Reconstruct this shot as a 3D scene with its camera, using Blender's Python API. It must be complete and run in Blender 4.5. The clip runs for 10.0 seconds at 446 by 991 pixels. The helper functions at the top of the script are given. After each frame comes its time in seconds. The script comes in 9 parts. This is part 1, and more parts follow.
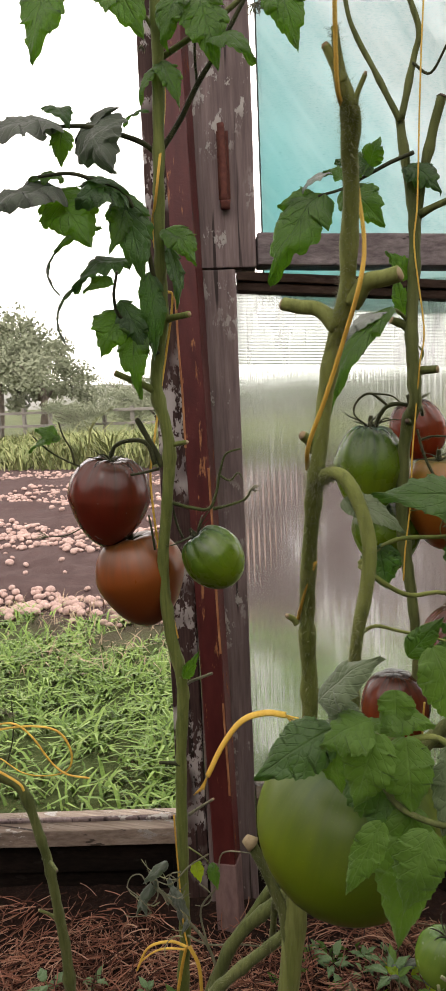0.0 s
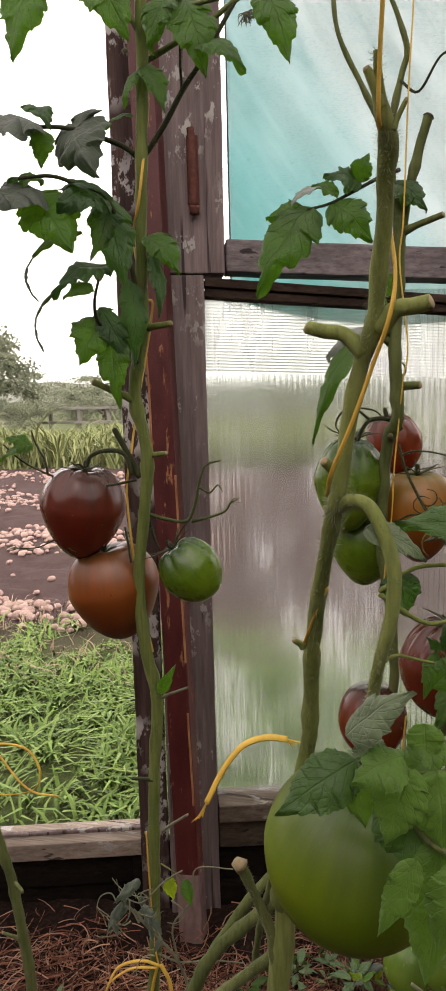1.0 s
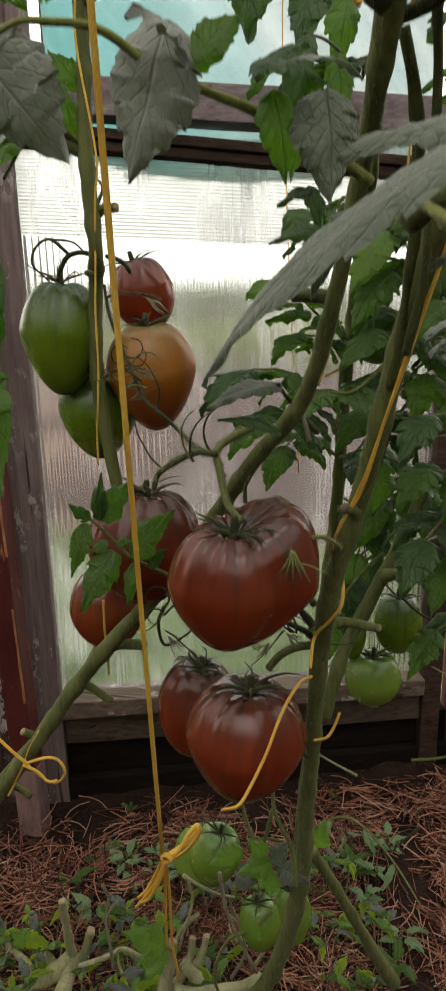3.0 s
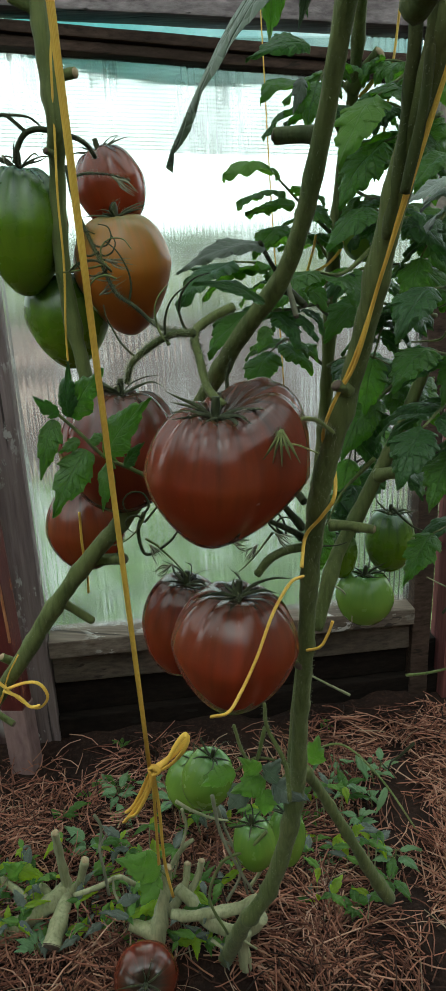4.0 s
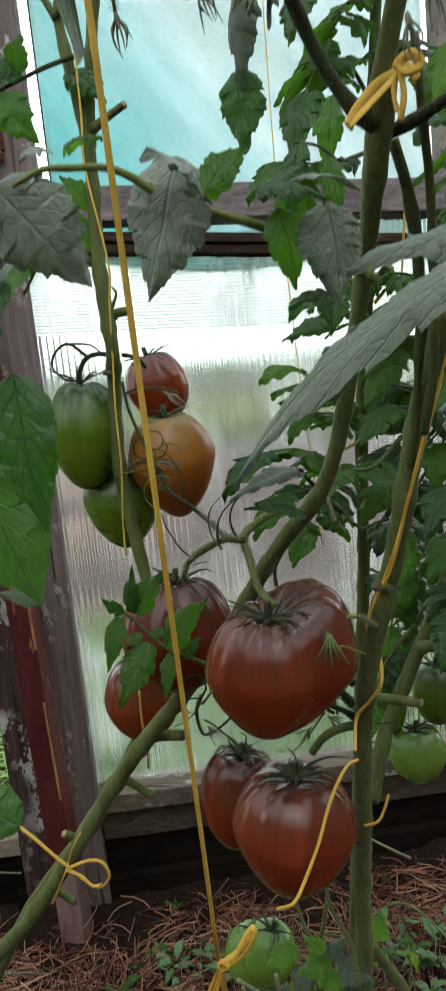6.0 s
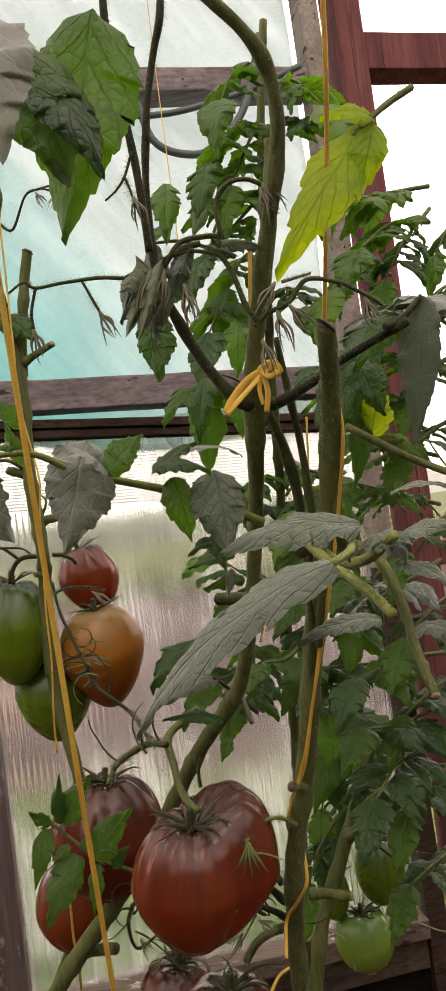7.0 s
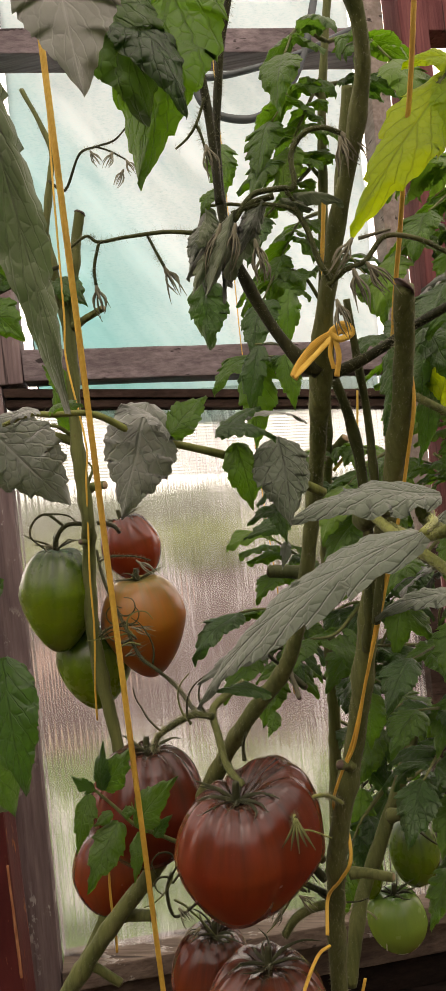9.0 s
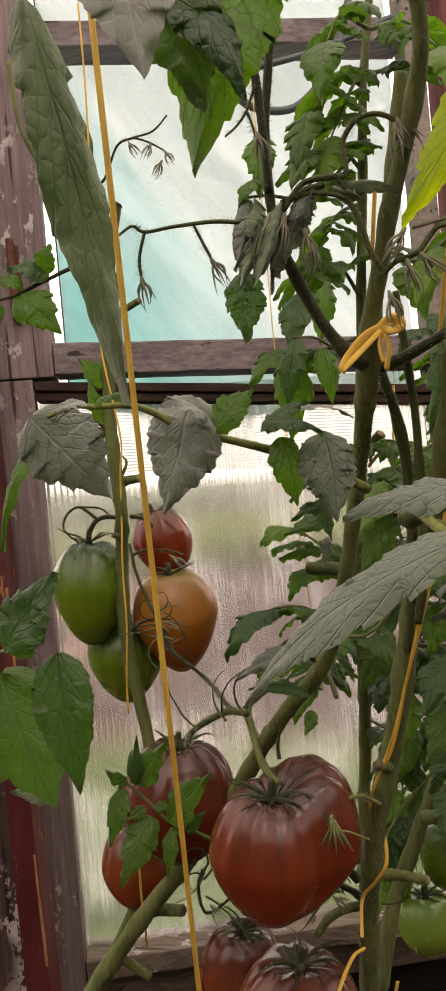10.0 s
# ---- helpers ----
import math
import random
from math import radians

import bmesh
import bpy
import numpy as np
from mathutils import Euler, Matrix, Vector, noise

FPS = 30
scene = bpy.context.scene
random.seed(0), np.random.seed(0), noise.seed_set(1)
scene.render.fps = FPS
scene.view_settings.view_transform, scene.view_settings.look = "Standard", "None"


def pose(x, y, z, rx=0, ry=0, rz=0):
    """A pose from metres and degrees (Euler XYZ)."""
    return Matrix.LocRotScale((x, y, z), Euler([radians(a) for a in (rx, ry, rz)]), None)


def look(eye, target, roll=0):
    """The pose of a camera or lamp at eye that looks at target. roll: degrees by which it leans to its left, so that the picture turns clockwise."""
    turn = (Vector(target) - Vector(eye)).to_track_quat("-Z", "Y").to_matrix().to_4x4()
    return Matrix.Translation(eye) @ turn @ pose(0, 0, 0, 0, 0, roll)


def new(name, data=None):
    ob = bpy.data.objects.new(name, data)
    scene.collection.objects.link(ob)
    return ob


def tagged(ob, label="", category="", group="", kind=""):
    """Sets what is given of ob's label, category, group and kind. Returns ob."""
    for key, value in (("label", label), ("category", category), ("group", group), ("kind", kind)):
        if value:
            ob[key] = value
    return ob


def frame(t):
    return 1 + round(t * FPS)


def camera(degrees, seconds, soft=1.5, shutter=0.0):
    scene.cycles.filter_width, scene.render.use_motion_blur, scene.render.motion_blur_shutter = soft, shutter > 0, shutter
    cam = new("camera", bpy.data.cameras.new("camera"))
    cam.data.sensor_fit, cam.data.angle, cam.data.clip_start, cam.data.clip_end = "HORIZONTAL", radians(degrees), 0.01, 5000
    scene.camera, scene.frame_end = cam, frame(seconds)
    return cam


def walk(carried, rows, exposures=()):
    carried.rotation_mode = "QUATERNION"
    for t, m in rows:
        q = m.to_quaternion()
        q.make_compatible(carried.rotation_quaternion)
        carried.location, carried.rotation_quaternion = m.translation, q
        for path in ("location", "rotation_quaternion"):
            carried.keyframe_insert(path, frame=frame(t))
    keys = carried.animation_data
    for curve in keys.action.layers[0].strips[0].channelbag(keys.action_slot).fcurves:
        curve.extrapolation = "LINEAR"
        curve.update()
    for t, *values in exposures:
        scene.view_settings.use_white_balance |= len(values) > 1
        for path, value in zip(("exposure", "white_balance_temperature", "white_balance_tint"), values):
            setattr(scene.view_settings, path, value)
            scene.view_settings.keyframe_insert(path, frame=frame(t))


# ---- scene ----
cam = camera(35.3, 10.0, shutter=0.2)
PATH = [
    (0, (0.4, -0.199, 1.109), (-0.157, 1.702, 0.833), -2.4),
    (0.5, (0.364, -0.198, 1.115), (-0.121, 1.72, 0.82), -1.9),
    (1, (0.361, -0.196, 1.122), (-0.049, 1.741, 0.843), -1.4),
    (1.5, (0.415, -0.163, 1.117), (0.086, 1.795, 0.876), -1.5),
    (2, (0.470, -0.115, 1.096), (0.155, 1.835, 0.785), 0.3),
    (2.5, (0.56, -0.07, 1.071), (0.146, 1.843, 0.658), -1.7),
    (3, (0.606, -0.051, 1.049), (0.269, 1.849, 0.52), -1.2),
    (3.2, (0.6, -0.04, 1.02), (0.25, 1.842, 0.44), -2.2),
    (4.3, (0.603, -0.024, 0.997), (0.327, 1.843, 0.336), -2.6),
    (4.5, (0.602, -0.027, 1.0), (0.314, 1.849, 0.368), -3.2),
    (5, (0.596, -0.027, 1.004), (0.231, 1.849, 0.412), -4.0),
    (5.2, (0.596, -0.028, 1.006), (0.223, 1.855, 0.442), -4.2),
    (6.3, (0.609, -0.076, 1.082), (0.272, 1.886, 0.892), -6.8),
    (6.5, (0.622, -0.088, 1.091), (0.343, 1.89, 1.001), -7.7),
    (7, (0.633, -0.095, 1.108), (0.444, 1.895, 1.169), -7.7),
    (7.5, (0.621, -0.092, 1.108), (0.377, 1.893, 1.152), -6.9),
    (8, (0.616, -0.086, 1.106), (0.356, 1.897, 1.128), -6.7),
    (8.5, (0.616, -0.082, 1.105), (0.354, 1.9, 1.107), -6.4),
    (9, (0.615, -0.084, 1.105), (0.331, 1.896, 1.112), -5.9),
    (9.5, (0.613, -0.081, 1.105), (0.315, 1.896, 1.103), -5.6),
    (10, (0.604, -0.08, 1.106), (0.253, 1.889, 1.105), -5.2),
]
walk(cam, [(t, look(eye, target, roll)) for t, eye, target, roll in PATH],
     [(0.0, -0.03, 6900, 16.0), (1.0, -0.09, 6950, 18.0), (2.0, -0.17, 7000, 20.0), (3.0, -0.12, 7000, 13.0), (4.3, 0.12, 5600, -11.0), (5.2, 0.12, 5550, -12.0), (6.5, 0.08, 6700, 13.0), (7.5, 0.18, 7800, 25.0), (10.0, 0.18, 7750, 24.0)])

# ---- light ----
world = bpy.data.worlds.new("overcast_sky")
scene.world = world
world.use_nodes = True
wn = world.node_tree
wn.nodes.clear()
w_out = wn.nodes.new("ShaderNodeOutputWorld")
w_bg = wn.nodes.new("ShaderNodeBackground")
w_sky = wn.nodes.new("ShaderNodeTexSky")
w_sky.sky_type = "NISHITA"
w_sky.sun_disc = False
w_sky.sun_elevation = radians(48)
w_sky.sun_rotation = radians(200)
w_sky.dust_density = 4.0
w_hsv = wn.nodes.new("ShaderNodeMixRGB")      # a thick even cloud cover over the blue
w_hsv.inputs[0].default_value = 0.88
w_hsv.inputs[2].default_value = (13.6, 13.2, 13.0, 1)
wn.links.new(w_sky.outputs[0], w_hsv.inputs[1])
wn.links.new(w_hsv.outputs[0], w_bg.inputs[0])
w_bg.inputs[1].default_value = 0.25
wn.links.new(w_bg.outputs[0], w_out.inputs[0])

sun_data = bpy.data.lights.new("sun", "SUN")
sun_data.energy = 1.0
sun_data.angle = radians(25)
sun_data.color = (1.0, 0.97, 0.92)
sun = new("sun", sun_data)
sun.matrix_world = look((1.0, -3.0, 6.0), (0.2, 0.8, 0.6))


# ---- materials ----
def mat(name):
    m = bpy.data.materials.new(name)
    m.use_nodes = True
    m.node_tree.nodes.clear()
    return m, m.node_tree


class Net:
    """Short names for building a node material."""

    def __init__(self, name):
        self.m, self.t = mat(name)

    def n(self, kind, **values):
        node = self.t.nodes.new(kind)
        for k, v in values.items():
            if k == "op":
                node.operation = v
            elif k == "clamp":
                node.use_clamp = v
            elif k == "blend":
                node.blend_type = v
        return node

    def link(self, a, b):
        self.t.links.new(a, b)
        return b

    def put(self, sock, v):
        if isinstance(v, (int, float)):
            sock.default_value = v
        elif isinstance(v, tuple):
            sock.default_value = v if len(v) != 3 or sock.type != "RGBA" else (*v, 1)
        else:
            self.t.links.new(v, sock)

    def math(self, op, a, b=0.0, clamp=False):
        node = self.n("ShaderNodeMath", op=op, clamp=clamp)
        self.put(node.inputs[0], a)
        self.put(node.inputs[1], b)
        return node.outputs[0]

    def mix(self, f, a, b, blend="MIX"):
        node = self.n("ShaderNodeMixRGB", blend=blend)
        self.put(node.inputs[0], f)
        self.put(node.inputs[1], a)
        self.put(node.inputs[2], b)
        return node.outputs[0]

    def obj(self, scale=(1, 1, 1)):
        c = self.n("ShaderNodeTexCoord")
        mp = self.n("ShaderNodeMapping")
        self.link(c.outputs["Object"], mp.inputs[0])
        mp.inputs["Scale"].default_value = scale
        return mp.outputs[0]

    def uv(self):
        c = self.n("ShaderNodeTexCoord")
        sp = self.n("ShaderNodeSeparateXYZ")
        self.link(c.outputs["UV"], sp.inputs[0])
        return c.outputs["UV"], sp.outputs[0], sp.outputs[1]

    def noise(self, vec, scale, detail=4, rough=0.55):
        node = self.n("ShaderNodeTexNoise")
        self.link(vec, node.inputs["Vector"])
        node.inputs["Scale"].default_value = scale
        node.inputs["Detail"].default_value = detail
        node.inputs["Roughness"].default_value = rough
        return node.outputs[0]

    def ramp(self, f, stops):
        node = self.n("ShaderNodeValToRGB")
        self.put(node.inputs[0], f)
        e = node.color_ramp.elements
        while len(e) < len(stops):
            e.new(0.5)
        for el, (p, c) in zip(e, stops):
            el.position = p
            el.color = (c, c, c, 1) if isinstance(c, (int, float)) else (*c, 1)
        return node.outputs[0]

    def bump(self, h, strength=0.3, dist=0.002, base=None):
        node = self.n("ShaderNodeBump")
        node.inputs["Strength"].default_value = strength
        node.inputs["Distance"].default_value = dist
        self.put(node.inputs["Height"], h)
        if base is not None:
            self.link(base, node.inputs["Normal"])
        return node.outputs[0]

    def rnd(self):
        return self.n("ShaderNodeObjectInfo").outputs["Random"]

    def pbr(self, col, rough=0.5, normal=None, metal=0.0, spec=0.5, sss=0.0, coat=0.0, trans=0.0, sheen=0.0):
        b = self.n("ShaderNodeBsdfPrincipled")
        self.put(b.inputs["Base Color"], col)
        self.put(b.inputs["Roughness"], rough)
        self.put(b.inputs["Metallic"], metal)
        b.inputs["Specular IOR Level"].default_value = spec
        b.inputs["Coat Weight"].default_value = coat
        b.inputs["Coat Roughness"].default_value = 0.3
        b.inputs["Transmission Weight"].default_value = trans
        b.inputs["Sheen Weight"].default_value = sheen
        if sss:
            b.inputs["Subsurface Weight"].default_value = sss
            b.inputs["Subsurface Radius"].default_value = (0.012, 0.005, 0.003)
            b.inputs["Subsurface Scale"].default_value = 1.0
        if normal is not None:
            self.link(normal, b.inputs["Normal"])
        return b

    def out(self, shader):
        o = self.n("ShaderNodeOutputMaterial")
        self.link(shader.outputs[0], o.inputs[0])
        return self.m


def leaf_material(name, dark, light, glow, rough=0.5, amount=0.35, sheen=0.1, relief=0.62):
    k = Net(name)
    uv, u, s = k.uv()
    au = k.math("ABSOLUTE", k.math("SUBTRACT", u, 0.5))            # 0 at the midrib, 0.5 at the edge
    mid = k.math("SUBTRACT", 1.0, k.math("MULTIPLY", au, 30.0), True)
    ph = k.math("FRACT", k.math("SUBTRACT", k.math("MULTIPLY", s, 7.0), k.math("MULTIPLY", au, 4.6)))
    lat = k.math("SUBTRACT", 1.0, k.math("MULTIPLY", k.math("ABSOLUTE", k.math("SUBTRACT", ph, 0.5)), 11.0), True)
    vec = k.obj()
    fine = k.n("ShaderNodeTexVoronoi")
    fine.feature = "DISTANCE_TO_EDGE"
    k.link(vec, fine.inputs["Vector"])
    fine.inputs["Scale"].default_value = 190
    net = k.math("SUBTRACT", 1.0, k.math("MULTIPLY", fine.outputs[0], 11.0), True)
    vein = k.math("MAXIMUM", mid, k.math("MULTIPLY", lat, 0.75))
    vein = k.math("MAXIMUM", vein, k.math("MULTIPLY", net, 0.10))
    big = k.noise(vec, 22, 3)
    small = k.noise(vec, 210, 3)
    c = k.mix(k.ramp(big, [(0.3, 0.0), (0.7, 1.0)]), dark, light)
    c = k.mix(k.math("MULTIPLY", k.rnd(), 0.45), c, light)
    c = k.mix(k.math("MULTIPLY", vein, 0.4), c, tuple(min(1, a * 1.5 + 0.03) for a in light))
    c = k.mix(k.ramp(small, [(0.62, 0.0), (0.8, 0.35)]), c, tuple(a * 0.5 for a in dark))
    h = k.math("ADD", k.math("MULTIPLY", vein, -0.9), k.math("MULTIPLY", small, 0.35))
    h = k.math("ADD", h, k.math("MULTIPLY", k.math("MINIMUM", fine.outputs[0], 0.2), 0.9))
    nrm = k.bump(h, relief, 0.002)
    b = k.pbr(c, rough, nrm, spec=0.42, sheen=sheen)
    tr = k.n("ShaderNodeBsdfTranslucent")
    k.put(tr.inputs[0], k.mix(k.math("MULTIPLY", vein, 0.55), glow, tuple(a * 0.45 for a in glow)))
    k.link(nrm, tr.inputs["Normal"])
    mx = k.n("ShaderNodeMixShader")
    mx.inputs[0].default_value = amount
    k.link(b.outputs[0], mx.inputs[1])
    k.link(tr.outputs[0], mx.inputs[2])
    return k.out(mx)


LEAF = leaf_material("leaf_green", (0.026, 0.068, 0.010), (0.056, 0.120, 0.020), (0.16, 0.40, 0.015), 0.42, 0.42, 0.02)
LEAF_DARK = leaf_material("leaf_dark_green", (0.016, 0.046, 0.012), (0.036, 0.084, 0.022), (0.10, 0.28, 0.02), 0.40, 0.32, 0.02)
LEAF_GREY = leaf_material("leaf_grey_green", (0.190, 0.220, 0.190), (0.265, 0.298, 0.258), (0.10, 0.16, 0.06), 0.6, 0.16, 0.3, 0.55)
LEAF_ASH = leaf_material("leaf_ash_green", (0.088, 0.122, 0.082), (0.135, 0.172, 0.118), (0.09, 0.16, 0.05), 0.6, 0.16, 0.25, 0.7)
LEAF_DUSK = leaf_material("leaf_dusky_green", (0.088, 0.128, 0.060), (0.135, 0.180, 0.090), (0.10, 0.22, 0.05), 0.56, 0.2, 0.2, 0.5)
# Darker copy of LEAF_GREY, with shade put into its colour.
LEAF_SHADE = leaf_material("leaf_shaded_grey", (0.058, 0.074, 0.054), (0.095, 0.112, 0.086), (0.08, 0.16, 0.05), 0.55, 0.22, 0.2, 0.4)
LEAF_SOFT = leaf_material("leaf_soft_green", (0.066, 0.148, 0.016), (0.112, 0.215, 0.028), (0.20, 0.42, 0.03), 0.55, 0.4, 0.15, 0.4)
LEAF_MID = leaf_material("leaf_mid_green", (0.036, 0.085, 0.020), (0.070, 0.135, 0.034), (0.13, 0.32, 0.025), 0.46, 0.34, 0.05, 0.5)
LEAF_PALE = leaf_material("leaf_pale_underside", (0.30, 0.325, 0.285), (0.37, 0.39, 0.345), (0.14, 0.20, 0.08), 0.65, 0.2, 0.2, 0.25)
LEAF_LIGHT = leaf_material("leaf_light_green", (0.085, 0.170, 0.012), (0.150, 0.255, 0.022), (0.64, 0.82, 0.02), 0.45, 0.62, 0.02)


def stem_material(name, a, b, hairs=True):
    k = Net(name)
    vec = k.obj((1, 1, 0.35))
    c = k.mix(k.ramp(k.noise(vec, 45, 4), [(0.3, 0.0), (0.72, 1.0)]), a, b)
    c = k.mix(k.ramp(k.noise(k.obj(), 420, 2), [(0.58, 0.0), (0.78, 0.16)]), c, (0.24, 0.26, 0.11))
    c = k.mix(k.ramp(k.noise(k.obj(), 14, 3), [(0.58, 0.0), (0.75, 0.22)]), c, (0.20, 0.15, 0.08))
    furrow = k.noise(k.obj((1, 1, 0.06)), 260, 3)
    c = k.mix(k.ramp(furrow, [(0.45, 0.0), (0.7, 0.5)]), c, tuple(v * 0.5 for v in a))
    scar = k.ramp(k.noise(k.obj((1, 1, 0.6)), 90, 4, 0.7), [(0.68, 0.0), (0.74, 0.45)])
    c = k.mix(scar, c, (0.10, 0.065, 0.035))
    nrm = k.bump(k.math("ADD", k.noise(k.obj((1, 1, 0.3)), 320, 3), furrow), 0.6, 0.0012)
    return k.out(k.pbr(c, 0.66, nrm, spec=0.2, sheen=0.04))


STEM = stem_material("stem_green", (0.080, 0.104, 0.029), (0.162, 0.184, 0.062))
STEM_PALE = stem_material("stem_pale", (0.155, 0.190, 0.042), (0.245, 0.275, 0.085))
STEM_FRESH = stem_material("stem_fresh_green", (0.105, 0.140, 0.030), (0.190, 0.225, 0.062))
# Dark copy of STEM, its colour lowered to stand in for missing shadow.
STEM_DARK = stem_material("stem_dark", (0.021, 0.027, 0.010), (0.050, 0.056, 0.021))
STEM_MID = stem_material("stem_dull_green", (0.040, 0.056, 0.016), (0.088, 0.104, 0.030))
STUMP = stem_material("stump_grey_green", (0.225, 0.235, 0.118), (0.385, 0.380, 0.222))
DRY = stem_material("dry_stalk", (0.130, 0.132, 0.080), (0.250, 0.245, 0.165))


def plain(name, a, b, scale=30, rough=0.6, stretch=(1, 1, 1), bump=0.3, dist=0.001, spec=0.4, metal=0.0):
    k = Net(name)
    c = k.mix(k.ramp(k.noise(k.obj(stretch), scale, 5), [(0.3, 0.0), (0.7, 1.0)]), a, b)
    f = k.noise(k.obj(stretch), scale * 7, 4)
    c = k.mix(k.math("MULTIPLY", f, 0.3), c, tuple(v * 0.55 for v in a))
    return k.out(k.pbr(c, rough, k.bump(f, bump, dist), metal=metal, spec=spec))


HAIR = plain("stem_hairs", (0.16, 0.18, 0.09), (0.27, 0.28, 0.16), 60, 0.6)
CUT = plain("cut_end", (0.28, 0.20, 0.11), (0.42, 0.34, 0.20), 160, 0.8)
CUT_DARK = plain("old_cut_end", (0.05, 0.035, 0.025), (0.14, 0.10, 0.07), 160, 0.8)


def fruit_material(name, body, body2, shoulder, reach, streak=0.5, rough=0.24, blush=None):
    k = Net(name)
    uv, u, v = k.uv()
    st = k.n("ShaderNodeMapping")
    k.link(uv, st.inputs[0])
    st.inputs["Scale"].default_value = (34, 1.6, 1)
    streaks = k.noise(st.outputs[0], 1.0, 3)
    vec = k.obj()
    blot = k.noise(vec, 26, 4)
    edge = k.math("ADD", v, k.math("MULTIPLY", k.math("SUBTRACT", streaks, 0.5), -streak))
    edge = k.math("ADD", edge, k.math("MULTIPLY", k.math("SUBTRACT", blot, 0.5), 0.22))
    f = k.ramp(edge, [(max(0.0, reach - 0.26), 0.0), (reach + 0.24, 1.0)])
    base = k.mix(k.ramp(k.noise(vec, 15, 3), [(0.3, 0.0), (0.7, 1.0)]), body, body2)
    if blush:
        base = k.mix(k.ramp(k.math("ADD", v, k.math("MULTIPLY", blot, 0.3)), [(0.62, 0.0), (1.05, 0.85)]), base, blush)
    c = k.mix(f, shoulder, base)
    fine = k.n("ShaderNodeMapping")
    k.link(uv, fine.inputs[0])
    fine.inputs["Scale"].default_value = (60, 1.0, 1)
    ray = k.ramp(k.noise(fine.outputs[0], 1.0, 2), [(0.56, 0.0), (0.72, 0.3)])
    ray = k.math("MULTIPLY", ray, k.ramp(v, [(0.16, 1.0), (0.42, 0.0)]))
    c = k.mix(ray, c, tuple(min(1, 0.5 * x + 0.07) for x in body))
    spk = k.noise(vec, 900, 1)
    c = k.mix(k.ramp(spk, [(0.70, 0.0), (0.8, 0.35)]), c, tuple(min(1, x * 1.7 + 0.04) for x in body))
    nrm = k.bump(k.noise(vec, 90, 2), 0.03, 0.002)
    return k.out(k.pbr(c, k.ramp(k.noise(vec, 60, 3), [(0.2, rough * 1.1), (0.8, rough * 1.7)]), nrm, spec=0.52, sss=0.05, coat=0.0))


FRUIT_RED = fruit_material("fruit_dark_red", (0.210, 0.026, 0.009), (0.232, 0.046, 0.012), (0.026, 0.013, 0.007), 0.36, 0.46, 0.17, blush=(0.225, 0.016, 0.005))
FRUIT_DUSK = fruit_material("fruit_dusky_red", (0.125, 0.015, 0.007), (0.165, 0.024, 0.010), (0.028, 0.017, 0.009), 0.35, 0.5, 0.17)
FRUIT_ORANGE = fruit_material("fruit_orange_brown", (0.34, 0.094, 0.011), (0.36, 0.135, 0.014), (0.12, 0.115, 0.024), 0.28, blush=(0.30, 0.040, 0.010))
FRUIT_BROWN = fruit_material("fruit_red_brown", (0.205, 0.047, 0.007), (0.240, 0.066, 0.009), (0.055, 0.034, 0.011), 0.22, blush=(0.15, 0.028, 0.010))
FRUIT_GREEN = fruit_material("fruit_green", (0.100, 0.182, 0.006), (0.145, 0.230, 0.010), (0.014, 0.046, 0.010), 0.40, 0.6, 0.2)
FRUIT_BIG = fruit_material("fruit_deep_green", (0.096, 0.150, 0.005), (0.140, 0.190, 0.008), (0.026, 0.066, 0.010), 0.30, 0.4, 0.28)
FRUIT_PALE = fruit_material("fruit_pale_green", (0.135, 0.245, 0.026), (0.20, 0.31, 0.045), (0.055, 0.130, 0.030), 0.28, 0.3, 0.18)


def wood_material(name, axis, a, b, flake=0.0, rough=0.8, tone=(0.42, 0.40, 0.37)):
    k = Net(name)
    st = {"x": (0.06, 1, 1), "y": (1, 0.06, 1), "z": (1, 1, 0.06)}[axis]
    grain = k.noise(k.obj(st), 130, 6, 0.65)
    broad = k.noise(k.obj({"x": (0.15, 1, 1), "z": (1, 1, 0.15), "y": (1, 0.15, 1)}[axis]), 18, 4)
    c = k.mix(k.ramp(grain, [(0.3, 0.0), (0.7, 1.0)]), a, b)
    c = k.mix(k.ramp(broad, [(0.42, 0.0), (0.7, 0.6)]), c, tuple(v * 0.45 for v in a))
    crack = k.ramp(k.noise(k.obj(tuple(v * 0.5 if v < 1 else v for v in st)), 60, 3), [(0.32, 1.0), (0.36, 0.0)])
    c = k.mix(k.math("MULTIPLY", crack, 0.8), c, (0.02, 0.016, 0.014))
    h = grain
    if flake:
        fl = k.ramp(k.noise(k.obj({"x": (0.5, 1, 1), "z": (1, 1, 0.5), "y": (1, 0.5, 1)}[axis]), 42, 5, 0.7), [(0.60 - flake, 0.0), (0.63 - flake, 1.0)])
        patch = k.ramp(k.noise(k.obj(), 7, 2), [(0.45, 0.0), (0.58, 1.0)])
        fl = k.math("MULTIPLY", fl, patch)
        c = k.mix(fl, c, tone)
        h = k.math("ADD", k.math("MULTIPLY", grain, 0.4), fl)
    return k.out(k.pbr(c, rough, k.bump(h, 0.7, 0.002), spec=0.12))


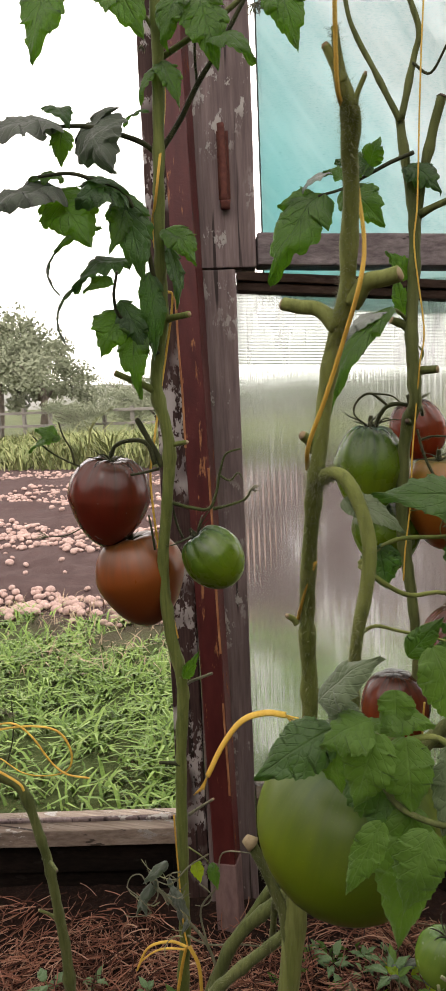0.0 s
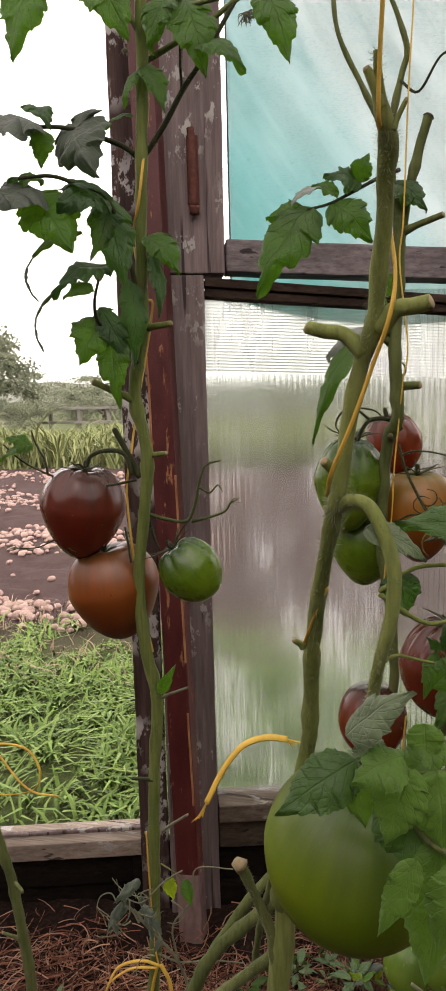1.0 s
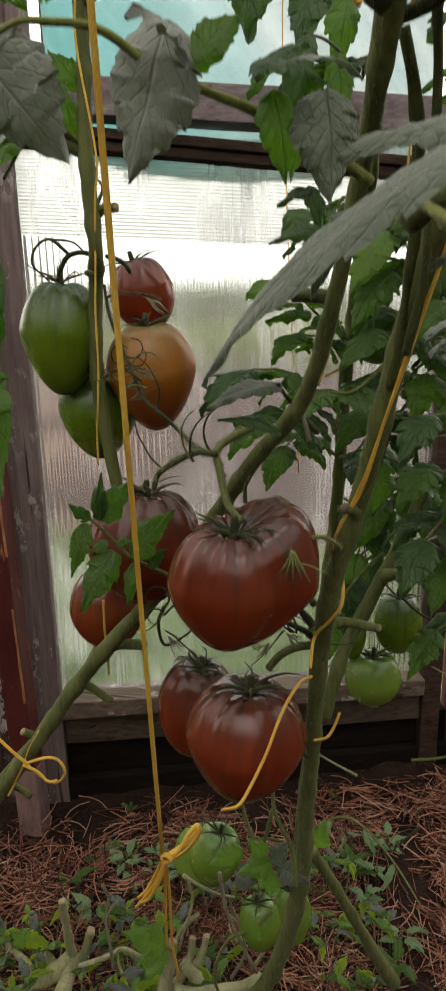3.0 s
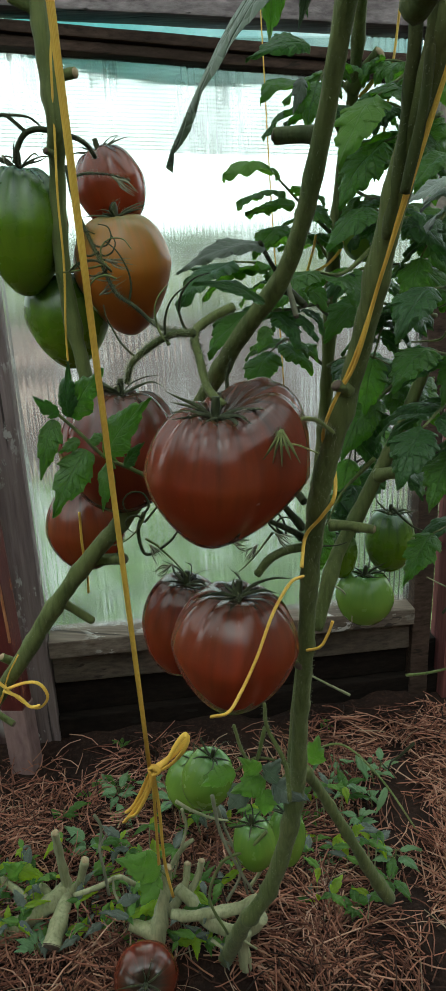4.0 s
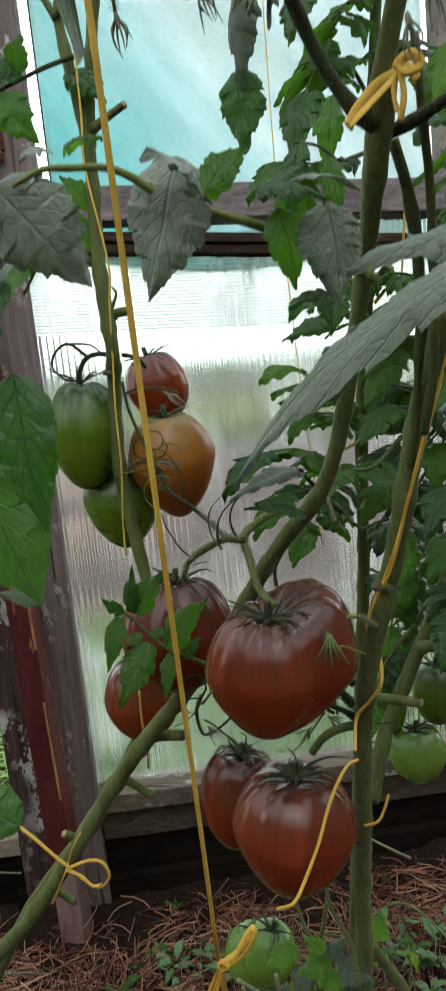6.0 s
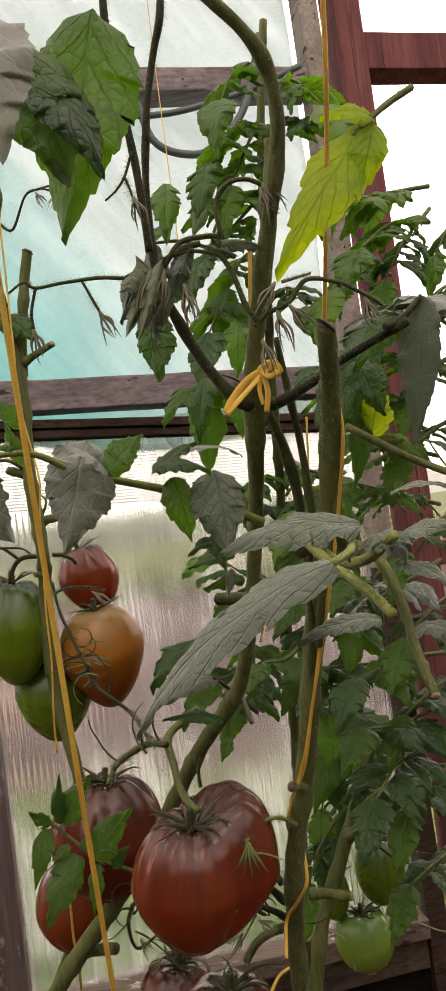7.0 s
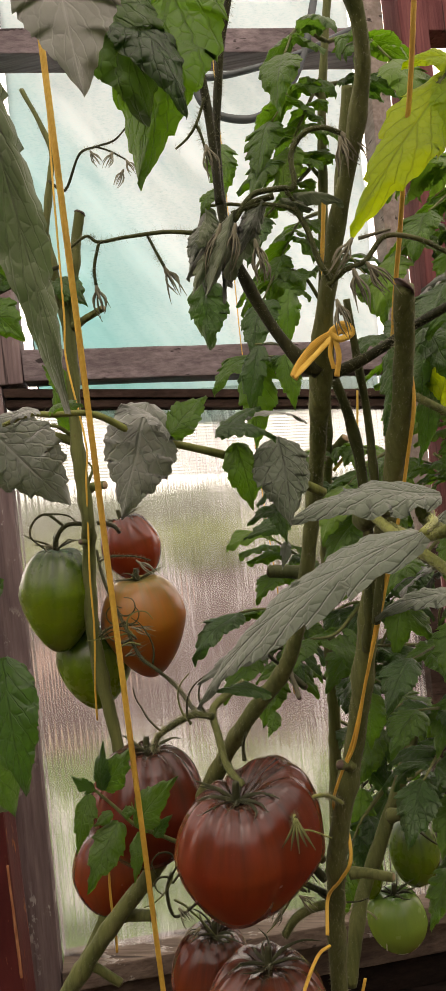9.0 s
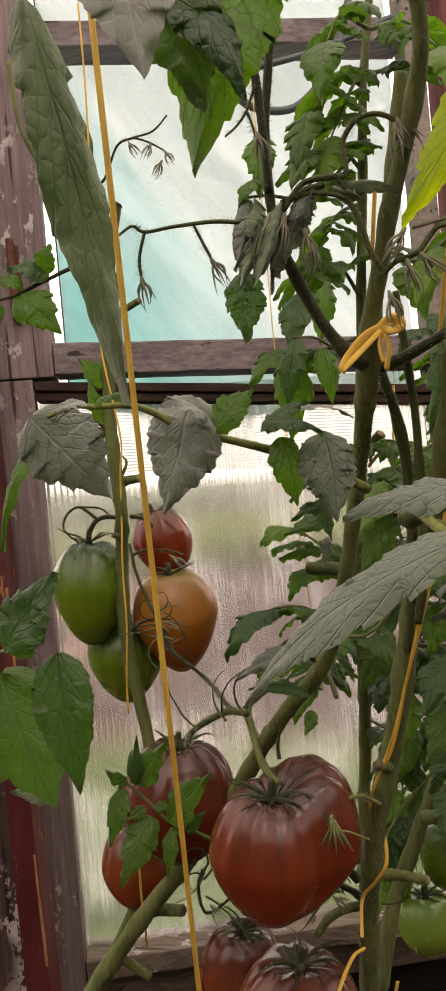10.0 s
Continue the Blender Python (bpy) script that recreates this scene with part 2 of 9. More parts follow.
WOOD_POST = wood_material("weathered_post", "z", (0.145, 0.108, 0.106), (0.275, 0.218, 0.208), 0.045)
WOOD_FLAKED = wood_material("flaking_post", "z", (0.045, 0.026, 0.024), (0.11, 0.070, 0.062), 0.10, tone=(0.50, 0.47, 0.45))
WOOD_RAIL = wood_material("weathered_rail", "x", (0.125, 0.102, 0.104), (0.30, 0.26, 0.258), 0.0)
WOOD_SILL = wood_material("worn_sill", "x", (0.185, 0.140, 0.108), (0.40, 0.335, 0.275), 0.03)
WOOD_SILL_BROWN = wood_material("brown_sill", "x", (0.080, 0.060, 0.046), (0.20, 0.160, 0.128), 0.02)
# Near-black colour carries the deep shade below the sills.
WOOD_SHADED = wood_material("dark_shaded_board", "x", (0.005, 0.004, 0.003), (0.018, 0.012, 0.009), 0.0, 0.95)
WOOD_BROWN = wood_material("brown_rail", "x", (0.026, 0.017, 0.013), (0.085, 0.055, 0.041), 0.0)
WOOD_LOW = wood_material("brown_lower_rail", "x", (0.052, 0.040, 0.031), (0.128, 0.100, 0.077), 0.0)
WOOD_RED = wood_material("red_brown_post", "z", (0.110, 0.036, 0.036), (0.20, 0.080, 0.074), 0.0)
WOOD_FRAME = wood_material("old_frame", "y", (0.20, 0.17, 0.14), (0.34, 0.30, 0.26), 0.0)


def rust_paint():
    k = Net("rusty_red_paint")
    vec = k.obj((1, 1, 0.3))
    c = k.mix(k.ramp(k.noise(vec, 40, 5), [(0.3, 0.0), (0.7, 1.0)]), (0.060, 0.010, 0.010), (0.105, 0.022, 0.020))
    r = k.ramp(k.noise(k.obj((1, 1, 0.22)), 55, 6, 0.7), [(0.60, 0.0), (0.66, 1.0)])
    c = k.mix(r, c, k.mix(k.noise(k.obj(), 300, 3), (0.22, 0.075, 0.03), (0.50, 0.25, 0.11)))
    return k.out(k.pbr(c, k.ramp(r, [(0, 0.42), (1, 0.85)]), k.bump(k.math("ADD", r, k.noise(k.obj(), 220, 3)), 0.5, 0.001), spec=0.4))


RUST = rust_paint()
RUST_DARK = plain("rust", (0.075, 0.018, 0.012), (0.15, 0.045, 0.028), 90, 0.75, bump=0.7)
BARE_IRON = plain("bare_pinkish_iron", (0.17, 0.105, 0.10), (0.30, 0.20, 0.185), 70, 0.8, (1, 1, 0.3), 0.5)
RUST_EDGE = plain("bare_orange_rust", (0.25, 0.09, 0.035), (0.52, 0.26, 0.12), 120, 0.85, (1, 1, 0.25), 0.6)


def twine_material():
    k = Net("yellow_twine")
    uv, u, v = k.uv()
    w = k.n("ShaderNodeTexWave")
    mp = k.n("ShaderNodeMapping")
    k.link(uv, mp.inputs[0])
    mp.inputs["Scale"].default_value = (5, 0.6, 1)
    k.link(mp.outputs[0], w.inputs["Vector"])
    w.inputs["Scale"].default_value = 1.2
    w.inputs["Distortion"].default_value = 2.0
    c = k.mix(w.outputs["Fac"], (0.72, 0.43, 0.045), (0.86, 0.60, 0.11))
    c = k.mix(k.ramp(k.noise(k.obj(), 30, 3), [(0.4, 0.0), (0.75, 0.6)]), c, (0.50, 0.25, 0.035))
    return k.out(k.pbr(c, 0.55, k.bump(w.outputs["Fac"], 0.35, 0.0005), spec=0.45))


TWINE = twine_material()


def sheet_glass(name, tint, rough, gloss):
    """Twin-wall sheet: blurs what lies behind it and scatters a little of the light."""
    k = Net(name)
    b = k.n("ShaderNodeBsdfGlass")
    b.inputs["Color"].default_value = (*tint, 1)
    k.put(b.inputs["Roughness"], k.ramp(k.noise(k.obj((1, 1, 0.2)), 9, 4), [(0.3, rough * 0.75), (0.7, rough * 1.3)]))
    b.inputs["IOR"].default_value = 1.35
    d = k.n("ShaderNodeBsdfTranslucent")
    k.put(d.inputs[0], k.mix(k.noise(k.obj((1, 1, 0.1)), 30, 4), (0.74, 0.72, 0.73), (0.9, 0.9, 0.92)))
    mx = k.n("ShaderNodeMixShader")
    drops = k.math("MULTIPLY", k.noise(k.obj((1, 1, 0.022)), 300, 4, 0.75), k.noise(k.obj((1, 1, 0.5)), 8, 3))
    k.put(mx.inputs[0], k.ramp(drops, [(0.18, gloss * 0.5), (0.27, gloss * 1.3), (0.38, gloss * 7.0)]))
    k.link(b.outputs[0], mx.inputs[1])
    k.link(d.outputs[0], mx.inputs[2])
    return k.out(mx)


POLY = sheet_glass("twin_wall_sheet", (0.79, 0.83, 0.805), 0.16, 0.036)
POLY_WHITE = sheet_glass("cloudy_sheet", (0.97, 0.97, 0.97), 0.30, 0.22)


def window_glass():
    k = Net("window_glass")
    t = k.n("ShaderNodeBsdfTransparent")
    t.inputs[0].default_value = (0.97, 0.98, 0.975, 1)
    g = k.n("ShaderNodeBsdfGlossy")
    g.inputs["Roughness"].default_value = 0.03
    f = k.n("ShaderNodeFresnel")
    f.inputs[0].default_value = 1.45
    mx = k.n("ShaderNodeMixShader")
    k.link(k.math("MULTIPLY", f.outputs[0], 0.8), mx.inputs[0])
    k.link(t.outputs[0], mx.inputs[1])
    k.link(g.outputs[0], mx.inputs[2])
    return k.out(mx)


GLASS = window_glass()


# Greyed film for the unseen roof and gables; it dims the skylight indoors.
def film():
    k = Net("dimming_roof_film")
    t = k.n("ShaderNodeBsdfTransparent")
    t.inputs[0].default_value = (0.6, 0.6, 0.6, 1)
    d = k.n("ShaderNodeBsdfTranslucent")
    k.put(d.inputs[0], k.mix(k.noise(k.obj(), 6, 4), (0.40, 0.40, 0.39), (0.58, 0.58, 0.57)))
    mx = k.n("ShaderNodeMixShader")
    mx.inputs[0].default_value = 0.45
    k.link(t.outputs[0], mx.inputs[1])
    k.link(d.outputs[0], mx.inputs[2])
    return k.out(mx)


FILM = film()


def teal_cloth():
    k = Net("teal_shade_cloth")
    vec = k.obj()
    sep_ = k.n("ShaderNodeSeparateXYZ")
    k.link(vec, sep_.inputs[0])
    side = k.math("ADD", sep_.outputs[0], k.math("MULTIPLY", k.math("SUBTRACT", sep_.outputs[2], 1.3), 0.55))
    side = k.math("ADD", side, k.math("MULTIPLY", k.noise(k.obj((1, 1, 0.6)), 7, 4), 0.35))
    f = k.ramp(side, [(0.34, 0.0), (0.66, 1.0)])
    comb = k.n("ShaderNodeCombineXYZ")           # pulled folds running down to the right, shaded by colour
    k.link(k.math("ADD", k.math("MULTIPLY", sep_.outputs[0], 15.0), k.math("MULTIPLY", sep_.outputs[2], 10.0)), comb.inputs[0])
    k.link(k.math("MULTIPLY", k.math("SUBTRACT", sep_.outputs[2], sep_.outputs[0]), 2.2), comb.inputs[2])
    fold_shading = k.noise(comb.outputs[0], 1.0, 3, 0.6)
    weave = k.math("ADD", k.math("MULTIPLY", k.noise(k.obj((0.14, 1, 2.2)), 330, 4, 0.75), 0.62), k.math("MULTIPLY", k.noise(k.obj((0.8, 1, 1.2)), 170, 4, 0.75), 0.38))
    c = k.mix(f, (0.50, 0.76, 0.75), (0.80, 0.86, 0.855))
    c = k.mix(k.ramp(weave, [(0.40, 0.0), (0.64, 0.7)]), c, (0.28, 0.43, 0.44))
    # Bright and dark sides of the folds, painted into the cloth colour.
    c = k.mix(k.ramp(fold_shading, [(0.50, 0.0), (0.64, 0.25)]), c, (0.90, 0.95, 0.95))
    c = k.mix(k.ramp(fold_shading, [(0.30, 0.24), (0.42, 0.0)]), c, (0.22, 0.45, 0.46))
    d = k.n("ShaderNodeBsdfTranslucent")
    k.link(c, d.inputs[0])
    nrm = k.bump(weave, 0.4, 0.001)
    k.link(nrm, d.inputs["Normal"])
    b = k.pbr(c, 0.6, nrm, spec=0.3)
    mx = k.n("ShaderNodeMixShader")
    mx.inputs[0].default_value = 0.85
    k.link(b.outputs[0], mx.inputs[1])
    k.link(d.outputs[0], mx.inputs[2])
    gap = k.n("ShaderNodeBsdfTransparent")
    k.put(gap.inputs[0], c)
    mx2 = k.n("ShaderNodeMixShader")
    k.put(mx2.inputs[0], k.ramp(weave, [(0.32, 0.34), (0.58, 0.05)]))
    k.link(mx.outputs[0], mx2.inputs[1])
    k.link(gap.outputs[0], mx2.inputs[2])
    return k.out(mx2)


TEAL = teal_cloth()


def soil_material(name, a, b, c3):
    k = Net(name)
    vec = k.obj()
    c = k.mix(k.ramp(k.noise(vec, 9, 6), [(0.3, 0.0), (0.7, 1.0)]), a, b)
    f = k.noise(vec, 120, 6, 0.7)
    c = k.mix(k.ramp(f, [(0.5, 0.0), (0.72, 0.7)]), c, c3)
    c = k.mix(k.ramp(f, [(0.28, 0.8), (0.42, 0.0)]), c, (0.012, 0.008, 0.007))
    return k.out(k.pbr(c, 0.95, k.bump(f, 0.9, 0.006), spec=0.15))


SOIL = soil_material("damp_soil", (0.010, 0.006, 0.005), (0.026, 0.014, 0.010), (0.065, 0.034, 0.023))


def meadow():
    """Lawn close by, a dug potato bed, rough growth beyond."""
    k = Net("garden_ground")
    vec = k.obj()
    sp = k.n("ShaderNodeSeparateXYZ")
    k.link(vec, sp.inputs[0])
    wob = k.math("MULTIPLY", k.math("SUBTRACT", k.noise(vec, 1.6, 4), 0.5), 1.4)
    y = k.math("ADD", sp.outputs[1], wob)
    grass = k.mix(k.noise(vec, 16, 5), (0.030, 0.050, 0.012), (0.085, 0.110, 0.034))
    earth = k.mix(k.noise(vec, 9, 6), (0.040, 0.025, 0.023), (0.100, 0.064, 0.060))
    far = k.mix(k.noise(vec, 0.5, 6), (0.05, 0.068, 0.028), (0.11, 0.12, 0.055))
    near = k.ramp(k.math("MULTIPLY", k.math("SUBTRACT", y, 2.45), 2.0), [(0.0, 0.0), (1.0, 1.0)])
    dist = k.ramp(k.math("MULTIPLY", k.math("SUBTRACT", y, 10.6), 1.6), [(0.0, 0.0), (1.0, 1.0)])
    c = k.mix(near, grass, earth)
    c = k.mix(dist, c, far)
    return k.out(k.pbr(c, 0.95, k.bump(k.noise(vec, 40, 6, 0.7), 0.8, 0.02), spec=0.15))


MEADOW = meadow()

# Foliage tones are lifted and greyed to carry the distance haze.
TREE_LEAF = plain("hazed_foliage", (0.150, 0.172, 0.105), (0.225, 0.245, 0.160), 0.8, 0.8)
BARK = plain("bark", (0.07, 0.055, 0.045), (0.16, 0.13, 0.10), 6, 0.9)
# Pale grey here is haze mixed into the hill's own colour.
HILL = plain("hazed_wooded_hill", (0.18, 0.185, 0.165), (0.25, 0.25, 0.225), 0.12, 0.95)
FENCE = plain("grey_fence_wood", (0.15, 0.14, 0.125), (0.25, 0.23, 0.21), 5, 0.9)
POTATO = plain("potato_skin", (0.31, 0.20, 0.17), (0.52, 0.37, 0.32), 18, 0.8)


def strand_material(name, stops, rough=0.75):
    """Loose strands, each with a tone of its own."""
    k = Net(name)
    r = k.n("ShaderNodeNewGeometry").outputs["Random Per Island"]
    patch = k.noise(k.obj(), 7 if name == "straw" else 5, 3)
    f = k.math("ADD", k.math("MULTIPLY", r, 0.75), k.math("MULTIPLY", k.math("SUBTRACT", patch, 0.3), 0.55))
    c = k.ramp(f, stops)
    c = k.mix(k.math("MULTIPLY", k.noise(k.obj(), 240, 3), 0.35), c, (0.03, 0.018, 0.012))
    return k.out(k.pbr(c, rough, spec=0.25))


STRAW = strand_material("straw", [(0.15, (0.012, 0.006, 0.004)), (0.38, (0.155, 0.058, 0.037)), (0.66, (0.43, 0.190, 0.122)), (1.0, (0.72, 0.49, 0.35))])
GRASS = strand_material("grass_blades", [(0.05, (0.054, 0.112, 0.014)), (0.35, (0.125, 0.235, 0.032)), (0.7, (0.205, 0.335, 0.060)), (1.0, (0.33, 0.45, 0.13))], 0.5)
WEED_FAR = strand_material("rough_growth", [(0.1, (0.125, 0.155, 0.055)), (0.4, (0.205, 0.250, 0.090)), (0.7, (0.29, 0.315, 0.125)), (1.0, (0.37, 0.37, 0.20))], 0.8)
STRAW_PALE = plain("pale_straw", (0.28, 0.20, 0.13), (0.42, 0.32, 0.21), 9, 0.75)
HOSE = plain("grey_hose", (0.055, 0.075, 0.075), (0.10, 0.125, 0.12), 12, 0.45)


# ---- building helpers ----
def mesh_of(name, verts, faces, uvs=None, smooth=True):
    me = bpy.data.meshes.new(name)
    me.from_pydata([tuple(v) for v in verts], [], faces)
    if uvs is not None:
        layer = me.uv_layers.new(name="UVMap")
        idx = np.zeros(len(me.loops), dtype=np.int32)
        me.loops.foreach_get("vertex_index", idx)
        layer.data.foreach_set("uv", np.array(uvs, dtype=np.float32)[idx].ravel())
    if smooth:
        me.shade_smooth()
    me.update()
    return me


def thing(name, label, category, base=(0, 0, 0), group="", kind=""):
    ob = new(name)
    ob.location = base
    ob.empty_display_size = 0.05
    ob["base"] = tuple(base)
    return tagged(ob, label, category, group, kind)


def part(name, me, material, parent, label="", kind=""):
    ob = new(name, me)
    if material is not None and not me.materials:
        me.materials.append(material)
    ob.parent = parent
    if parent.data is None:
        ob.matrix_parent_inverse = Matrix.Translation(-Vector(parent["base"]))
    return tagged(ob, label, kind=kind)


def solo(name, me, material, label, category="", group="", kind=""):
    ob = new(name, me)
    if not me.materials:
        me.materials.append(material)
    return tagged(ob, label, category, group, kind)


def spline(pts, per=8):
    """Points along a smooth curve through pts."""
    p = [Vector(q) for q in pts]
    if len(p) == 2:
        return [p[0].lerp(p[1], i / per) for i in range(per + 1)]
    p = [p[0] * 2 - p[1]] + p + [p[-1] * 2 - p[-2]]
    out = []
    for i in range(1, len(p) - 2):
        a, b, c, d = p[i - 1:i + 3]
        for j in range(per):
            t = j / per
            out.append(0.5 * ((2 * b) + (c - a) * t + (2 * a - 5 * b + 4 * c - d) * t * t + (3 * b - a - 3 * c + d) * t ** 3))
    out.append(p[-2])
    return out


def tube_raw(pts, radii, sides=10, per=8, rough=0.06, seed=0, flat=1.0, caps=True, nodes=0.0):
    """A bent round bar through pts; radii is one number or one for each point."""
    line = spline(pts, per)
    n = len(line)
    if isinstance(radii, (int, float)):
        radii = [radii] * len(pts)
    at = np.linspace(0, len(radii) - 1, n)
    at = np.floor(at) + (at % 1) ** 2 * (3 - 2 * (at % 1))
    rr = np.interp(at, range(len(radii)), radii)
    if nodes:                                   # swollen joints every hand's width or so
        run = np.concatenate([[0.0], np.cumsum([(line[i + 1] - line[i]).length for i in range(n - 1)])])
        rg = random.Random(seed)
        at = rg.uniform(0.01, 0.05)
        while at < run[-1]:
            rr = rr * (1 + nodes * rg.uniform(0.5, 1.2) * np.exp(-((run - at) / (0.0065 + 0.003 * rg.random())) ** 2))
            at += rg.uniform(0.04, 0.085)
    vs, fs, us = [], [], []
    side = None
    length = 0.0
    for i, c in enumerate(line):
        d = (line[min(i + 1, n - 1)] - line[max(i - 1, 0)]).normalized()
        if side is None:
            side = d.orthogonal().normalized()
        side = (side - d * side.dot(d)).normalized()
        up = d.cross(side)
        if i:
            length += (c - line[i - 1]).length
        for j in range(sides):
            a = 2 * math.pi * j / sides
            k = 1 + rough * noise.noise((c * 60 + Vector((math.cos(a), math.sin(a), seed * 3.1))))
            vs.append(c + (side * math.cos(a) + up * math.sin(a) * flat) * rr[i] * k)
            us.append((j / sides, length * 10))
    for i in range(n - 1):
        for j in range(sides):
            k = (j + 1) % sides
            fs.append((i * sides + j, i * sides + k, (i + 1) * sides + k, (i + 1) * sides + j))
    if caps:
        fs.append(tuple(reversed(range(sides))))
        fs.append(tuple((n - 1) * sides + j for j in range(sides)))
    return vs, fs, us


def tube(name, pts, radii, **kw):
    v, f, u = tube_raw(pts, radii, **kw)
    return mesh_of(name, v, f, u)


def hairs_raw(pts, radii, count, length, seed):
    """Fine short hairs that stand off a stem."""
    rng = random.Random(seed)
    line = spline(pts, 10)
    n = len(line)
    if isinstance(radii, (int, float)):
        radii = [radii] * len(pts)
    rr = np.interp(np.linspace(0, len(radii) - 1, n), range(len(radii)), radii)
    vs, fs = [], []
    for _ in range(count):
        f = rng.random() * (n - 1.001)
        i = int(f)
        c = line[i].lerp(line[i + 1], f - i)
        d = (line[i + 1] - line[i]).normalized()
        o = d.orthogonal().normalized()
        o.rotate(Matrix.Rotation(rng.uniform(0, 6.283), 3, d))
        b = c + o * rr[i] * 0.95
        tip = b + (o + d * rng.uniform(-0.5, 0.5)).normalized() * length * rng.uniform(0.5, 1.2)
        w = d.cross(o) * 0.00014
        k = len(vs)
        vs += [b - w, b + w, tip]
        fs.append((k, k + 1, k + 2))
    return vs, fs, None


def box_raw(x0, x1, y0, y1, z0, z1, bevel=0.003, cut=0.05, wear=0.0015, seed=0, m=None):
    """A board with eased, slightly worn edges, cut into short lengths so that it is not dead straight."""
    bm = bmesh.new()
    bmesh.ops.create_cube(bm, size=1.0)
    for v in bm.verts:
        v.co = Vector(((x0 + x1) / 2 + v.co.x * (x1 - x0), (y0 + y1) / 2 + v.co.y * (y1 - y0), (z0 + z1) / 2 + v.co.z * (z1 - z0)))
    bmesh.ops.bevel(bm, geom=bm.edges[:], offset=min(bevel, 0.3 * min(x1 - x0, y1 - y0, z1 - z0)), segments=2, affect="EDGES", profile=0.6)
    dims = (x1 - x0, y1 - y0, z1 - z0)
    ax = dims.index(max(dims))
    lo = (x0, y0, z0)[ax]
    for i in range(1, int(min(40, dims[ax] / cut))):
        co = [0, 0, 0]
        no = [0, 0, 0]
        co[ax] = lo + dims[ax] * i / int(min(40, dims[ax] / cut))
        no[ax] = 1
        bmesh.ops.bisect_plane(bm, geom=bm.verts[:] + bm.edges[:] + bm.faces[:], plane_co=co, plane_no=no)
    for v in bm.verts:
        q = v.co * 9 + Vector((seed * 7.3, 0, 0))
        v.co += Vector((noise.noise(q), noise.noise(q + Vector((9, 3, 1))), noise.noise(q + Vector((2, 8, 5))))) * wear
        if m is not None:
            v.co = m @ v.co
    bm.verts.index_update()
    vs = [v.co.copy() for v in bm.verts]
    fs = [tuple(v.index for v in f.verts) for f in bm.faces]
    bm.free()
    return vs, fs, None


def board(name, x0, x1, y0, y1, z0, z1, material, parent, label="", m=None, **kw):
    v, f, _ = box_raw(x0, x1, y0, y1, z0, z1, m=m, **kw)
    return part(name, mesh_of(name, v, f, smooth=False), material, parent, label)


# ---- the greenhouse shell ----
WY = 1.10                      # inner face of the frame
SOIL_Z = 0.04

SLANT = math.atan(0.30)          # the wall runs away from the path towards its right-hand end


def wall_line(x):
    """Where the inner face of the wall stands at x."""
    return WY + 0.30 * (x + 0.045) if x > -0.13 else WY + 0.02 + 0.268 * (x + 0.13)


def on_wall(droop=0.0):
    """Carries a board drawn along x at y = WY onto the wall; droop lowers its far end."""
    shear = Matrix.Identity(4)
    shear[2][0] = -droop
    return Matrix.Translation((-0.045, WY, 0)) @ Matrix.Rotation(SLANT, 4, "Z") @ Matrix.Translation((0.045, -WY, 0)) @ shear


ON = on_wall()
wall = thing("wall_1", "old wooden greenhouse wall with weathered frame and peeling paint", "wall", (0.3, 1.22, SOIL_Z), kind="structure")
board("post", -0.045, 0.099, WY, WY + 0.07, 1.352, 2.315, WOOD_POST, wall, "weathered grey-brown post with flaking paint", seed=1, m=ON)
board("post", -0.045, 0.058, WY + 0.002, WY + 0.07, -0.05, 1.350, WOOD_POST, wall, "weathered grey-brown post with flaking paint", seed=2, m=ON)
board("post", -0.106, -0.048, WY + 0.012, WY + 0.075, -0.05, 2.315, WOOD_FLAKED, wall, "dark post with scaling white paint", seed=3, m=ON)
board("rail", 0.101, 0.826, WY - 0.012, WY + 0.055, 1.358, 1.416, WOOD_RAIL, wall, "grey weathered window rail", seed=4, m=on_wall(0.042))
board("rail", 0.060, 0.826, WY + 0.004, WY + 0.050, 1.334, 1.3505, WOOD_BROWN, wall, "lower rail with deep shade put into its colour of the window", seed=5, m=on_wall(0.078))
board("rail", 0.060, 0.826, WY + 0.012, WY + 0.060, 1.316, 1.332, WOOD_BROWN, wall, "lower rail with deep shade put into its colour of the window", seed=45, m=on_wall(0.078))
board("rail", 0.060, 0.826, WY + 0.018, WY + 0.06, 0.168, 0.238, WOOD_LOW, wall, seed=6, m=on_wall(0.02))
board("sill", 0.060, 0.826, WY - 0.006, WY + 0.062, 0.240, 0.278, WOOD_SILL_BROWN, wall, "worn brown sill", seed=7, m=on_wall(0.02))
board("board", -0.126, 2.4, WY + 0.032, WY + 0.07, 0.085, 0.160, WOOD_SHADED, wall, "skirting board with deep shade put into its colour", seed=8, m=ON)
board("board", -0.126, 2.4, WY + 0.012, WY + 0.055, -0.10, 0.083, WOOD_SHADED, wall, "skirting board with deep shade put into its colour", seed=9, m=ON)
board("rail", 0.101, 0.826, WY + 0.0, WY + 0.06, 1.962, 2.010, WOOD_RAIL, wall, seed=10, m=ON)
board("rail", 0.957, 2.4, WY + 0.002, WY + 0.06, 2.005, 2.085, WOOD_RED, wall, seed=11, m=ON)
board("rail", 0.957, 2.4, WY + 0.004, WY + 0.06, 0.95, 1.0, WOOD_RED, wall, seed=12, m=ON)
board("post", 0.895, 0.955, WY - 0.015, WY + 0.06, -0.05, 2.315, WOOD_RED, wall, "red-brown painted post", seed=13, m=ON)
board("post", 0.828, 0.870, WY + 0.006, WY + 0.06, 0.962, 2.315, WOOD_FRAME, wall, "pale grey upright beside the red post", seed=14, m=ON)
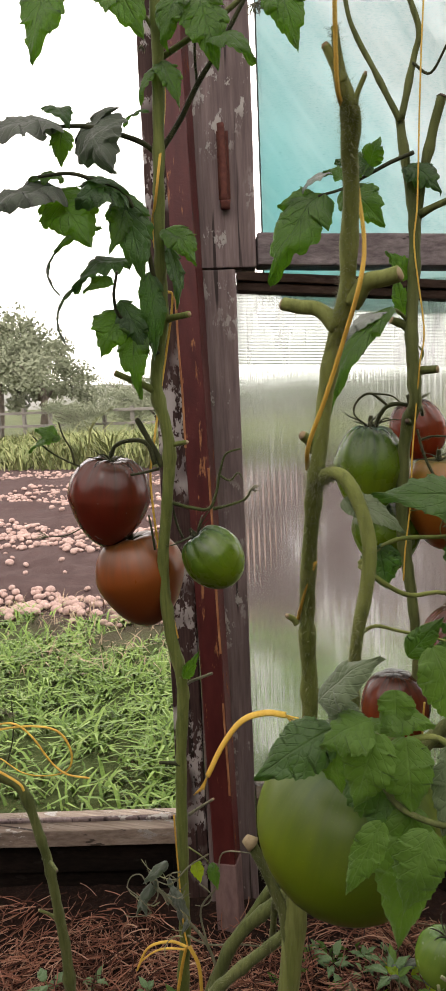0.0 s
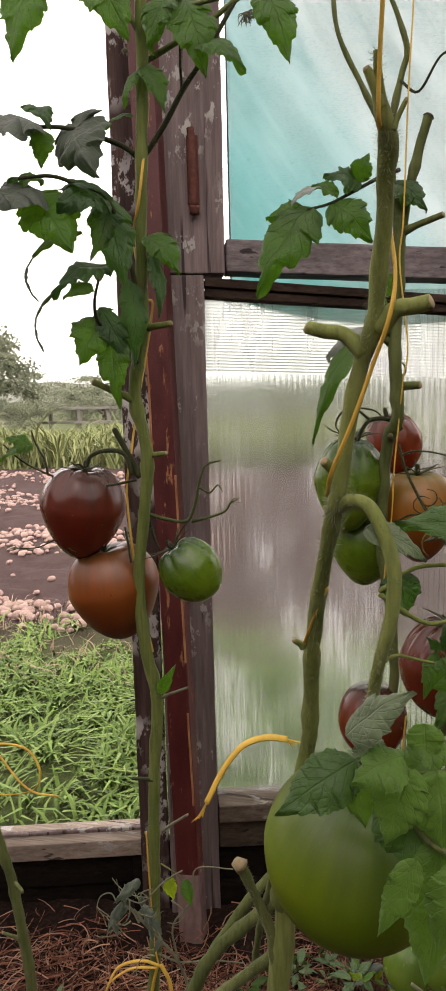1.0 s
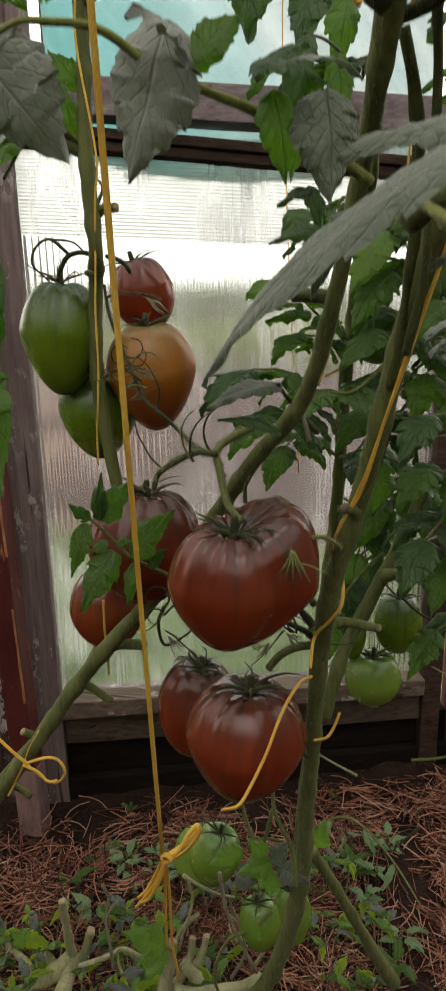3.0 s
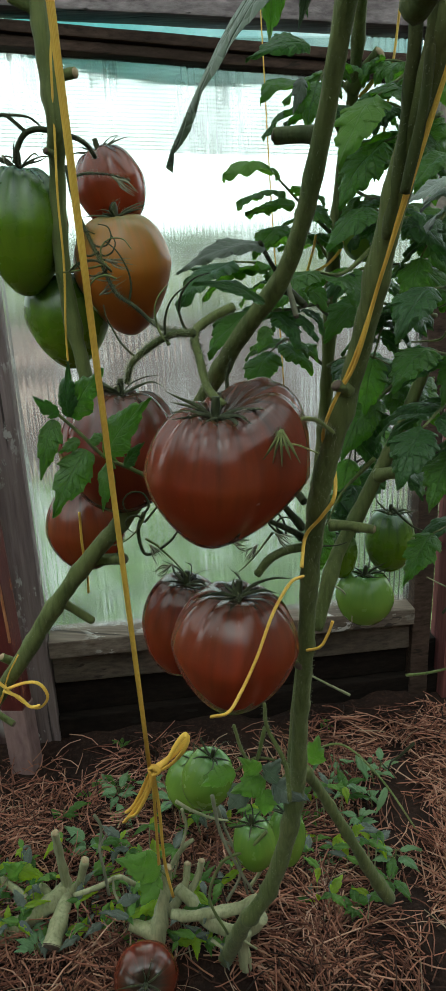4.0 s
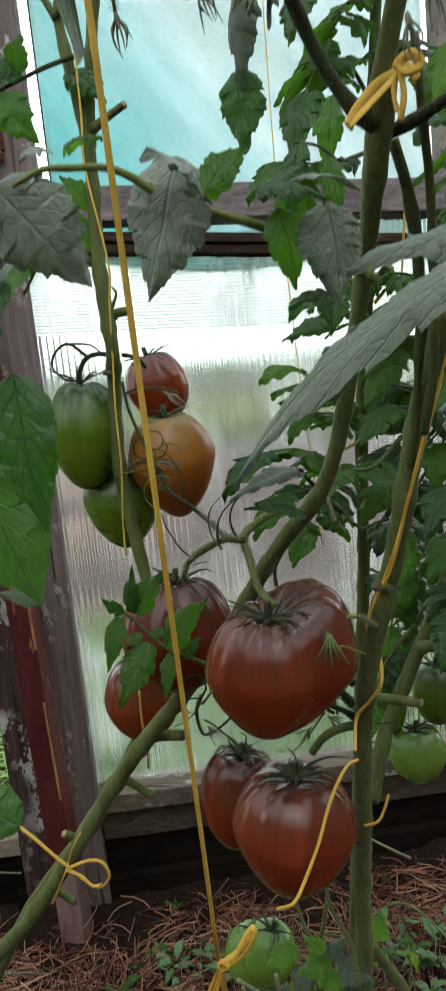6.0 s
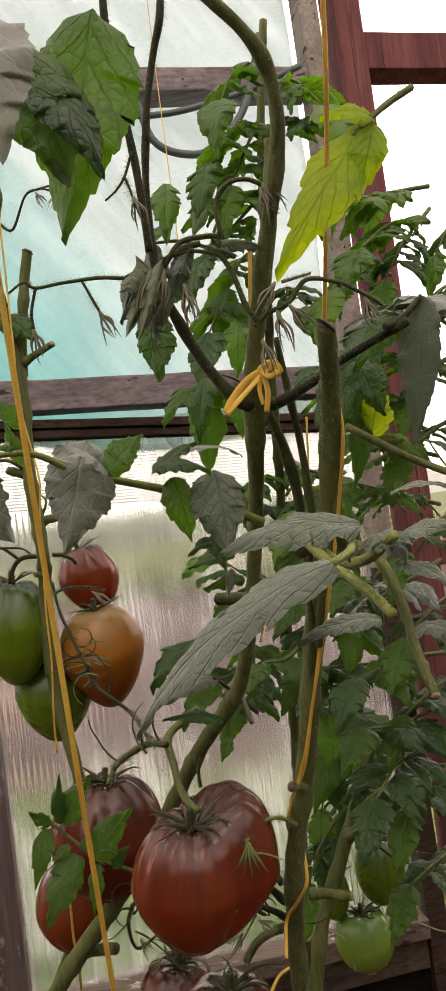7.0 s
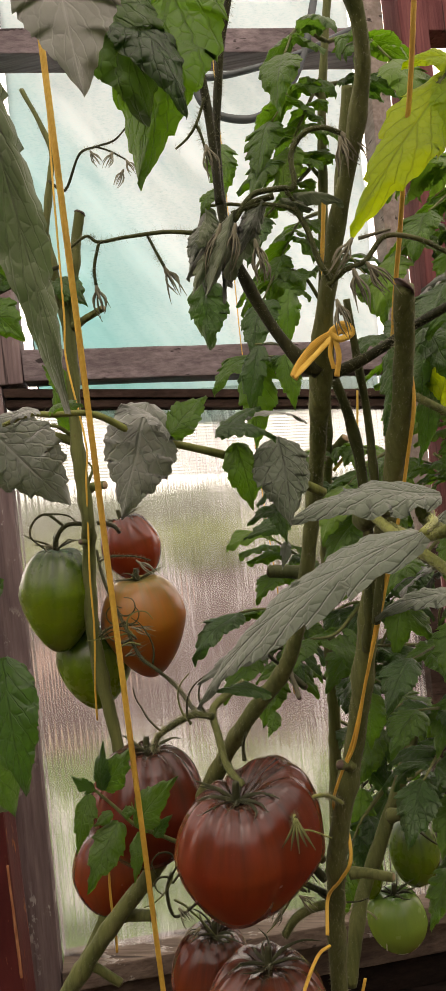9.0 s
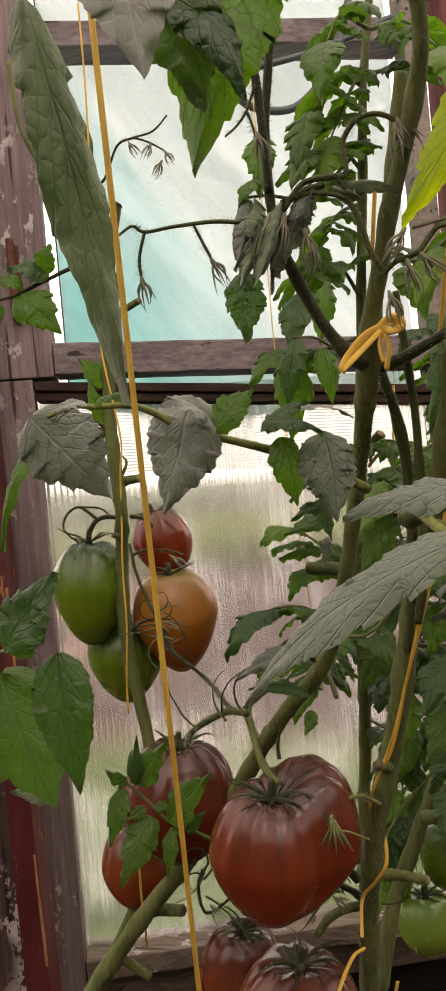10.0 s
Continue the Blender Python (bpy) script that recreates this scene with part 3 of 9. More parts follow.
board("post", 0.828, 0.870, WY + 0.008, WY + 0.06, -0.05, 0.960, WOOD_BROWN, wall, "dark brown lower length of the upright", seed=18, m=ON)
board("top_plate", -0.2, 2.6, WY - 0.02, WY + 0.09, 2.32, 2.365, WOOD_FRAME, wall, seed=15, m=ON)
board("post", 2.402, 2.50, WY, WY + 0.07, -0.05, 2.315, WOOD_POST, wall, seed=16, m=ON)
board("rail", 0.957, 2.4, WY + 0.004, WY + 0.06, 0.204, 0.284, WOOD_SHADED, wall, seed=17, m=ON)

# the section of wall that turns towards the path
TURN = Matrix.Translation((-0.13, WY + 0.02, 0)) @ Matrix.Rotation(radians(15), 4, "Z") @ Matrix.Translation((0.13, -WY - 0.02, 0))
board("rail", -1.4, -0.110, WY + 0.02, WY + 0.075, 0.085, 0.158, WOOD_SHADED, wall, "lower rail with deep shade put into its colour", m=TURN, seed=21)
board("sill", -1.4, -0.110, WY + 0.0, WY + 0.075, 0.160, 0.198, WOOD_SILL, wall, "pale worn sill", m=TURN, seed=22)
board("board", -1.4, -0.110, WY + 0.03, WY + 0.07, -0.06, 0.083, WOOD_SHADED, wall, m=TURN, seed=23)
board("post", -1.48, -1.402, WY, WY + 0.07, -0.05, 2.235, WOOD_FLAKED, wall, m=TURN, seed=24)
board("rail", -1.4, -0.110, WY + 0.01, WY + 0.07, 2.15, 2.235, WOOD_RAIL, wall, m=TURN, seed=25)
board("top_plate", -2.6, -0.202, WY - 0.02, WY + 0.09, 2.24, 2.318, WOOD_RAIL, wall, m=TURN, seed=26)

win = thing("window_1", "clear glass window in an old wooden frame", "window", (-0.7, WY, 0.2), kind="structure")
v, f, _ = box_raw(-1.4, -0.110, WY + 0.040, WY + 0.044, 0.199, 2.148, bevel=0.001, wear=0.0, m=TURN)
pane = part("pane", mesh_of("pane", v, f, smooth=False), GLASS, win)
pane.visible_shadow = False
v, f, _ = box_raw(-1.4, -0.112, WY + 0.030, WY + 0.040, 0.199, 0.206, bevel=0.002, wear=0.001, m=TURN)
part("putty", mesh_of("putty", v, f, smooth=False), WOOD_POST, win, "grey line of old putty")


def ribbed(name, x0, x1, z0, z1, y, pitch, depth, thick, material, parent, upright=True, label="", m=None):
    """Twin-wall sheet with a wavy inner face and a plain outer one."""
    span, other = ((x0, x1), (z0, z1)) if upright else ((z0, z1), (x0, x1))
    n = int((span[1] - span[0]) / pitch * 6)
    rows = 12
    vs, fs = [], []
    for i in range(n + 1):
        a = span[0] + (span[1] - span[0]) * i / n
        w = depth * math.cos(2 * math.pi * (a - span[0]) / pitch)
        for j in range(rows + 1):
            b = other[0] + (other[1] - other[0]) * j / rows
            yy = y + w + 0.0006 * noise.noise(Vector((a * 30, b * 6, 0)))
            vs.append((a, yy, b) if upright else (b, yy, a))
    for i in range(n):
        for j in range(rows):
            k = i * (rows + 1) + j
            fs.append((k, k + 1, k + rows + 2, k + rows + 1))
    o = len(vs)
    corner = [(x0, z0), (x1, z0), (x1, z1), (x0, z1)]
    vs += [(cx, y + thick, cz) for cx, cz in corner]
    fs.append((o, o + 1, o + 2, o + 3))
    me = mesh_of(name, vs, fs)
    me.transform(m)
    ob = part(name, me, material, parent, label)
    ob.visible_shadow = False
    return ob


win2 = thing("window_2", "ribbed translucent plastic sheet in a wooden window frame", "window", (0.4, WY, 0.28), kind="structure")
ribbed("sheet", 0.050, 0.832, 0.262, 1.325, WY + 0.040, 0.0115, 0.0011, 0.006, POLY, win2, m=ON)
ribbed("sheet", 0.052, 0.832, 1.174, 1.330, WY + 0.050, 0.0060, 0.0005, 0.004, POLY_WHITE, win2, False, "cloudy overlapping strip with level ribs", m=on_wall(0.045))


def cloth():
    nx, nz = 60, 50
    vs, fs = [], []
    for i in range(nx + 1):
        for j in range(nz + 1):
            x = 0.116 + 0.706 * i / nx
            sag = 0.045 * math.sin(math.pi * min(1, max(0, (x - 0.12) / 0.62))) ** 0.8 + 0.03 * x
            z0 = 1.318 - sag
            z = z0 + (2.31 - z0) * j / nz
            y = WY + 0.078 + 0.014 * noise.noise(Vector((x * 3, 0, z * 2))) + 0.016 * noise.noise(Vector(((x * 0.8 + z * 0.6) * 13, 3, (z - x) * 2))) + 0.004 * noise.noise(Vector(((x * 0.8 + z * 0.6) * 40, 7, (z - x) * 6)))
            vs.append((x, y, z))
    for i in range(nx):
        for j in range(nz):
            k = i * (nz + 1) + j
            fs.append((k, k + 1, k + nz + 2, k + nz + 1))
    me = mesh_of("shade_cloth", vs, fs)
    me.transform(ON)
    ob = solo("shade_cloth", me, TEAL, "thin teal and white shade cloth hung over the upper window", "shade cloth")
    mod = ob.modifiers.new("thickness", "SOLIDIFY")
    mod.thickness = 0.0008
    hem = tube_raw([(0.1165, WY + 0.074, 1.30), (0.1165, WY + 0.075, 1.6), (0.116, WY + 0.075, 2.30)], 0.0016, sides=6)
    hem_mesh = mesh_of("hem", *hem)
    hem_mesh.transform(ON)
    part("hem", hem_mesh, HOSE, ob, "dark hem along the cloth's edge")



def cloth_fold():
    """The corner of the cloth that is turned back on itself."""
    n = 26
    vs, fs = [], []
    for i in range(n + 1):
        for j in range(n + 1 - i):
            x = 0.119 + 0.47 * i / n
            z = 1.33 + 0.67 * j / n
            vs.append((x, WY + 0.098 + 0.006 * noise.noise(Vector((x * 9, 1, z * 6))) + 0.003 * noise.noise(Vector((x * 30, 4, z * 18))), z))
    start = [sum(n + 1 - k for k in range(i)) for i in range(n + 2)]
    for i in range(n):
        for j in range(n - i):
            a, d = start[i] + j, start[i + 1] + j
            fs.append((a, d, a + 1))
            if j < n - i - 1:
                fs.append((d, d + 1, a + 1))
    me = mesh_of("cloth_fold", vs, fs)
    me.transform(ON)
    return me


def thin_cloth(name, base, tone):
    k = Net(name)
    d = k.n("ShaderNodeBsdfTranslucent")
    k.put(d.inputs[0], k.mix(k.noise(k.obj((0.5, 1, 1.5)), 60, 5), base, tone))
    t = k.n("ShaderNodeBsdfTransparent")
    t.inputs[0].default_value = (*tone, 1)
    mx = k.n("ShaderNodeMixShader")
    mx.inputs[0].default_value = 0.5
    k.link(d.outputs[0], mx.inputs[1])
    k.link(t.outputs[0], mx.inputs[2])
    return k.out(mx)


cloth()
part("fold", cloth_fold(), thin_cloth("teal_fold", (0.55, 0.82, 0.82), (0.72, 0.92, 0.92)), bpy.data.objects["shade_cloth"], "turned-back teal corner")

# steel bar that leans against the post
bar = thing("steel_bar", "leaning steel bar with dark red paint and orange rust", "metal bar", (0.014, 1.05, 0.04))
bar_m = Matrix.Translation((0.016, 1.050, 0.0)) @ Matrix.Rotation(radians(-1.63), 4, "Y") @ Matrix.Rotation(radians(-1.1), 4, "X")
v, f, _ = box_raw(-0.024, 0.022, -0.022, 0.022, -0.05, 2.0, bevel=0.004, seed=31, wear=0.0008, m=bar_m)
part("bar", mesh_of("bar", v, f, smooth=False), RUST, bar)
v, f, _ = box_raw(-0.0252, 0.0232, -0.0232, 0.0232, -0.04, 0.185, bevel=0.004, seed=33, wear=0.0012, m=bar_m)
part("foot", mesh_of("foot", v, f, smooth=False), BARE_IRON, bar, "bare pinkish foot without paint")
for z0, z1, side in ((0.33, 0.52, 0.0195), (0.62, 0.98, 0.0195), (1.02, 1.35, -0.0215), (0.74, 0.80, 0.0195)):
    v, f, _ = box_raw(side - 0.0018, side + 0.0024, -0.0232, -0.019, z0, z1, bevel=0.001, cut=0.010, wear=0.0022, seed=int(z0 * 50), m=bar_m)
    part("rust_edge", mesh_of("rust_edge", v, f), RUST_EDGE, bar, "bare orange rusted edge")

# hinge on the post
hinge = thing("hinge", "rusty iron hinge on the grey post", "hinge", (0.03, WY + 0.012, 1.52))
for nm, me in (("pin", tube("pin", [(0.042, WY - 0.010, 1.468), (0.042, WY - 0.011, 1.54), (0.040, WY - 0.010, 1.605)], [0.0075, 0.008, 0.007], sides=12, rough=0.2)),
               ("knob", tube("knob", [(0.044, WY - 0.010, 1.455), (0.044, WY - 0.012, 1.470)], [0.009, 0.010], sides=12, per=3, rough=0.2)),
               ("plate", mesh_of("plate", *box_raw(0.032, 0.054, WY - 0.004, WY + 0.003, 1.475, 1.595, bevel=0.001, seed=5)[:2], smooth=False))):
    me.transform(ON)
    part(nm, me, RUST_DARK, hinge)

# soil bed inside
def ground_sheet(x0, x1, y0, y1, nx, ny, height):
    vs, fs = [], []
    for i in range(nx + 1):
        for j in range(ny + 1):
            x, y = x0 + (x1 - x0) * i / nx, y0 + (y1 - y0) * j / ny
            vs.append((x, y, height(x, y)))
    for i in range(nx):
        for j in range(ny):
            k = i * (ny + 1) + j
            fs.append((k, k + ny + 1, k + ny + 2, k + 1))
    return vs, fs


def soil_height(x, y):
    if y > wall_line(x) + 0.05:
        return -0.3
    q = Vector((x, y, 0))
    return SOIL_Z + 0.020 * noise.noise(q * 3.1) + 0.022 * noise.noise(q * 9) + 0.010 * noise.noise(q * 30)


v, f = ground_sheet(-2.6, 2.6, -2.0, 2.0, 260, 200, soil_height)
solo("floor", mesh_of("floor", v, f), SOIL, "dark damp greenhouse soil", "soil", kind="structure")


def straw(name, count, seed, material, x0, x1, y0, y1, lmin, lmax, lift, rad, label, comb=0.7):
    """Loose strands, combed into swirling mats, with bare soil between."""
    rng = random.Random(seed)
    vs, fs = [], []
    for _ in range(count):
        x, y = rng.uniform(x0, x1), rng.uniform(y0, y1)
        gap = wall_line(x) - y
        if gap < 0.01 or rng.random() > (gap - 0.03) / (0.26 if x < 0.3 else 0.11):
            continue
        q = Vector((x, y, seed * 0.37))
        mat_ = noise.noise(q * 6)
        if mat_ < -0.22 and rng.random() < 0.85:
            continue
        a = 6.5 * noise.noise(q * 4.5) + rng.gauss(0, 1.4 - comb)
        l = rng.uniform(lmin, lmax)
        d = Vector((math.cos(a), math.sin(a), 0))
        s = Vector((-d.y, d.x, 0))
        z = soil_height(x, y) + rng.random() ** 2 * lift * (0.7 + mat_)
        bow = rng.uniform(-0.28, 0.28) * l
        rise = rng.uniform(-0.06, 0.22) * l
        r = rad * rng.uniform(0.45, 1.15)
        k = len(vs)
        for t in (-0.5, -0.17, 0.17, 0.5):
            c = Vector((x, y, z)) + d * l * t + s * bow * (0.25 - t * t) * 2 + Vector((0, 0, rise * (0.25 - t * t) * 2 + t * l * 0.12))
            vs += [c + s * r, c - s * r, c + Vector((0, 0, r * 1.4))]
        for g in range(3):
            o = k + g * 3
            fs += [(o, o + 1, o + 4, o + 3), (o + 1, o + 2, o + 5, o + 4), (o + 2, o, o + 3, o + 5)]
    return solo(name, mesh_of(name, vs, fs), material, label, "mulch", kind="stuff")


straw("straw_mulch", 38000, 3, STRAW, -0.6, 1.3, 0.48, WY + 0.3, 0.018, 0.09, 0.044, 0.0012, "matted brown straw mulch over the soil")
straw("straw_mulch", 320, 8, STRAW_PALE, -0.6, 1.4, 0.45, WY + 0.3, 0.03, 0.14, 0.04, 0.0011, "scattered pale dry straw on the soil")

# roof, gables and the wall behind: out of view, added to hold back light
roof = thing("ceiling", "unseen film roof on thin wooden rafters, added to dim the sky", "roof", (0, -0.4, 2.1), kind="structure")
vs = [(-2.6, wall_line(-2.6) + 0.09, 2.37), (2.6, wall_line(2.6) + 0.09, 2.37), (2.6, -0.45, 2.75), (-2.6, -0.45, 2.75), (2.6, -2.0, 2.13), (-2.6, -2.0, 2.13)]
dimming_roof_film = part("film", mesh_of("film", vs, [(0, 1, 2, 3), (3, 2, 4, 5)], smooth=False), FILM, roof)
# Opaque boards out of view, added to keep fill light off the plants.
back = thing("wall_2", "unseen boarded wall behind the path, added to cut fill light", "wall", (0, -2.0, 0), kind="structure")
for i in range(6):
    x = -2.55 + 1.02 * i
    for y0, y1, z0 in ((wall_line(x) + 0.09, -0.45, 2.33), (-2.0, -0.45, 2.10)):
        part("rafter", tube("rafter", [(x, y0, z0), (x, y1, 2.72)], 0.025, sides=4, per=2), WOOD_FRAME, back)
    board("post", x - 0.035, x + 0.035, -2.04, -1.97, -0.1, 2.1, WOOD_POST, back, seed=40 + i)
board("board", -2.6, 2.6, -2.03, -1.99, -0.1, 0.75, WOOD_RAIL, back, seed=50)
for i in range(11):
    board("board", -2.6, 2.6, -2.03, -1.99, 0.752 + 0.125 * i, 0.875 + 0.125 * i, WOOD_RAIL, back, seed=70 + i)
for nm, x in (("wall_3", -2.6), ("wall_4", 2.6)):
    g = thing(nm, "unseen boarded and filmed end wall, added to cut fill light", "wall", (x, -0.4, 0), kind="structure")
    v, f, _ = box_raw(x - 0.02, x + 0.02, -2.0, wall_line(x) + 0.1, -0.1, 2.1, seed=60)
    part("board", mesh_of("board", v, f, smooth=False), WOOD_FRAME, g)
    gp = part("film", mesh_of("film", [(x, wall_line(x) + 0.09, 2.10), (x, wall_line(x) + 0.09, 2.37), (x, -0.45, 2.75), (x, -2.0, 2.13), (x, -2.0, 2.10)], [(0, 1, 2, 3, 4)], smooth=False), FILM, g)
    
# ---- the garden outside ----
OUT_Z = 0.03


def out_height(x, y):
    q = Vector((x, y, 0))
    d = min(1.0, max(0.0, (y - 1.3) / 2.0))
    bed = min(1.0, max(0.0, (y - 2.6) / 0.5)) * min(1.0, max(0.0, (10.6 - y) / 0.6))
    return OUT_Z - 0.02 + d * (0.03 * noise.noise(q * 0.7)) + bed * (0.06 * noise.noise(q * 2.3) + 0.035 * noise.noise(q * 7) - 0.02)


v, f = ground_sheet(-9, 6, WY + 0.04, 15, 190, 190, out_height)
o = len(v)
ring = [(-9, 15), (6, 15), (6, WY + 0.04), (-9, WY + 0.04)]
far = [(-900, 1500), (900, 1500), (900, -300), (-900, -300)]
v += [(x, y, OUT_Z - 0.02) for x, y in ring] + [(x, y, OUT_Z - 0.02) for x, y in far]
f += [(o, o + 1, o + 5, o + 4), (o + 1, o + 2, o + 6, o + 5), (o + 2, o + 3, o + 7, o + 6), (o + 3, o, o + 4, o + 7)]
solo("ground", mesh_of("ground", v, f), MEADOW, "garden ground with grass, a dug bed and rough growth", "ground", kind="structure")


def blades(name, count, seed, material, x0, x1, y0, y1, hmin, hmax, w, label, lean=0.5):
    rng = random.Random(seed)
    vs, fs = [], []
    for _ in range(count):
        x, y = rng.uniform(x0, x1), rng.uniform(y0, y1)
        if y < wall_line(x) + 0.12:
            continue
        if noise.noise(Vector((x * 1.7, y * 1.7, seed))) < -0.25 and rng.random() < 0.7:
            continue
        if y > 2.35 and name == "grass" and rng.random() < (y - 2.35) / 0.7 + 1.3 * noise.noise(Vector((x * 2.6, y * 2.6, 9))):
            continue
        tuft = noise.noise(Vector((x * 6.5, y * 6.5, seed + 3))) + 0.5 * noise.noise(Vector((x * 15, y * 15, seed)))
        if tuft < -0.18 and rng.random() < 0.75:
            continue
        h = rng.uniform(hmin, hmax) * (0.8 + 0.7 * max(0.0, tuft))
        if name == "rough_growth":
            h *= 0.75 + 1.1 * max(0.0, noise.noise(Vector((x * 0.45, y * 0.45, 2)))) + 0.9 * max(0.0, min(1.0, (x + 7.6) / 2.0))
        a = rng.uniform(0, 6.283)
        d = Vector((math.cos(a), math.sin(a), 0))
        s = Vector((-d.y, d.x, 0)) * w * rng.uniform(0.6, 1.3)
        b = Vector((x, y, out_height(x, y) - 0.005))
        m1 = b + d * h * lean * 0.35 + Vector((0, 0, h * 0.6))
        t = b + d * h * lean * rng.uniform(0.7, 1.5) + Vector((0, 0, h * rng.uniform(0.55, 1.0)))
        k = len(vs)
        vs += [b - s, b + s, m1 + s * 0.8, m1 - s * 0.8, t]
        fs += [(k, k + 1, k + 2, k + 3), (k + 3, k + 2, k + 4)]
    return solo(name, mesh_of(name, vs, fs), material, label, "grass", kind="stuff")


blades("grass", 46000, 5, GRASS, -2.6, 2.2, 1.35, 3.2, 0.018, 0.075, 0.0056, "lush mown green grass outside the window", 1.5)
blades("dry_grass", 2400, 6, STRAW_PALE, -2.6, 1.0, 2.2, 3.3, 0.03, 0.10, 0.003, "dry pale blades among the grass", 1.2)
blades("rough_growth", 60000, 7, WEED_FAR, -16, 4, 10.5, 20, 0.06, 0.46, 0.017, "tall rough weeds beyond the potato bed", 0.8)


def potato_mesh(seed):
    bm = bmesh.new()
    bmesh.ops.create_icosphere(bm, subdivisions=2, radius=1.0)
    for p in bm.verts:
        q = p.co * 1.2 + Vector((seed * 5, 0, 0))
        p.co *= 1 + 0.16 * noise.noise(q)
        p.co = Vector((p.co.x * 0.055, p.co.y * 0.042, p.co.z * 0.036))
    me = bpy.data.meshes.new("potato")
    bm.to_mesh(me)
    bm.free()
    me.shade_smooth()
    me.materials.append(POTATO)
    return me


rng = random.Random(12)
shapes = [potato_mesh(i) for i in range(5)]
made = 0
while made < 300:
    y = 2.85 + 7.2 * rng.random() ** 1.35
    x = rng.uniform(-0.62 * (y + 0.2) - 0.1, -0.22 * y)
    row = noise.noise(Vector((x * 0.9, y * 0.9, 4))) + 0.5 * math.sin(y * 3.1 + x * 0.6)
    if row < -0.05 and rng.random() < 0.88:
        continue
    p = new("potato", shapes[made % 5])
    s = rng.uniform(0.30, 0.72) * min(1.2, 0.85 + 0.05 * y)
    p.matrix_world = pose(x, y, out_height(x, y) + 0.018, rng.uniform(-20, 20), rng.uniform(-20, 20), rng.uniform(0, 360)) @ Matrix.Diagonal((s, s, s, 1))
    tagged(p, "pale pink potato lying on the dug earth", "potato", "potatoes on the bed")
    made += 1


vs, fs = [], []
for _ in range(2600):
    y = 3.0 + 7.2 * rng.random()
    x = rng.uniform(-0.62 * (y + 0.2) - 0.1, -0.22 * y)
    if noise.noise(Vector((x * 0.9, y * 0.9, 4))) + 0.5 * math.sin(y * 3.1 + x * 0.6) < 0.0:
        continue
    m = pose(x, y, out_height(x, y) + 0.012, 0, 0, rng.uniform(0, 360)) @ Matrix.Scale(rng.uniform(0.28, 0.66), 4)
    src_mesh = shapes[rng.randrange(5)]
    k = len(vs)
    vs += [tuple(m @ p.co) for p in src_mesh.vertices]
    fs += [tuple(k + i for i in p.vertices) for p in src_mesh.polygons]
solo("potatoes", mesh_of("potatoes", vs, fs), POTATO, "pale pink potatoes scattered over the far bed", "potato", kind="stuff")


def foliage(count, seed, centre, radius, size, squash=1.0):
    rng = random.Random(seed)
    lobes = [(Vector((rng.uniform(-1, 1), rng.uniform(-1, 1), rng.uniform(-0.8, 1))) * 0.8, rng.uniform(0.16, 0.44)) for _ in range(20)]
    vs, fs = [], []
    for _ in range(count):
        c, r = lobes[rng.randrange(len(lobes))]
        d = Vector((rng.gauss(0, 1), rng.gauss(0, 1), rng.gauss(0, 1))).normalized() * r * rng.uniform(0.3, 1.25)
        p = Vector(centre) + Vector(((c + d).x * radius, (c + d).y * radius, (c + d).z * radius * squash))
        a = Vector((rng.gauss(0, 1), rng.gauss(0, 1), rng.gauss(0, 1))).normalized()
        b = a.orthogonal().normalized()
        s = size * rng.uniform(0.5, 1.3)
        k = len(vs)
        vs += [p - a * s, p + b * s * 0.5, p + a * s, p - b * s * 0.5]
        fs.append((k, k + 1, k + 2, k + 3))
    return vs, fs


def tree(x, y, h, r, seed, label, category="tree", leaves=11000):
    t = thing("tree" if category == "tree" else "bush", label, category, (x, y, OUT_Z))
    rg = random.Random(seed)
    part("trunk", tube("trunk", [(x, y, OUT_Z - 0.1), (x + 0.1 * r, y, h * 0.4), (x - 0.05 * r, y, h * 0.8)], [0.05 * h, 0.035 * h, 0.012 * h], sides=8), BARK, t)
    for i in range(5):
        a = rg.uniform(0, 6.283)
        part("limb", tube("limb", [(x, y, h * 0.35 + 0.06 * h * i), (x + r * 0.4 * math.cos(a), y + r * 0.4 * math.sin(a), h * (0.55 + 0.05 * i)), (x + r * 0.75 * math.cos(a), y + r * 0.75 * math.sin(a), h * (0.62 + 0.06 * i))], [0.02 * h, 0.012 * h, 0.005 * h], sides=6, per=5), BARK, t)
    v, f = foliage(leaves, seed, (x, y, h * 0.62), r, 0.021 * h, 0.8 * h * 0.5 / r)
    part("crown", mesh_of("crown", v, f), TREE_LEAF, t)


for args in ((-11.2, 19.5, 3.1, 1.5, 1), (-14.5, 22, 4.2, 2.2, 2), (-7.6, 20, 1.5, 1.3, 4), (-9.2, 18, 1.2, 1.0, 3), (-6.0, 23, 1.6, 1.5, 5), (-3.2, 24, 1.7, 1.6, 6), (0.5, 24, 1.8, 1.7, 7), (-15, 36, 2.6, 3.2, 8), (-9, 38, 2.4, 3.0, 9), (-2, 40, 2.6, 3.4, 10)):
    tree(*args, "leafy garden tree beyond the potato bed" if args[2] > 3 else "low rounded green bush beyond the potato bed", "tree" if args[2] > 3 else "bush")


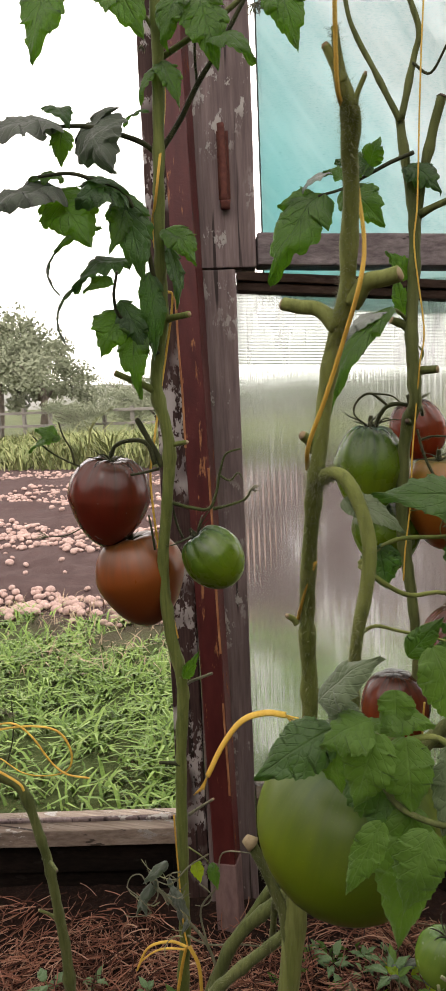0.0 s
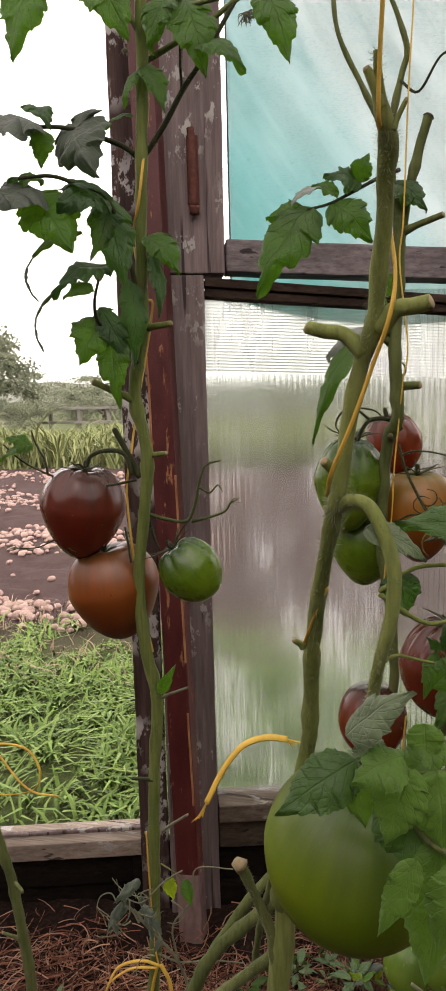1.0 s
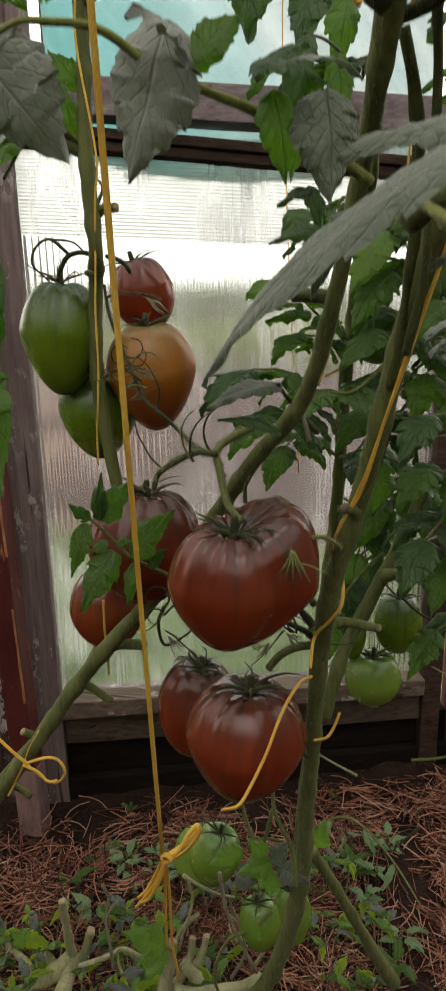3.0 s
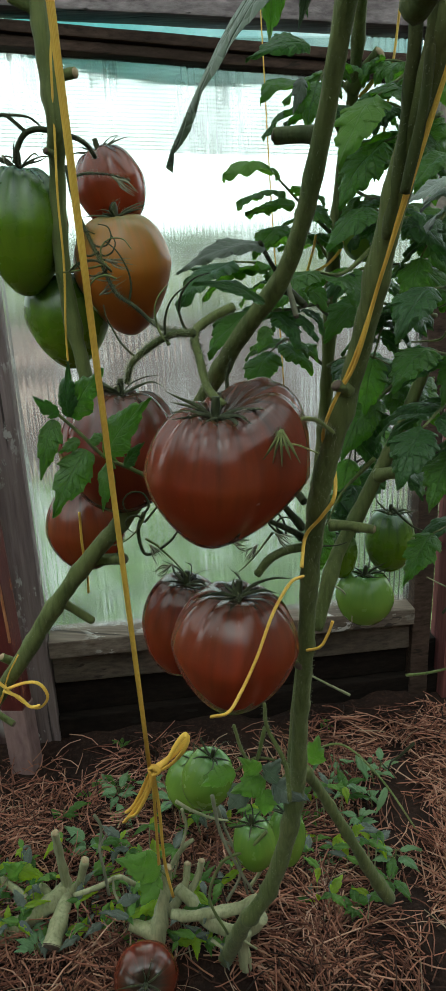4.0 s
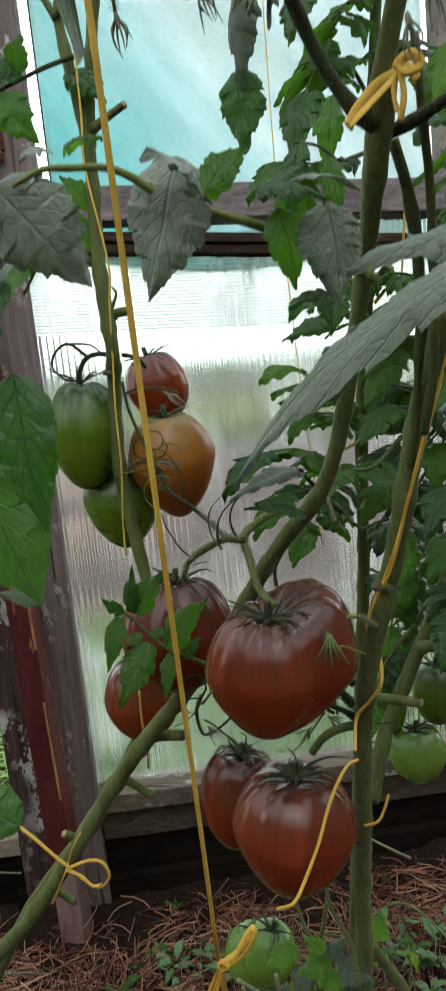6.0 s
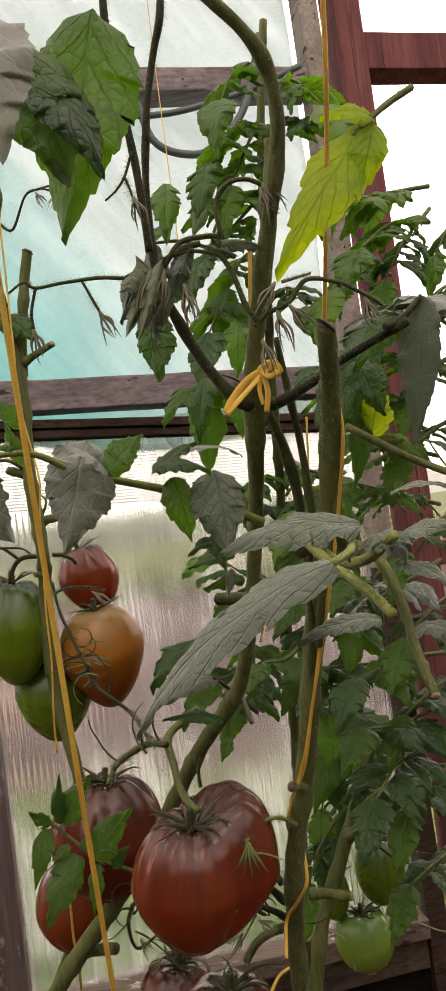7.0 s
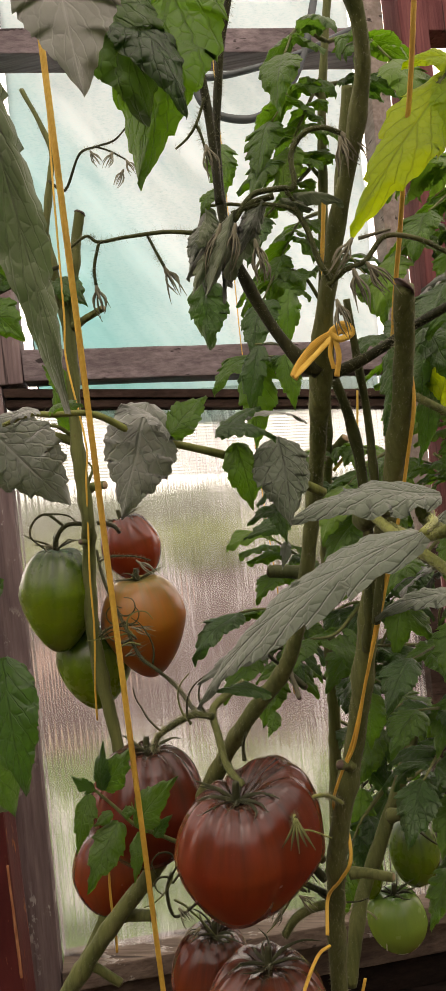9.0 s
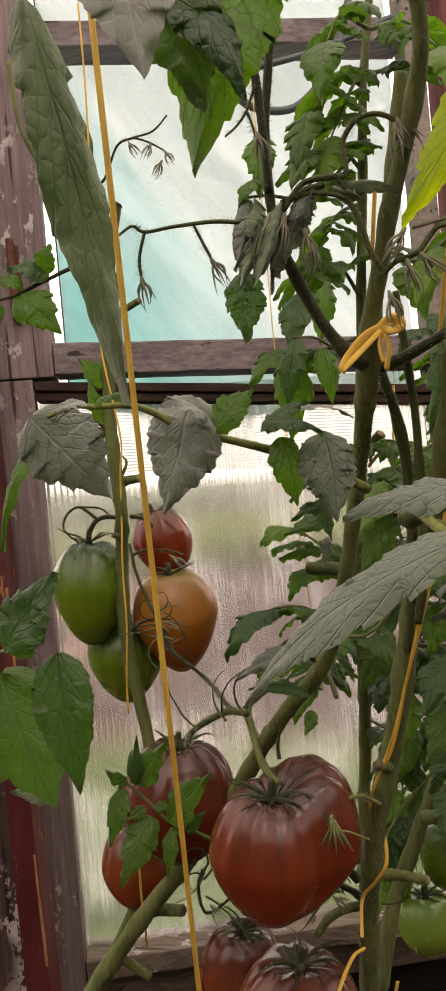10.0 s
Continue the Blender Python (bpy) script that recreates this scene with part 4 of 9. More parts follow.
def hill():
    vs, fs = [], []
    n = 160
    for i in range(n + 1):
        a = -1.2 + 2.4 * i / n
        d = 190
        for j, hh in enumerate((-1.0, 0.6, 1.0)):
            top = 6.5 + 2.0 * noise.noise(Vector((a * 3, 0, 0))) + 1.2 * noise.noise(Vector((a * 14, 2, 0))) + 0.7 * noise.noise(Vector((a * 60, 5, 0)))
            vs.append((math.sin(a) * (d + 25 * j), math.cos(a) * (d + 25 * j), hh * top))
    for i in range(n):
        for j in range(2):
            k = i * 3 + j
            fs.append((k, k + 3, k + 4, k + 1))
    solo("hills", mesh_of("hills", vs, fs), HILL, "low wooded hills on the horizon, haze put into their colour", "hills", kind="structure")


hill()
fence = thing("fence", "low weathered grey garden fence", "fence", (-9, 19, OUT_Z))
for i in range(22):
    x = -16 + 0.9 * i
    board("fence_post", x - 0.05, x + 0.05, 18.95, 19.05, -0.1, 1.0 + 0.1 * noise.noise(Vector((x, 0, 0))), FENCE, fence, cut=0.5, bevel=0.01)
for z in (0.45, 0.85):
    board("fence_rail", -16.2, 3.2, 18.88, 18.94, z, z + 0.08, FENCE, fence, cut=1.0, bevel=0.01)


# ---- tomato plants: kinds of parts ----
def leaflet_raw(base, tip, width, up=(0, 0, 1), bend=0.12, fold=0.25, teeth=4, cut=0.42, seed=0, wave=1.0, sweep=0.0):
    """A toothed leaf blade from base to tip, its upper face towards up."""
    rg = random.Random(seed)
    base, tip = Vector(base), Vector(tip)
    along = tip - base
    length = along.length
    along.normalize()
    up = Vector(up)
    up = up - along * up.dot(along)
    if up.length < 1e-4:
        up = along.orthogonal()
    up.normalize()
    across = along.cross(up)
    rows, cols = 42, 5
    width = width * (1.3 if cut < 0.2 else 1.08)
    ph = (rg.random(), rg.random())
    sk = (rg.uniform(0.85, 1.1), rg.uniform(0.85, 1.1))
    vs, fs, us = [], [], []
    for i in range(rows + 1):
        s = i / rows
        prof = (math.sin(math.pi * min(1.0, s ** 0.72 * 0.985 + 0.015)) ** 0.75) * (1 - s) ** 0.32 * 1.22
        for j in range(-cols, cols + 1):
            sd = 0 if j < 0 else 1
            u = abs(j) / cols
            saw = (s * teeth + ph[sd]) % 1.0
            tooth = 1 - cut * (1 - s * 0.5) * (1 - saw) ** 1.3 * min(1.0, s * 5) * (0.6 + 0.4 * math.sin(s * 9 + sd))
            tooth *= 1 - 0.22 * cut * (0.5 + 0.5 * noise.noise(Vector((s * 6.5, sd * 7.0, seed * 3.3)))) * 2
            tooth *= 1 - 0.10 * (1 - (s * teeth * 2.6 + ph[sd] * 3) % 1.0)
            half = width / 2 * prof * tooth * sk[sd]
            x = half * u * (1 if j > 0 else -1)
            y = length * s + half * u * 0.22 * (saw - 0.3)
            lat = math.cos(2 * math.pi * (s * 7 - u * 2.3))
            z = bend * length * 4 * s * (1 - s) + fold * abs(x) - 0.55 * fold * x * x / max(width, 1e-6)
            z += width * 0.015 * lat * min(1.0, u * 4) * (1.15 - u) * wave * math.sin(math.pi * s)
            z += width * 0.09 * wave * noise.noise(Vector((s * 3.2, u * 1.3 * (1 if j > 0 else -1), seed * 1.7)))
            z -= width * 0.20 * u * u * u * wave * (0.4 + 0.6 * abs(noise.noise(Vector((s * 5, sd * 4.0, seed * 2.3)))) * 2)
            x += sweep * length * s * s
            vs.append(base + along * y + across * x + up * z)
            us.append((0.5 + 0.5 * u * (1 if j > 0 else -1), s))
    w = 2 * cols + 1
    for i in range(rows):
        for j in range(w - 1):
            k = i * w + j
            fs.append((k, k + 1, k + w + 1, k + w))
    return vs, fs, us


SEED = [100]


def next_seed():
    SEED[0] += 1
    return SEED[0]


def leaflet(parent, base, tip, width, material=None, up=(0, 0, 1), label="", **kw):
    v, f, u = leaflet_raw(base, tip, width, up, seed=next_seed(), **kw)
    return part("leaflet", mesh_of("leaflet", v, f, u), material or LEAF, parent, label)


def rachis(plant, pts, r0, r1, material=None, hairs=120, name="leaf", label=""):
    """The stalk of a leaf; its leaflets hang under it as parts."""
    radii = list(np.linspace(r0 * 0.8, r1 * 0.8, len(pts)))
    ob = part(name, tube(name, pts, radii, sides=7, per=6, rough=0.12, seed=next_seed()), material or STEM, plant, label)
    if hairs:
        v, f, _ = hairs_raw(pts, radii, int(hairs * (3.5 if name == "truss" else 1.6)), 0.0034 if name == "truss" else 0.0022, next_seed())
        part("hairs", mesh_of("hairs", v, f), HAIR, ob, kind="stuff")
    return ob


def compound(plant, pts, size, pairs=3, material=None, light=None, droop=0.55, r0=0.0028, up=(0, 0, 1), teeth=4, cut=0.4, spread=1.0):
    """A whole tomato leaf: a stalk with pairs of hanging toothed leaflets and one at the end."""
    rg = random.Random(next_seed())
    ob = rachis(plant, pts, r0, 0.001, hairs=60)
    line = spline(pts, 10)
    n = len(line) - 1
    for i in range(pairs):
        f = 0.35 + 0.55 * i / max(1, pairs)
        k = int(f * n)
        c = line[k]
        d = (line[min(k + 1, n)] - line[k]).normalized()
        side = d.cross(Vector(up)).normalized()
        for sg in (-1, 1):
            l = size * rg.uniform(0.65, 1.05) * (1.0 if i else 0.8)
            way = (side * sg * spread + d * rg.uniform(0.25, 0.7) + Vector((0, 0, -1)) * droop * rg.uniform(0.5, 1.5)).normalized()
            b = c + way * l * 0.10
            u2 = (Vector(up) + side * sg * rg.uniform(-0.2, 0.7) + Vector((rg.uniform(-0.3, 0.3), rg.uniform(-0.5, 0.2), 0)))
            leaflet(ob, b, b + way * l, l * rg.uniform(0.5, 0.68), material, u2, bend=rg.uniform(0.02, 0.16), fold=rg.uniform(0.05, 0.45), teeth=teeth, cut=cut)
    d = (line[-1] - line[-3]).normalized()
    way = (d + Vector((0, 0, -1)) * droop).normalized()
    leaflet(ob, line[-1], line[-1] + way * size * 1.25, size * 0.75, light or material, Vector(up) + Vector((0, -0.3, 0)), bend=0.1, fold=0.25, teeth=teeth + 1, cut=cut)
    return ob


def stem(plant, pts, radii, material=None, hairs=700, name="stem", hair_len=0.0028, label="", sides=14):
    radii = [r * (0.71 if "heavy" in plant["label"] or "thick-stemmed" in plant["label"] else 0.78) for r in radii]
    ob = part(name, tube(name, pts, radii, sides=sides, per=12, rough=0.16, seed=next_seed(), nodes=0.22), material or STEM, plant, label)
    if hairs:
        v, f, _ = hairs_raw(pts, radii, int(hairs * 1.8), hair_len, next_seed())
        part("hairs", mesh_of("hairs", v, f), HAIR, ob, kind="stuff")
    return ob


def stub(plant, a, b, r, dark=False, material=None, sag=0.0):
    """A pruned side shoot with its cut face."""
    a, b, r = Vector(a), Vector(b), r * 0.82
    ob = part("pruned_stub", tube("pruned_stub", [a, a.lerp(b, 0.35) + Vector((0, 0, 0.001 - sag)), a.lerp(b, 0.7) + Vector((0, 0, 0.0005 - sag * 0.4)), b], [r * 1.35, r * 1.05, r, r * 0.95], sides=10, per=5, rough=0.15, seed=next_seed()), material or STEM, plant)
    d = (b - a).normalized()
    part("cut_face", tube("cut_face", [b - d * 0.0005, b + d * 0.0012], [r * 0.93, r * 0.6], sides=10, per=2, rough=0.3), CUT_DARK if dark else CUT, ob)
    return ob


def fruit_raw(w, h, point, ribs, amp, dent, seed, bulges=(), creases=()):
    """A ribbed heart. bulges: (heading, spread, growth, lift); creases: (heading, spread, depth)."""
    rg = random.Random(seed)
    nu, nv = 84, 44
    shift = rg.uniform(0, 6.28)
    vs, fs, us = [], [], []

    def near(th, at, spread):
        d = (th - at + math.pi) % (2 * math.pi) - math.pi
        return math.exp(-(d / spread) ** 2)

    for j in range(nv + 1):
        ph = math.pi * j / nv
        for i in range(nu + 1):
            th = 2 * math.pi * i / nu
            r = math.sin(ph) ** 0.86
            z = math.cos(ph)
            low = max(0.0, (ph - math.pi / 2) / (math.pi / 2))
            r *= 1 - point * 0.52 * low ** 1.12
            z = z if z > 0 else z * (1 + 0.22 * point)
            top = max(0.0, 1 - ph / (math.pi * 0.5))
            rib = abs(math.cos((th + shift) * ribs / 2)) ** 1.1 * (0.7 + 0.3 * math.sin(3 * th + shift))
            k = 1 - amp * (1 - rib) * top ** 0.7 + 0.035 * noise.noise(Vector((math.cos(th) * r, math.sin(th) * r, z)) * 1.3 + Vector((seed, 0, 0)))
            zz = z - dent * math.exp(-(r / 0.38) ** 2) * (1 if z > 0 else 0) - amp * 0.5 * (1 - rib) * top
            for at, spread, grow, lift in bulges:
                b = near(th, at, spread) * min(1.0, r * 1.6)
                k += grow * b * (1 - 0.75 * low)
                zz += lift * b * math.sin(min(ph, math.pi / 2) * 2) ** 0.7 * (1 if z > 0 else 0)
            for at, spread, deep in creases:
                k -= deep * near(th, at, spread) * (1 - low ** 1.5) * min(1.0, r * 2)
            vs.append(Vector((r * k * math.cos(th) * w / 2, r * k * math.sin(th) * w / 2, zz * h / 2)))
            us.append((i / nu, j / nv))
    for j in range(nv):
        for i in range(nu):
            k = j * (nu + 1) + i
            fs.append((k, k + nu + 1, k + nu + 2, k + 1))
    return vs, fs, us


def fruit(centre, w, h, material, label, tilt=(0, 0, 0), point=0.6, ribs=7, amp=0.06, dent=0.22, bulges=(), creases=(), calyx=1.0, sepals=8, group="", dry=False, lift=0.9):
    """One tomato with its calyx."""
    sd = next_seed()
    m = pose(*centre, *tilt)
    v, f, u = fruit_raw(w, h, point, ribs, amp, dent, sd, bulges, creases)
    t = thing("tomato", label, "tomato", centre, group)
    part("skin", mesh_of("skin", [m @ p for p in v], f, u), material, t)
    crown = m @ Vector((0, 0, h / 2 * (1 - dent) + 0.001))
    if calyx:
        rg = random.Random(sd)
        axis = (m.to_3x3() @ Vector((0, 0, 1))).normalized()
        for i in range(sepals):
            a = 6.283 * i / sepals + rg.uniform(-0.4, 0.4)
            out = (m.to_3x3() @ Vector((math.cos(a), math.sin(a), 0))).normalized()
            side = axis.cross(out) * rg.uniform(-0.35, 0.35)
            l = 0.031 * calyx * rg.uniform(0.65, 1.3)
            k = lift * rg.uniform(0.3, 1.1)
            curl = rg.uniform(-0.5, 0.9)
            pts = [crown + out * 0.002, crown + out * l * 0.35 + axis * l * 0.20 * k, crown + (out + side * 0.6) * l * 0.68 + axis * l * 0.34 * k, crown + (out + side * 1.4) * l * 0.95 + axis * l * (0.34 + 0.3 * curl) * k]
            sep = part("sepal", tube("sepal", pts, [0.0011, 0.0014, 0.0009, 0.0002], sides=6, per=5, flat=0.4, rough=0.3, seed=sd + i), DRY if dry else STEM_DARK, t)
            if calyx > 0.8:
                hv, hf, _ = hairs_raw(pts, [0.001, 0.0012, 0.0008, 0.0003], 26, 0.0022, sd + i)
                part("hairs", mesh_of("hairs", hv, hf), HAIR, sep, kind="stuff")
        part("stalk_end", tube("stalk_end", [crown - axis * 0.003, crown + axis * 0.006, crown + axis * 0.012], [0.0034, 0.0027, 0.0023], sides=9, per=3), STEM_DARK, t)
    return crown


def dead_flower(plant, p, length=0.018, way=(0, 0, -1), seed=0):
    """A withered blossom: a tuft of narrow dry sepals."""
    rg = random.Random(seed + 9)
    p, way, length = Vector(p), Vector(way).normalized(), length * 0.52
    bud = part("withered_flower", tube("withered_flower", [p, p + way * length * 0.2, p + way * length * 0.5], [0.0007, 0.0014, 0.0006], sides=7, per=4), DRY, plant, "dry withered blossom")
    side = way.orthogonal().normalized()
    for i in range(8):
        o = side.copy()
        o.rotate(Matrix.Rotation(i * 0.785 + rg.uniform(-0.3, 0.3), 3, way))
        l = length * rg.uniform(0.8, 1.3)
        part("sepal", tube("sepal", [p + way * length * 0.15, p + way * l * 0.55 + o * 0.0036, p + way * l + o * rg.uniform(0.0005, 0.006)], [0.0004, 0.0005, 0.00015], sides=5, per=4), DRY, bud)
    return bud


def twine(name, pts, r, label, per=8, flat=0.6):
    r *= 0.85
    return part(name, tube(name, pts, r, sides=8, per=per, rough=0.1, flat=flat, seed=next_seed()), TWINE, STRING[0], label)


STRING = [None]


def twine_thing(label, base):
    STRING[0] = thing("twine", label, "twine", base, "garden twine")
    return STRING[0]


def plant_thing(label, base):
    return thing("tomato_plant", label, "tomato plant", base, "tomato plants")


# ---- plant with two dark red fruits beside the post ----
A = plant_thing("tall bare-stemmed tomato plant with dark leaves near its top", (0.12, 0.63, SOIL_Z))
stem(A, [(0.133, 0.540, 1.610), (0.131, 0.545, 1.519), (0.129, 0.551, 1.461), (0.122, 0.556, 1.369), (0.116, 0.561, 1.271), (0.113, 0.567, 1.203), (0.099, 0.572, 1.126), (0.109, 0.577, 1.060), (0.100, 0.583, 0.983), (0.089, 0.588, 0.904), (0.092, 0.593, 0.821), (0.102, 0.599, 0.749), (0.093, 0.604, 0.647), (0.086, 0.609, 0.508), (0.081, 0.615, 0.381), (0.076, 0.620, 0.257)] + [(0.125, 0.635, SOIL_Z - 0.02)],
     [0.0075, 0.0078, 0.008, 0.008, 0.008, 0.0085, 0.0092, 0.0088, 0.0085, 0.0088, 0.0092, 0.0095, 0.009, 0.009, 0.0095, 0.0105, 0.012], STEM_FRESH, hairs=2200)
stub(A, (0.112, 0.570, 1.198), (0.149, 0.555, 1.202), 0.0045, False, STEM_FRESH)
stub(A, (0.098, 0.570, 1.120), (0.058, 0.550, 1.142), 0.0048, False, STEM_FRESH)
stub(A, (0.110, 0.580, 1.055), (0.134, 0.570, 1.060), 0.0035, False, STEM_FRESH)
stub(A, (0.099, 0.580, 1.031), (0.071, 0.575, 1.088), 0.0042, True, STEM_DARK)
stub(A, (0.093, 0.600, 0.640), (0.065, 0.600, 0.640), 0.0028, True, STEM_DARK)
stub(A, (0.103, 0.600, 0.749), (0.145, 0.590, 0.772), 0.0022, True, DRY)
stub(A, (0.102, 0.600, 0.571), (0.139, 0.590, 0.604), 0.0022, False, DRY)
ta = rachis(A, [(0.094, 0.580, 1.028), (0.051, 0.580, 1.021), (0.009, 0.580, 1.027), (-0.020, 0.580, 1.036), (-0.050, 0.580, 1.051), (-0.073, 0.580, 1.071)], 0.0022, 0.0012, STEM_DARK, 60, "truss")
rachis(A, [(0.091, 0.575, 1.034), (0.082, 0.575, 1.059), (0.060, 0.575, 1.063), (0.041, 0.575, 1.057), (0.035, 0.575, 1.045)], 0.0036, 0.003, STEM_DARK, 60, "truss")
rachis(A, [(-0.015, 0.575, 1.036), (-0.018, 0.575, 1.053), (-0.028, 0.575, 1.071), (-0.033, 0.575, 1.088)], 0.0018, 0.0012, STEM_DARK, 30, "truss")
leaflet(ta, (-0.038, 0.580, 1.070), (-0.063, 0.570, 1.081), 0.03, LEAF, (0.2, -0.6, 0.7))
leaflet(ta, (-0.035, 0.580, 1.070), (-0.075, 0.570, 1.052), 0.026, LEAF, (0.2, -0.4, 0.9))
rachis(A, [(-0.011, 0.575, 0.956), (-0.034, 0.575, 0.946), (-0.060, 0.575, 0.944)], 0.001, 0.0008, STEM_DARK, 20, "truss")
dead_flower(A, (-0.058, 0.575, 0.944), 0.030, (-1, 0, 0.1), 3)
rachis(A, [(0.083, 0.580, 0.929), (0.080, 0.580, 0.953), (0.077, 0.580, 0.972)], 0.002, 0.0016, STEM_DARK, 20, "truss")
rachis(A, [(0.104, 0.585, 0.987), (0.128, 0.585, 0.981), (0.152, 0.585, 0.979), (0.162, 0.585, 0.998), (0.168, 0.585, 1.024), (0.176, 0.585, 1.044), (0.194, 0.585, 1.050)], 0.0030, 0.0014, STEM_MID, 170, "truss")
rachis(A, [(0.158, 0.585, 0.979), (0.175, 0.585, 0.983), (0.197, 0.585, 0.991), (0.206, 0.583, 1.004)], 0.0024, 0.0014, STEM_MID, 120, "truss")
rachis(A, [(0.104, 0.590, 0.982), (0.109, 0.590, 0.959), (0.116, 0.590, 0.942)], 0.002, 0.002, STEM_DARK, 30, "truss")
dead_flower(A, (0.204, 0.583, 1.002), 0.022, (1, 0, 0.3), 4)
rachis(A, [(0.166, 0.585, 1.020), (0.180, 0.583, 1.013), (0.190, 0.583, 1.022), (0.196, 0.583, 1.014)], 0.0018, 0.0008, STEM_MID, 90, "truss")
rachis(A, [(0.122, 0.560, 1.375), (0.147, 0.560, 1.405), (0.170, 0.560, 1.440), (0.192, 0.560, 1.467), (0.225, 0.560, 1.515)], 0.0042, 0.003, STEM_DARK, 260, "truss")
rachis(A, [(0.168, 0.560, 1.439), (0.167, 0.560, 1.471), (0.171, 0.560, 1.507), (0.176, 0.560, 1.542)], 0.002, 0.0014, STEM_DARK, 120, "truss")
rachis(A, [(0.131, 0.560, 1.471), (0.162, 0.560, 1.484), (0.194, 0.560, 1.498), (0.232, 0.560, 1.520)], 0.0042, 0.0034, STEM, 200, "truss")
l1 = rachis(A, [(0.119, 0.560, 1.375), (0.107, 0.548, 1.384), (0.087, 0.536, 1.391), (0.057, 0.524, 1.399), (0.030, 0.512, 1.399), (-0.005, 0.500, 1.397)], 0.0042, 0.002, STEM_DARK, 120)
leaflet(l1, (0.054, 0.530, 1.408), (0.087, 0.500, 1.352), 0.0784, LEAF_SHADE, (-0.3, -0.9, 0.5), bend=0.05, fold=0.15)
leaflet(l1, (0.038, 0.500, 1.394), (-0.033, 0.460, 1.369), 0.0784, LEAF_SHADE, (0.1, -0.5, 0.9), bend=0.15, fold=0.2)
leaflet(l1, (0.011, 0.530, 1.427), (0.047, 0.500, 1.393), 0.035, LEAF_DARK, (0, -0.3, 1))
leaflet(l1, (0.034, 0.510, 1.395), (0.033, 0.500, 1.356), 0.03, LEAF, (0.2, -0.9, 0.3))
leaflet(l1, (0.085, 0.550, 1.404), (0.119, 0.540, 1.413), 0.02, LEAF_DARK, (0, -0.5, 0.8))
l2 = rachis(A, [(0.111, 0.560, 1.217), (0.109, 0.545, 1.269), (0.103, 0.530, 1.306), (0.093, 0.515, 1.329), (0.071, 0.500, 1.337), (0.051, 0.485, 1.342), (0.023, 0.470, 1.338)], 0.004, 0.002, STEM_DARK, 60)
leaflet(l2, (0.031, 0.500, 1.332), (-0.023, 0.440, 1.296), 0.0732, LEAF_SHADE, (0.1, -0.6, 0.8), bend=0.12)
leaflet(l2, (0.090, 0.520, 1.331), (0.057, 0.480, 1.312), 0.0694, LEAF_DARK, (0.1, -0.8, 0.6), bend=0.15)
leaflet(l2, (0.024, 0.500, 1.333), (0.071, 0.480, 1.269), 0.0665, LEAF, (0.3, -0.9, 0.2), bend=0.05)
leaflet(l2, (0.036, 0.500, 1.344), (0.006, 0.480, 1.339), 0.03, LEAF, (0, -0.6, 0.7))
leaflet(l2, (0.057, 0.500, 1.336), (0.113, 0.490, 1.318), 0.02, LEAF_DARK, (0, -0.4, 0.9))
leaflet(l2, (0.089, 0.530, 1.330), (0.112, 0.520, 1.235), 0.0542, LEAF_DARK, (0.4, -0.9, 0.1), bend=0.06)
leaflet(l2, (0.092, 0.530, 1.320), (0.084, 0.500, 1.263), 0.028, LEAF, (0.6, -0.7, 0.1))
leaflet(l2, (0.066, 0.520, 1.296), (0.018, 0.500, 1.270), 0.024, LEAF, (0, -0.4, 0.9), bend=0.1)
leaflet(l2, (0.021, 0.500, 1.271), (0.027, 0.490, 1.223), 0.014, LEAF_SHADE, (-0.8, -0.4, 0.2), bend=0.22)
l3 = rachis(A, [(0.108, 0.560, 1.161), (0.093, 0.545, 1.189), (0.077, 0.530, 1.202), (0.078, 0.515, 1.221), (0.090, 0.500, 1.244)], 0.0034, 0.0018, STEM_DARK, 60)
leaflet(l3, (0.088, 0.540, 1.265), (0.036, 0.500, 1.232), 0.0526, LEAF_DARK, (0, -0.6, 0.8), bend=0.12, cut=0.5)
leaflet(l3, (0.038, 0.500, 1.232), (0.029, 0.490, 1.172), 0.014, LEAF_SHADE, (-0.9, -0.3, 0.2), bend=0.2)
leaflet(l3, (0.075, 0.520, 1.241), (0.049, 0.500, 1.227), 0.03, LEAF, (0, -0.7, 0.6))
leaflet(l3, (0.077, 0.540, 1.210), (0.055, 0.520, 1.159), 0.0496, LEAF, (0.2, -0.9, 0.2), cut=0.45)
leaflet(l3, (0.088, 0.550, 1.204), (0.091, 0.540, 1.111), 0.0459, LEAF, (-0.1, -0.9, 0.2))
leaflet(l3, (0.074, 0.540, 1.221), (0.106, 0.540, 1.160), 0.0364, LEAF_DARK, (0.3, -0.9, 0.3), cut=0.5)
leaflet(l3, (0.106, 0.550, 1.250), (0.108, 0.550, 1.154), 0.035, LEAF_DARK, (0.5, -0.8, 0.2))
l4 = rachis(A, [(0.115, 0.560, 1.223), (0.122, 0.560, 1.257), (0.127, 0.560, 1.290)], 0.003, 0.002, STEM, 40)
leaflet(l4, (0.126, 0.555, 1.295), (0.165, 0.540, 1.251), 0.0411, LEAF, (0.3, -0.7, 0.6), bend=0.14)
leaflet(l4, (0.130, 0.555, 1.276), (0.142, 0.540, 1.207), 0.0255, LEAF_DARK, (0.7, -0.6, 0.2), bend=0.1)
l5 = rachis(A, [(0.130, 0.550, 1.485), (0.119, 0.538, 1.506), (0.094, 0.525, 1.528), (0.059, 0.512, 1.546), (0.023, 0.500, 1.541)], 0.003, 0.002, STEM, 40)
leaflet(l5, (0.034, 0.500, 1.541), (0.018, 0.480, 1.451), 0.0580, LEAF, (0.1, -0.9, 0.3), bend=0.03)
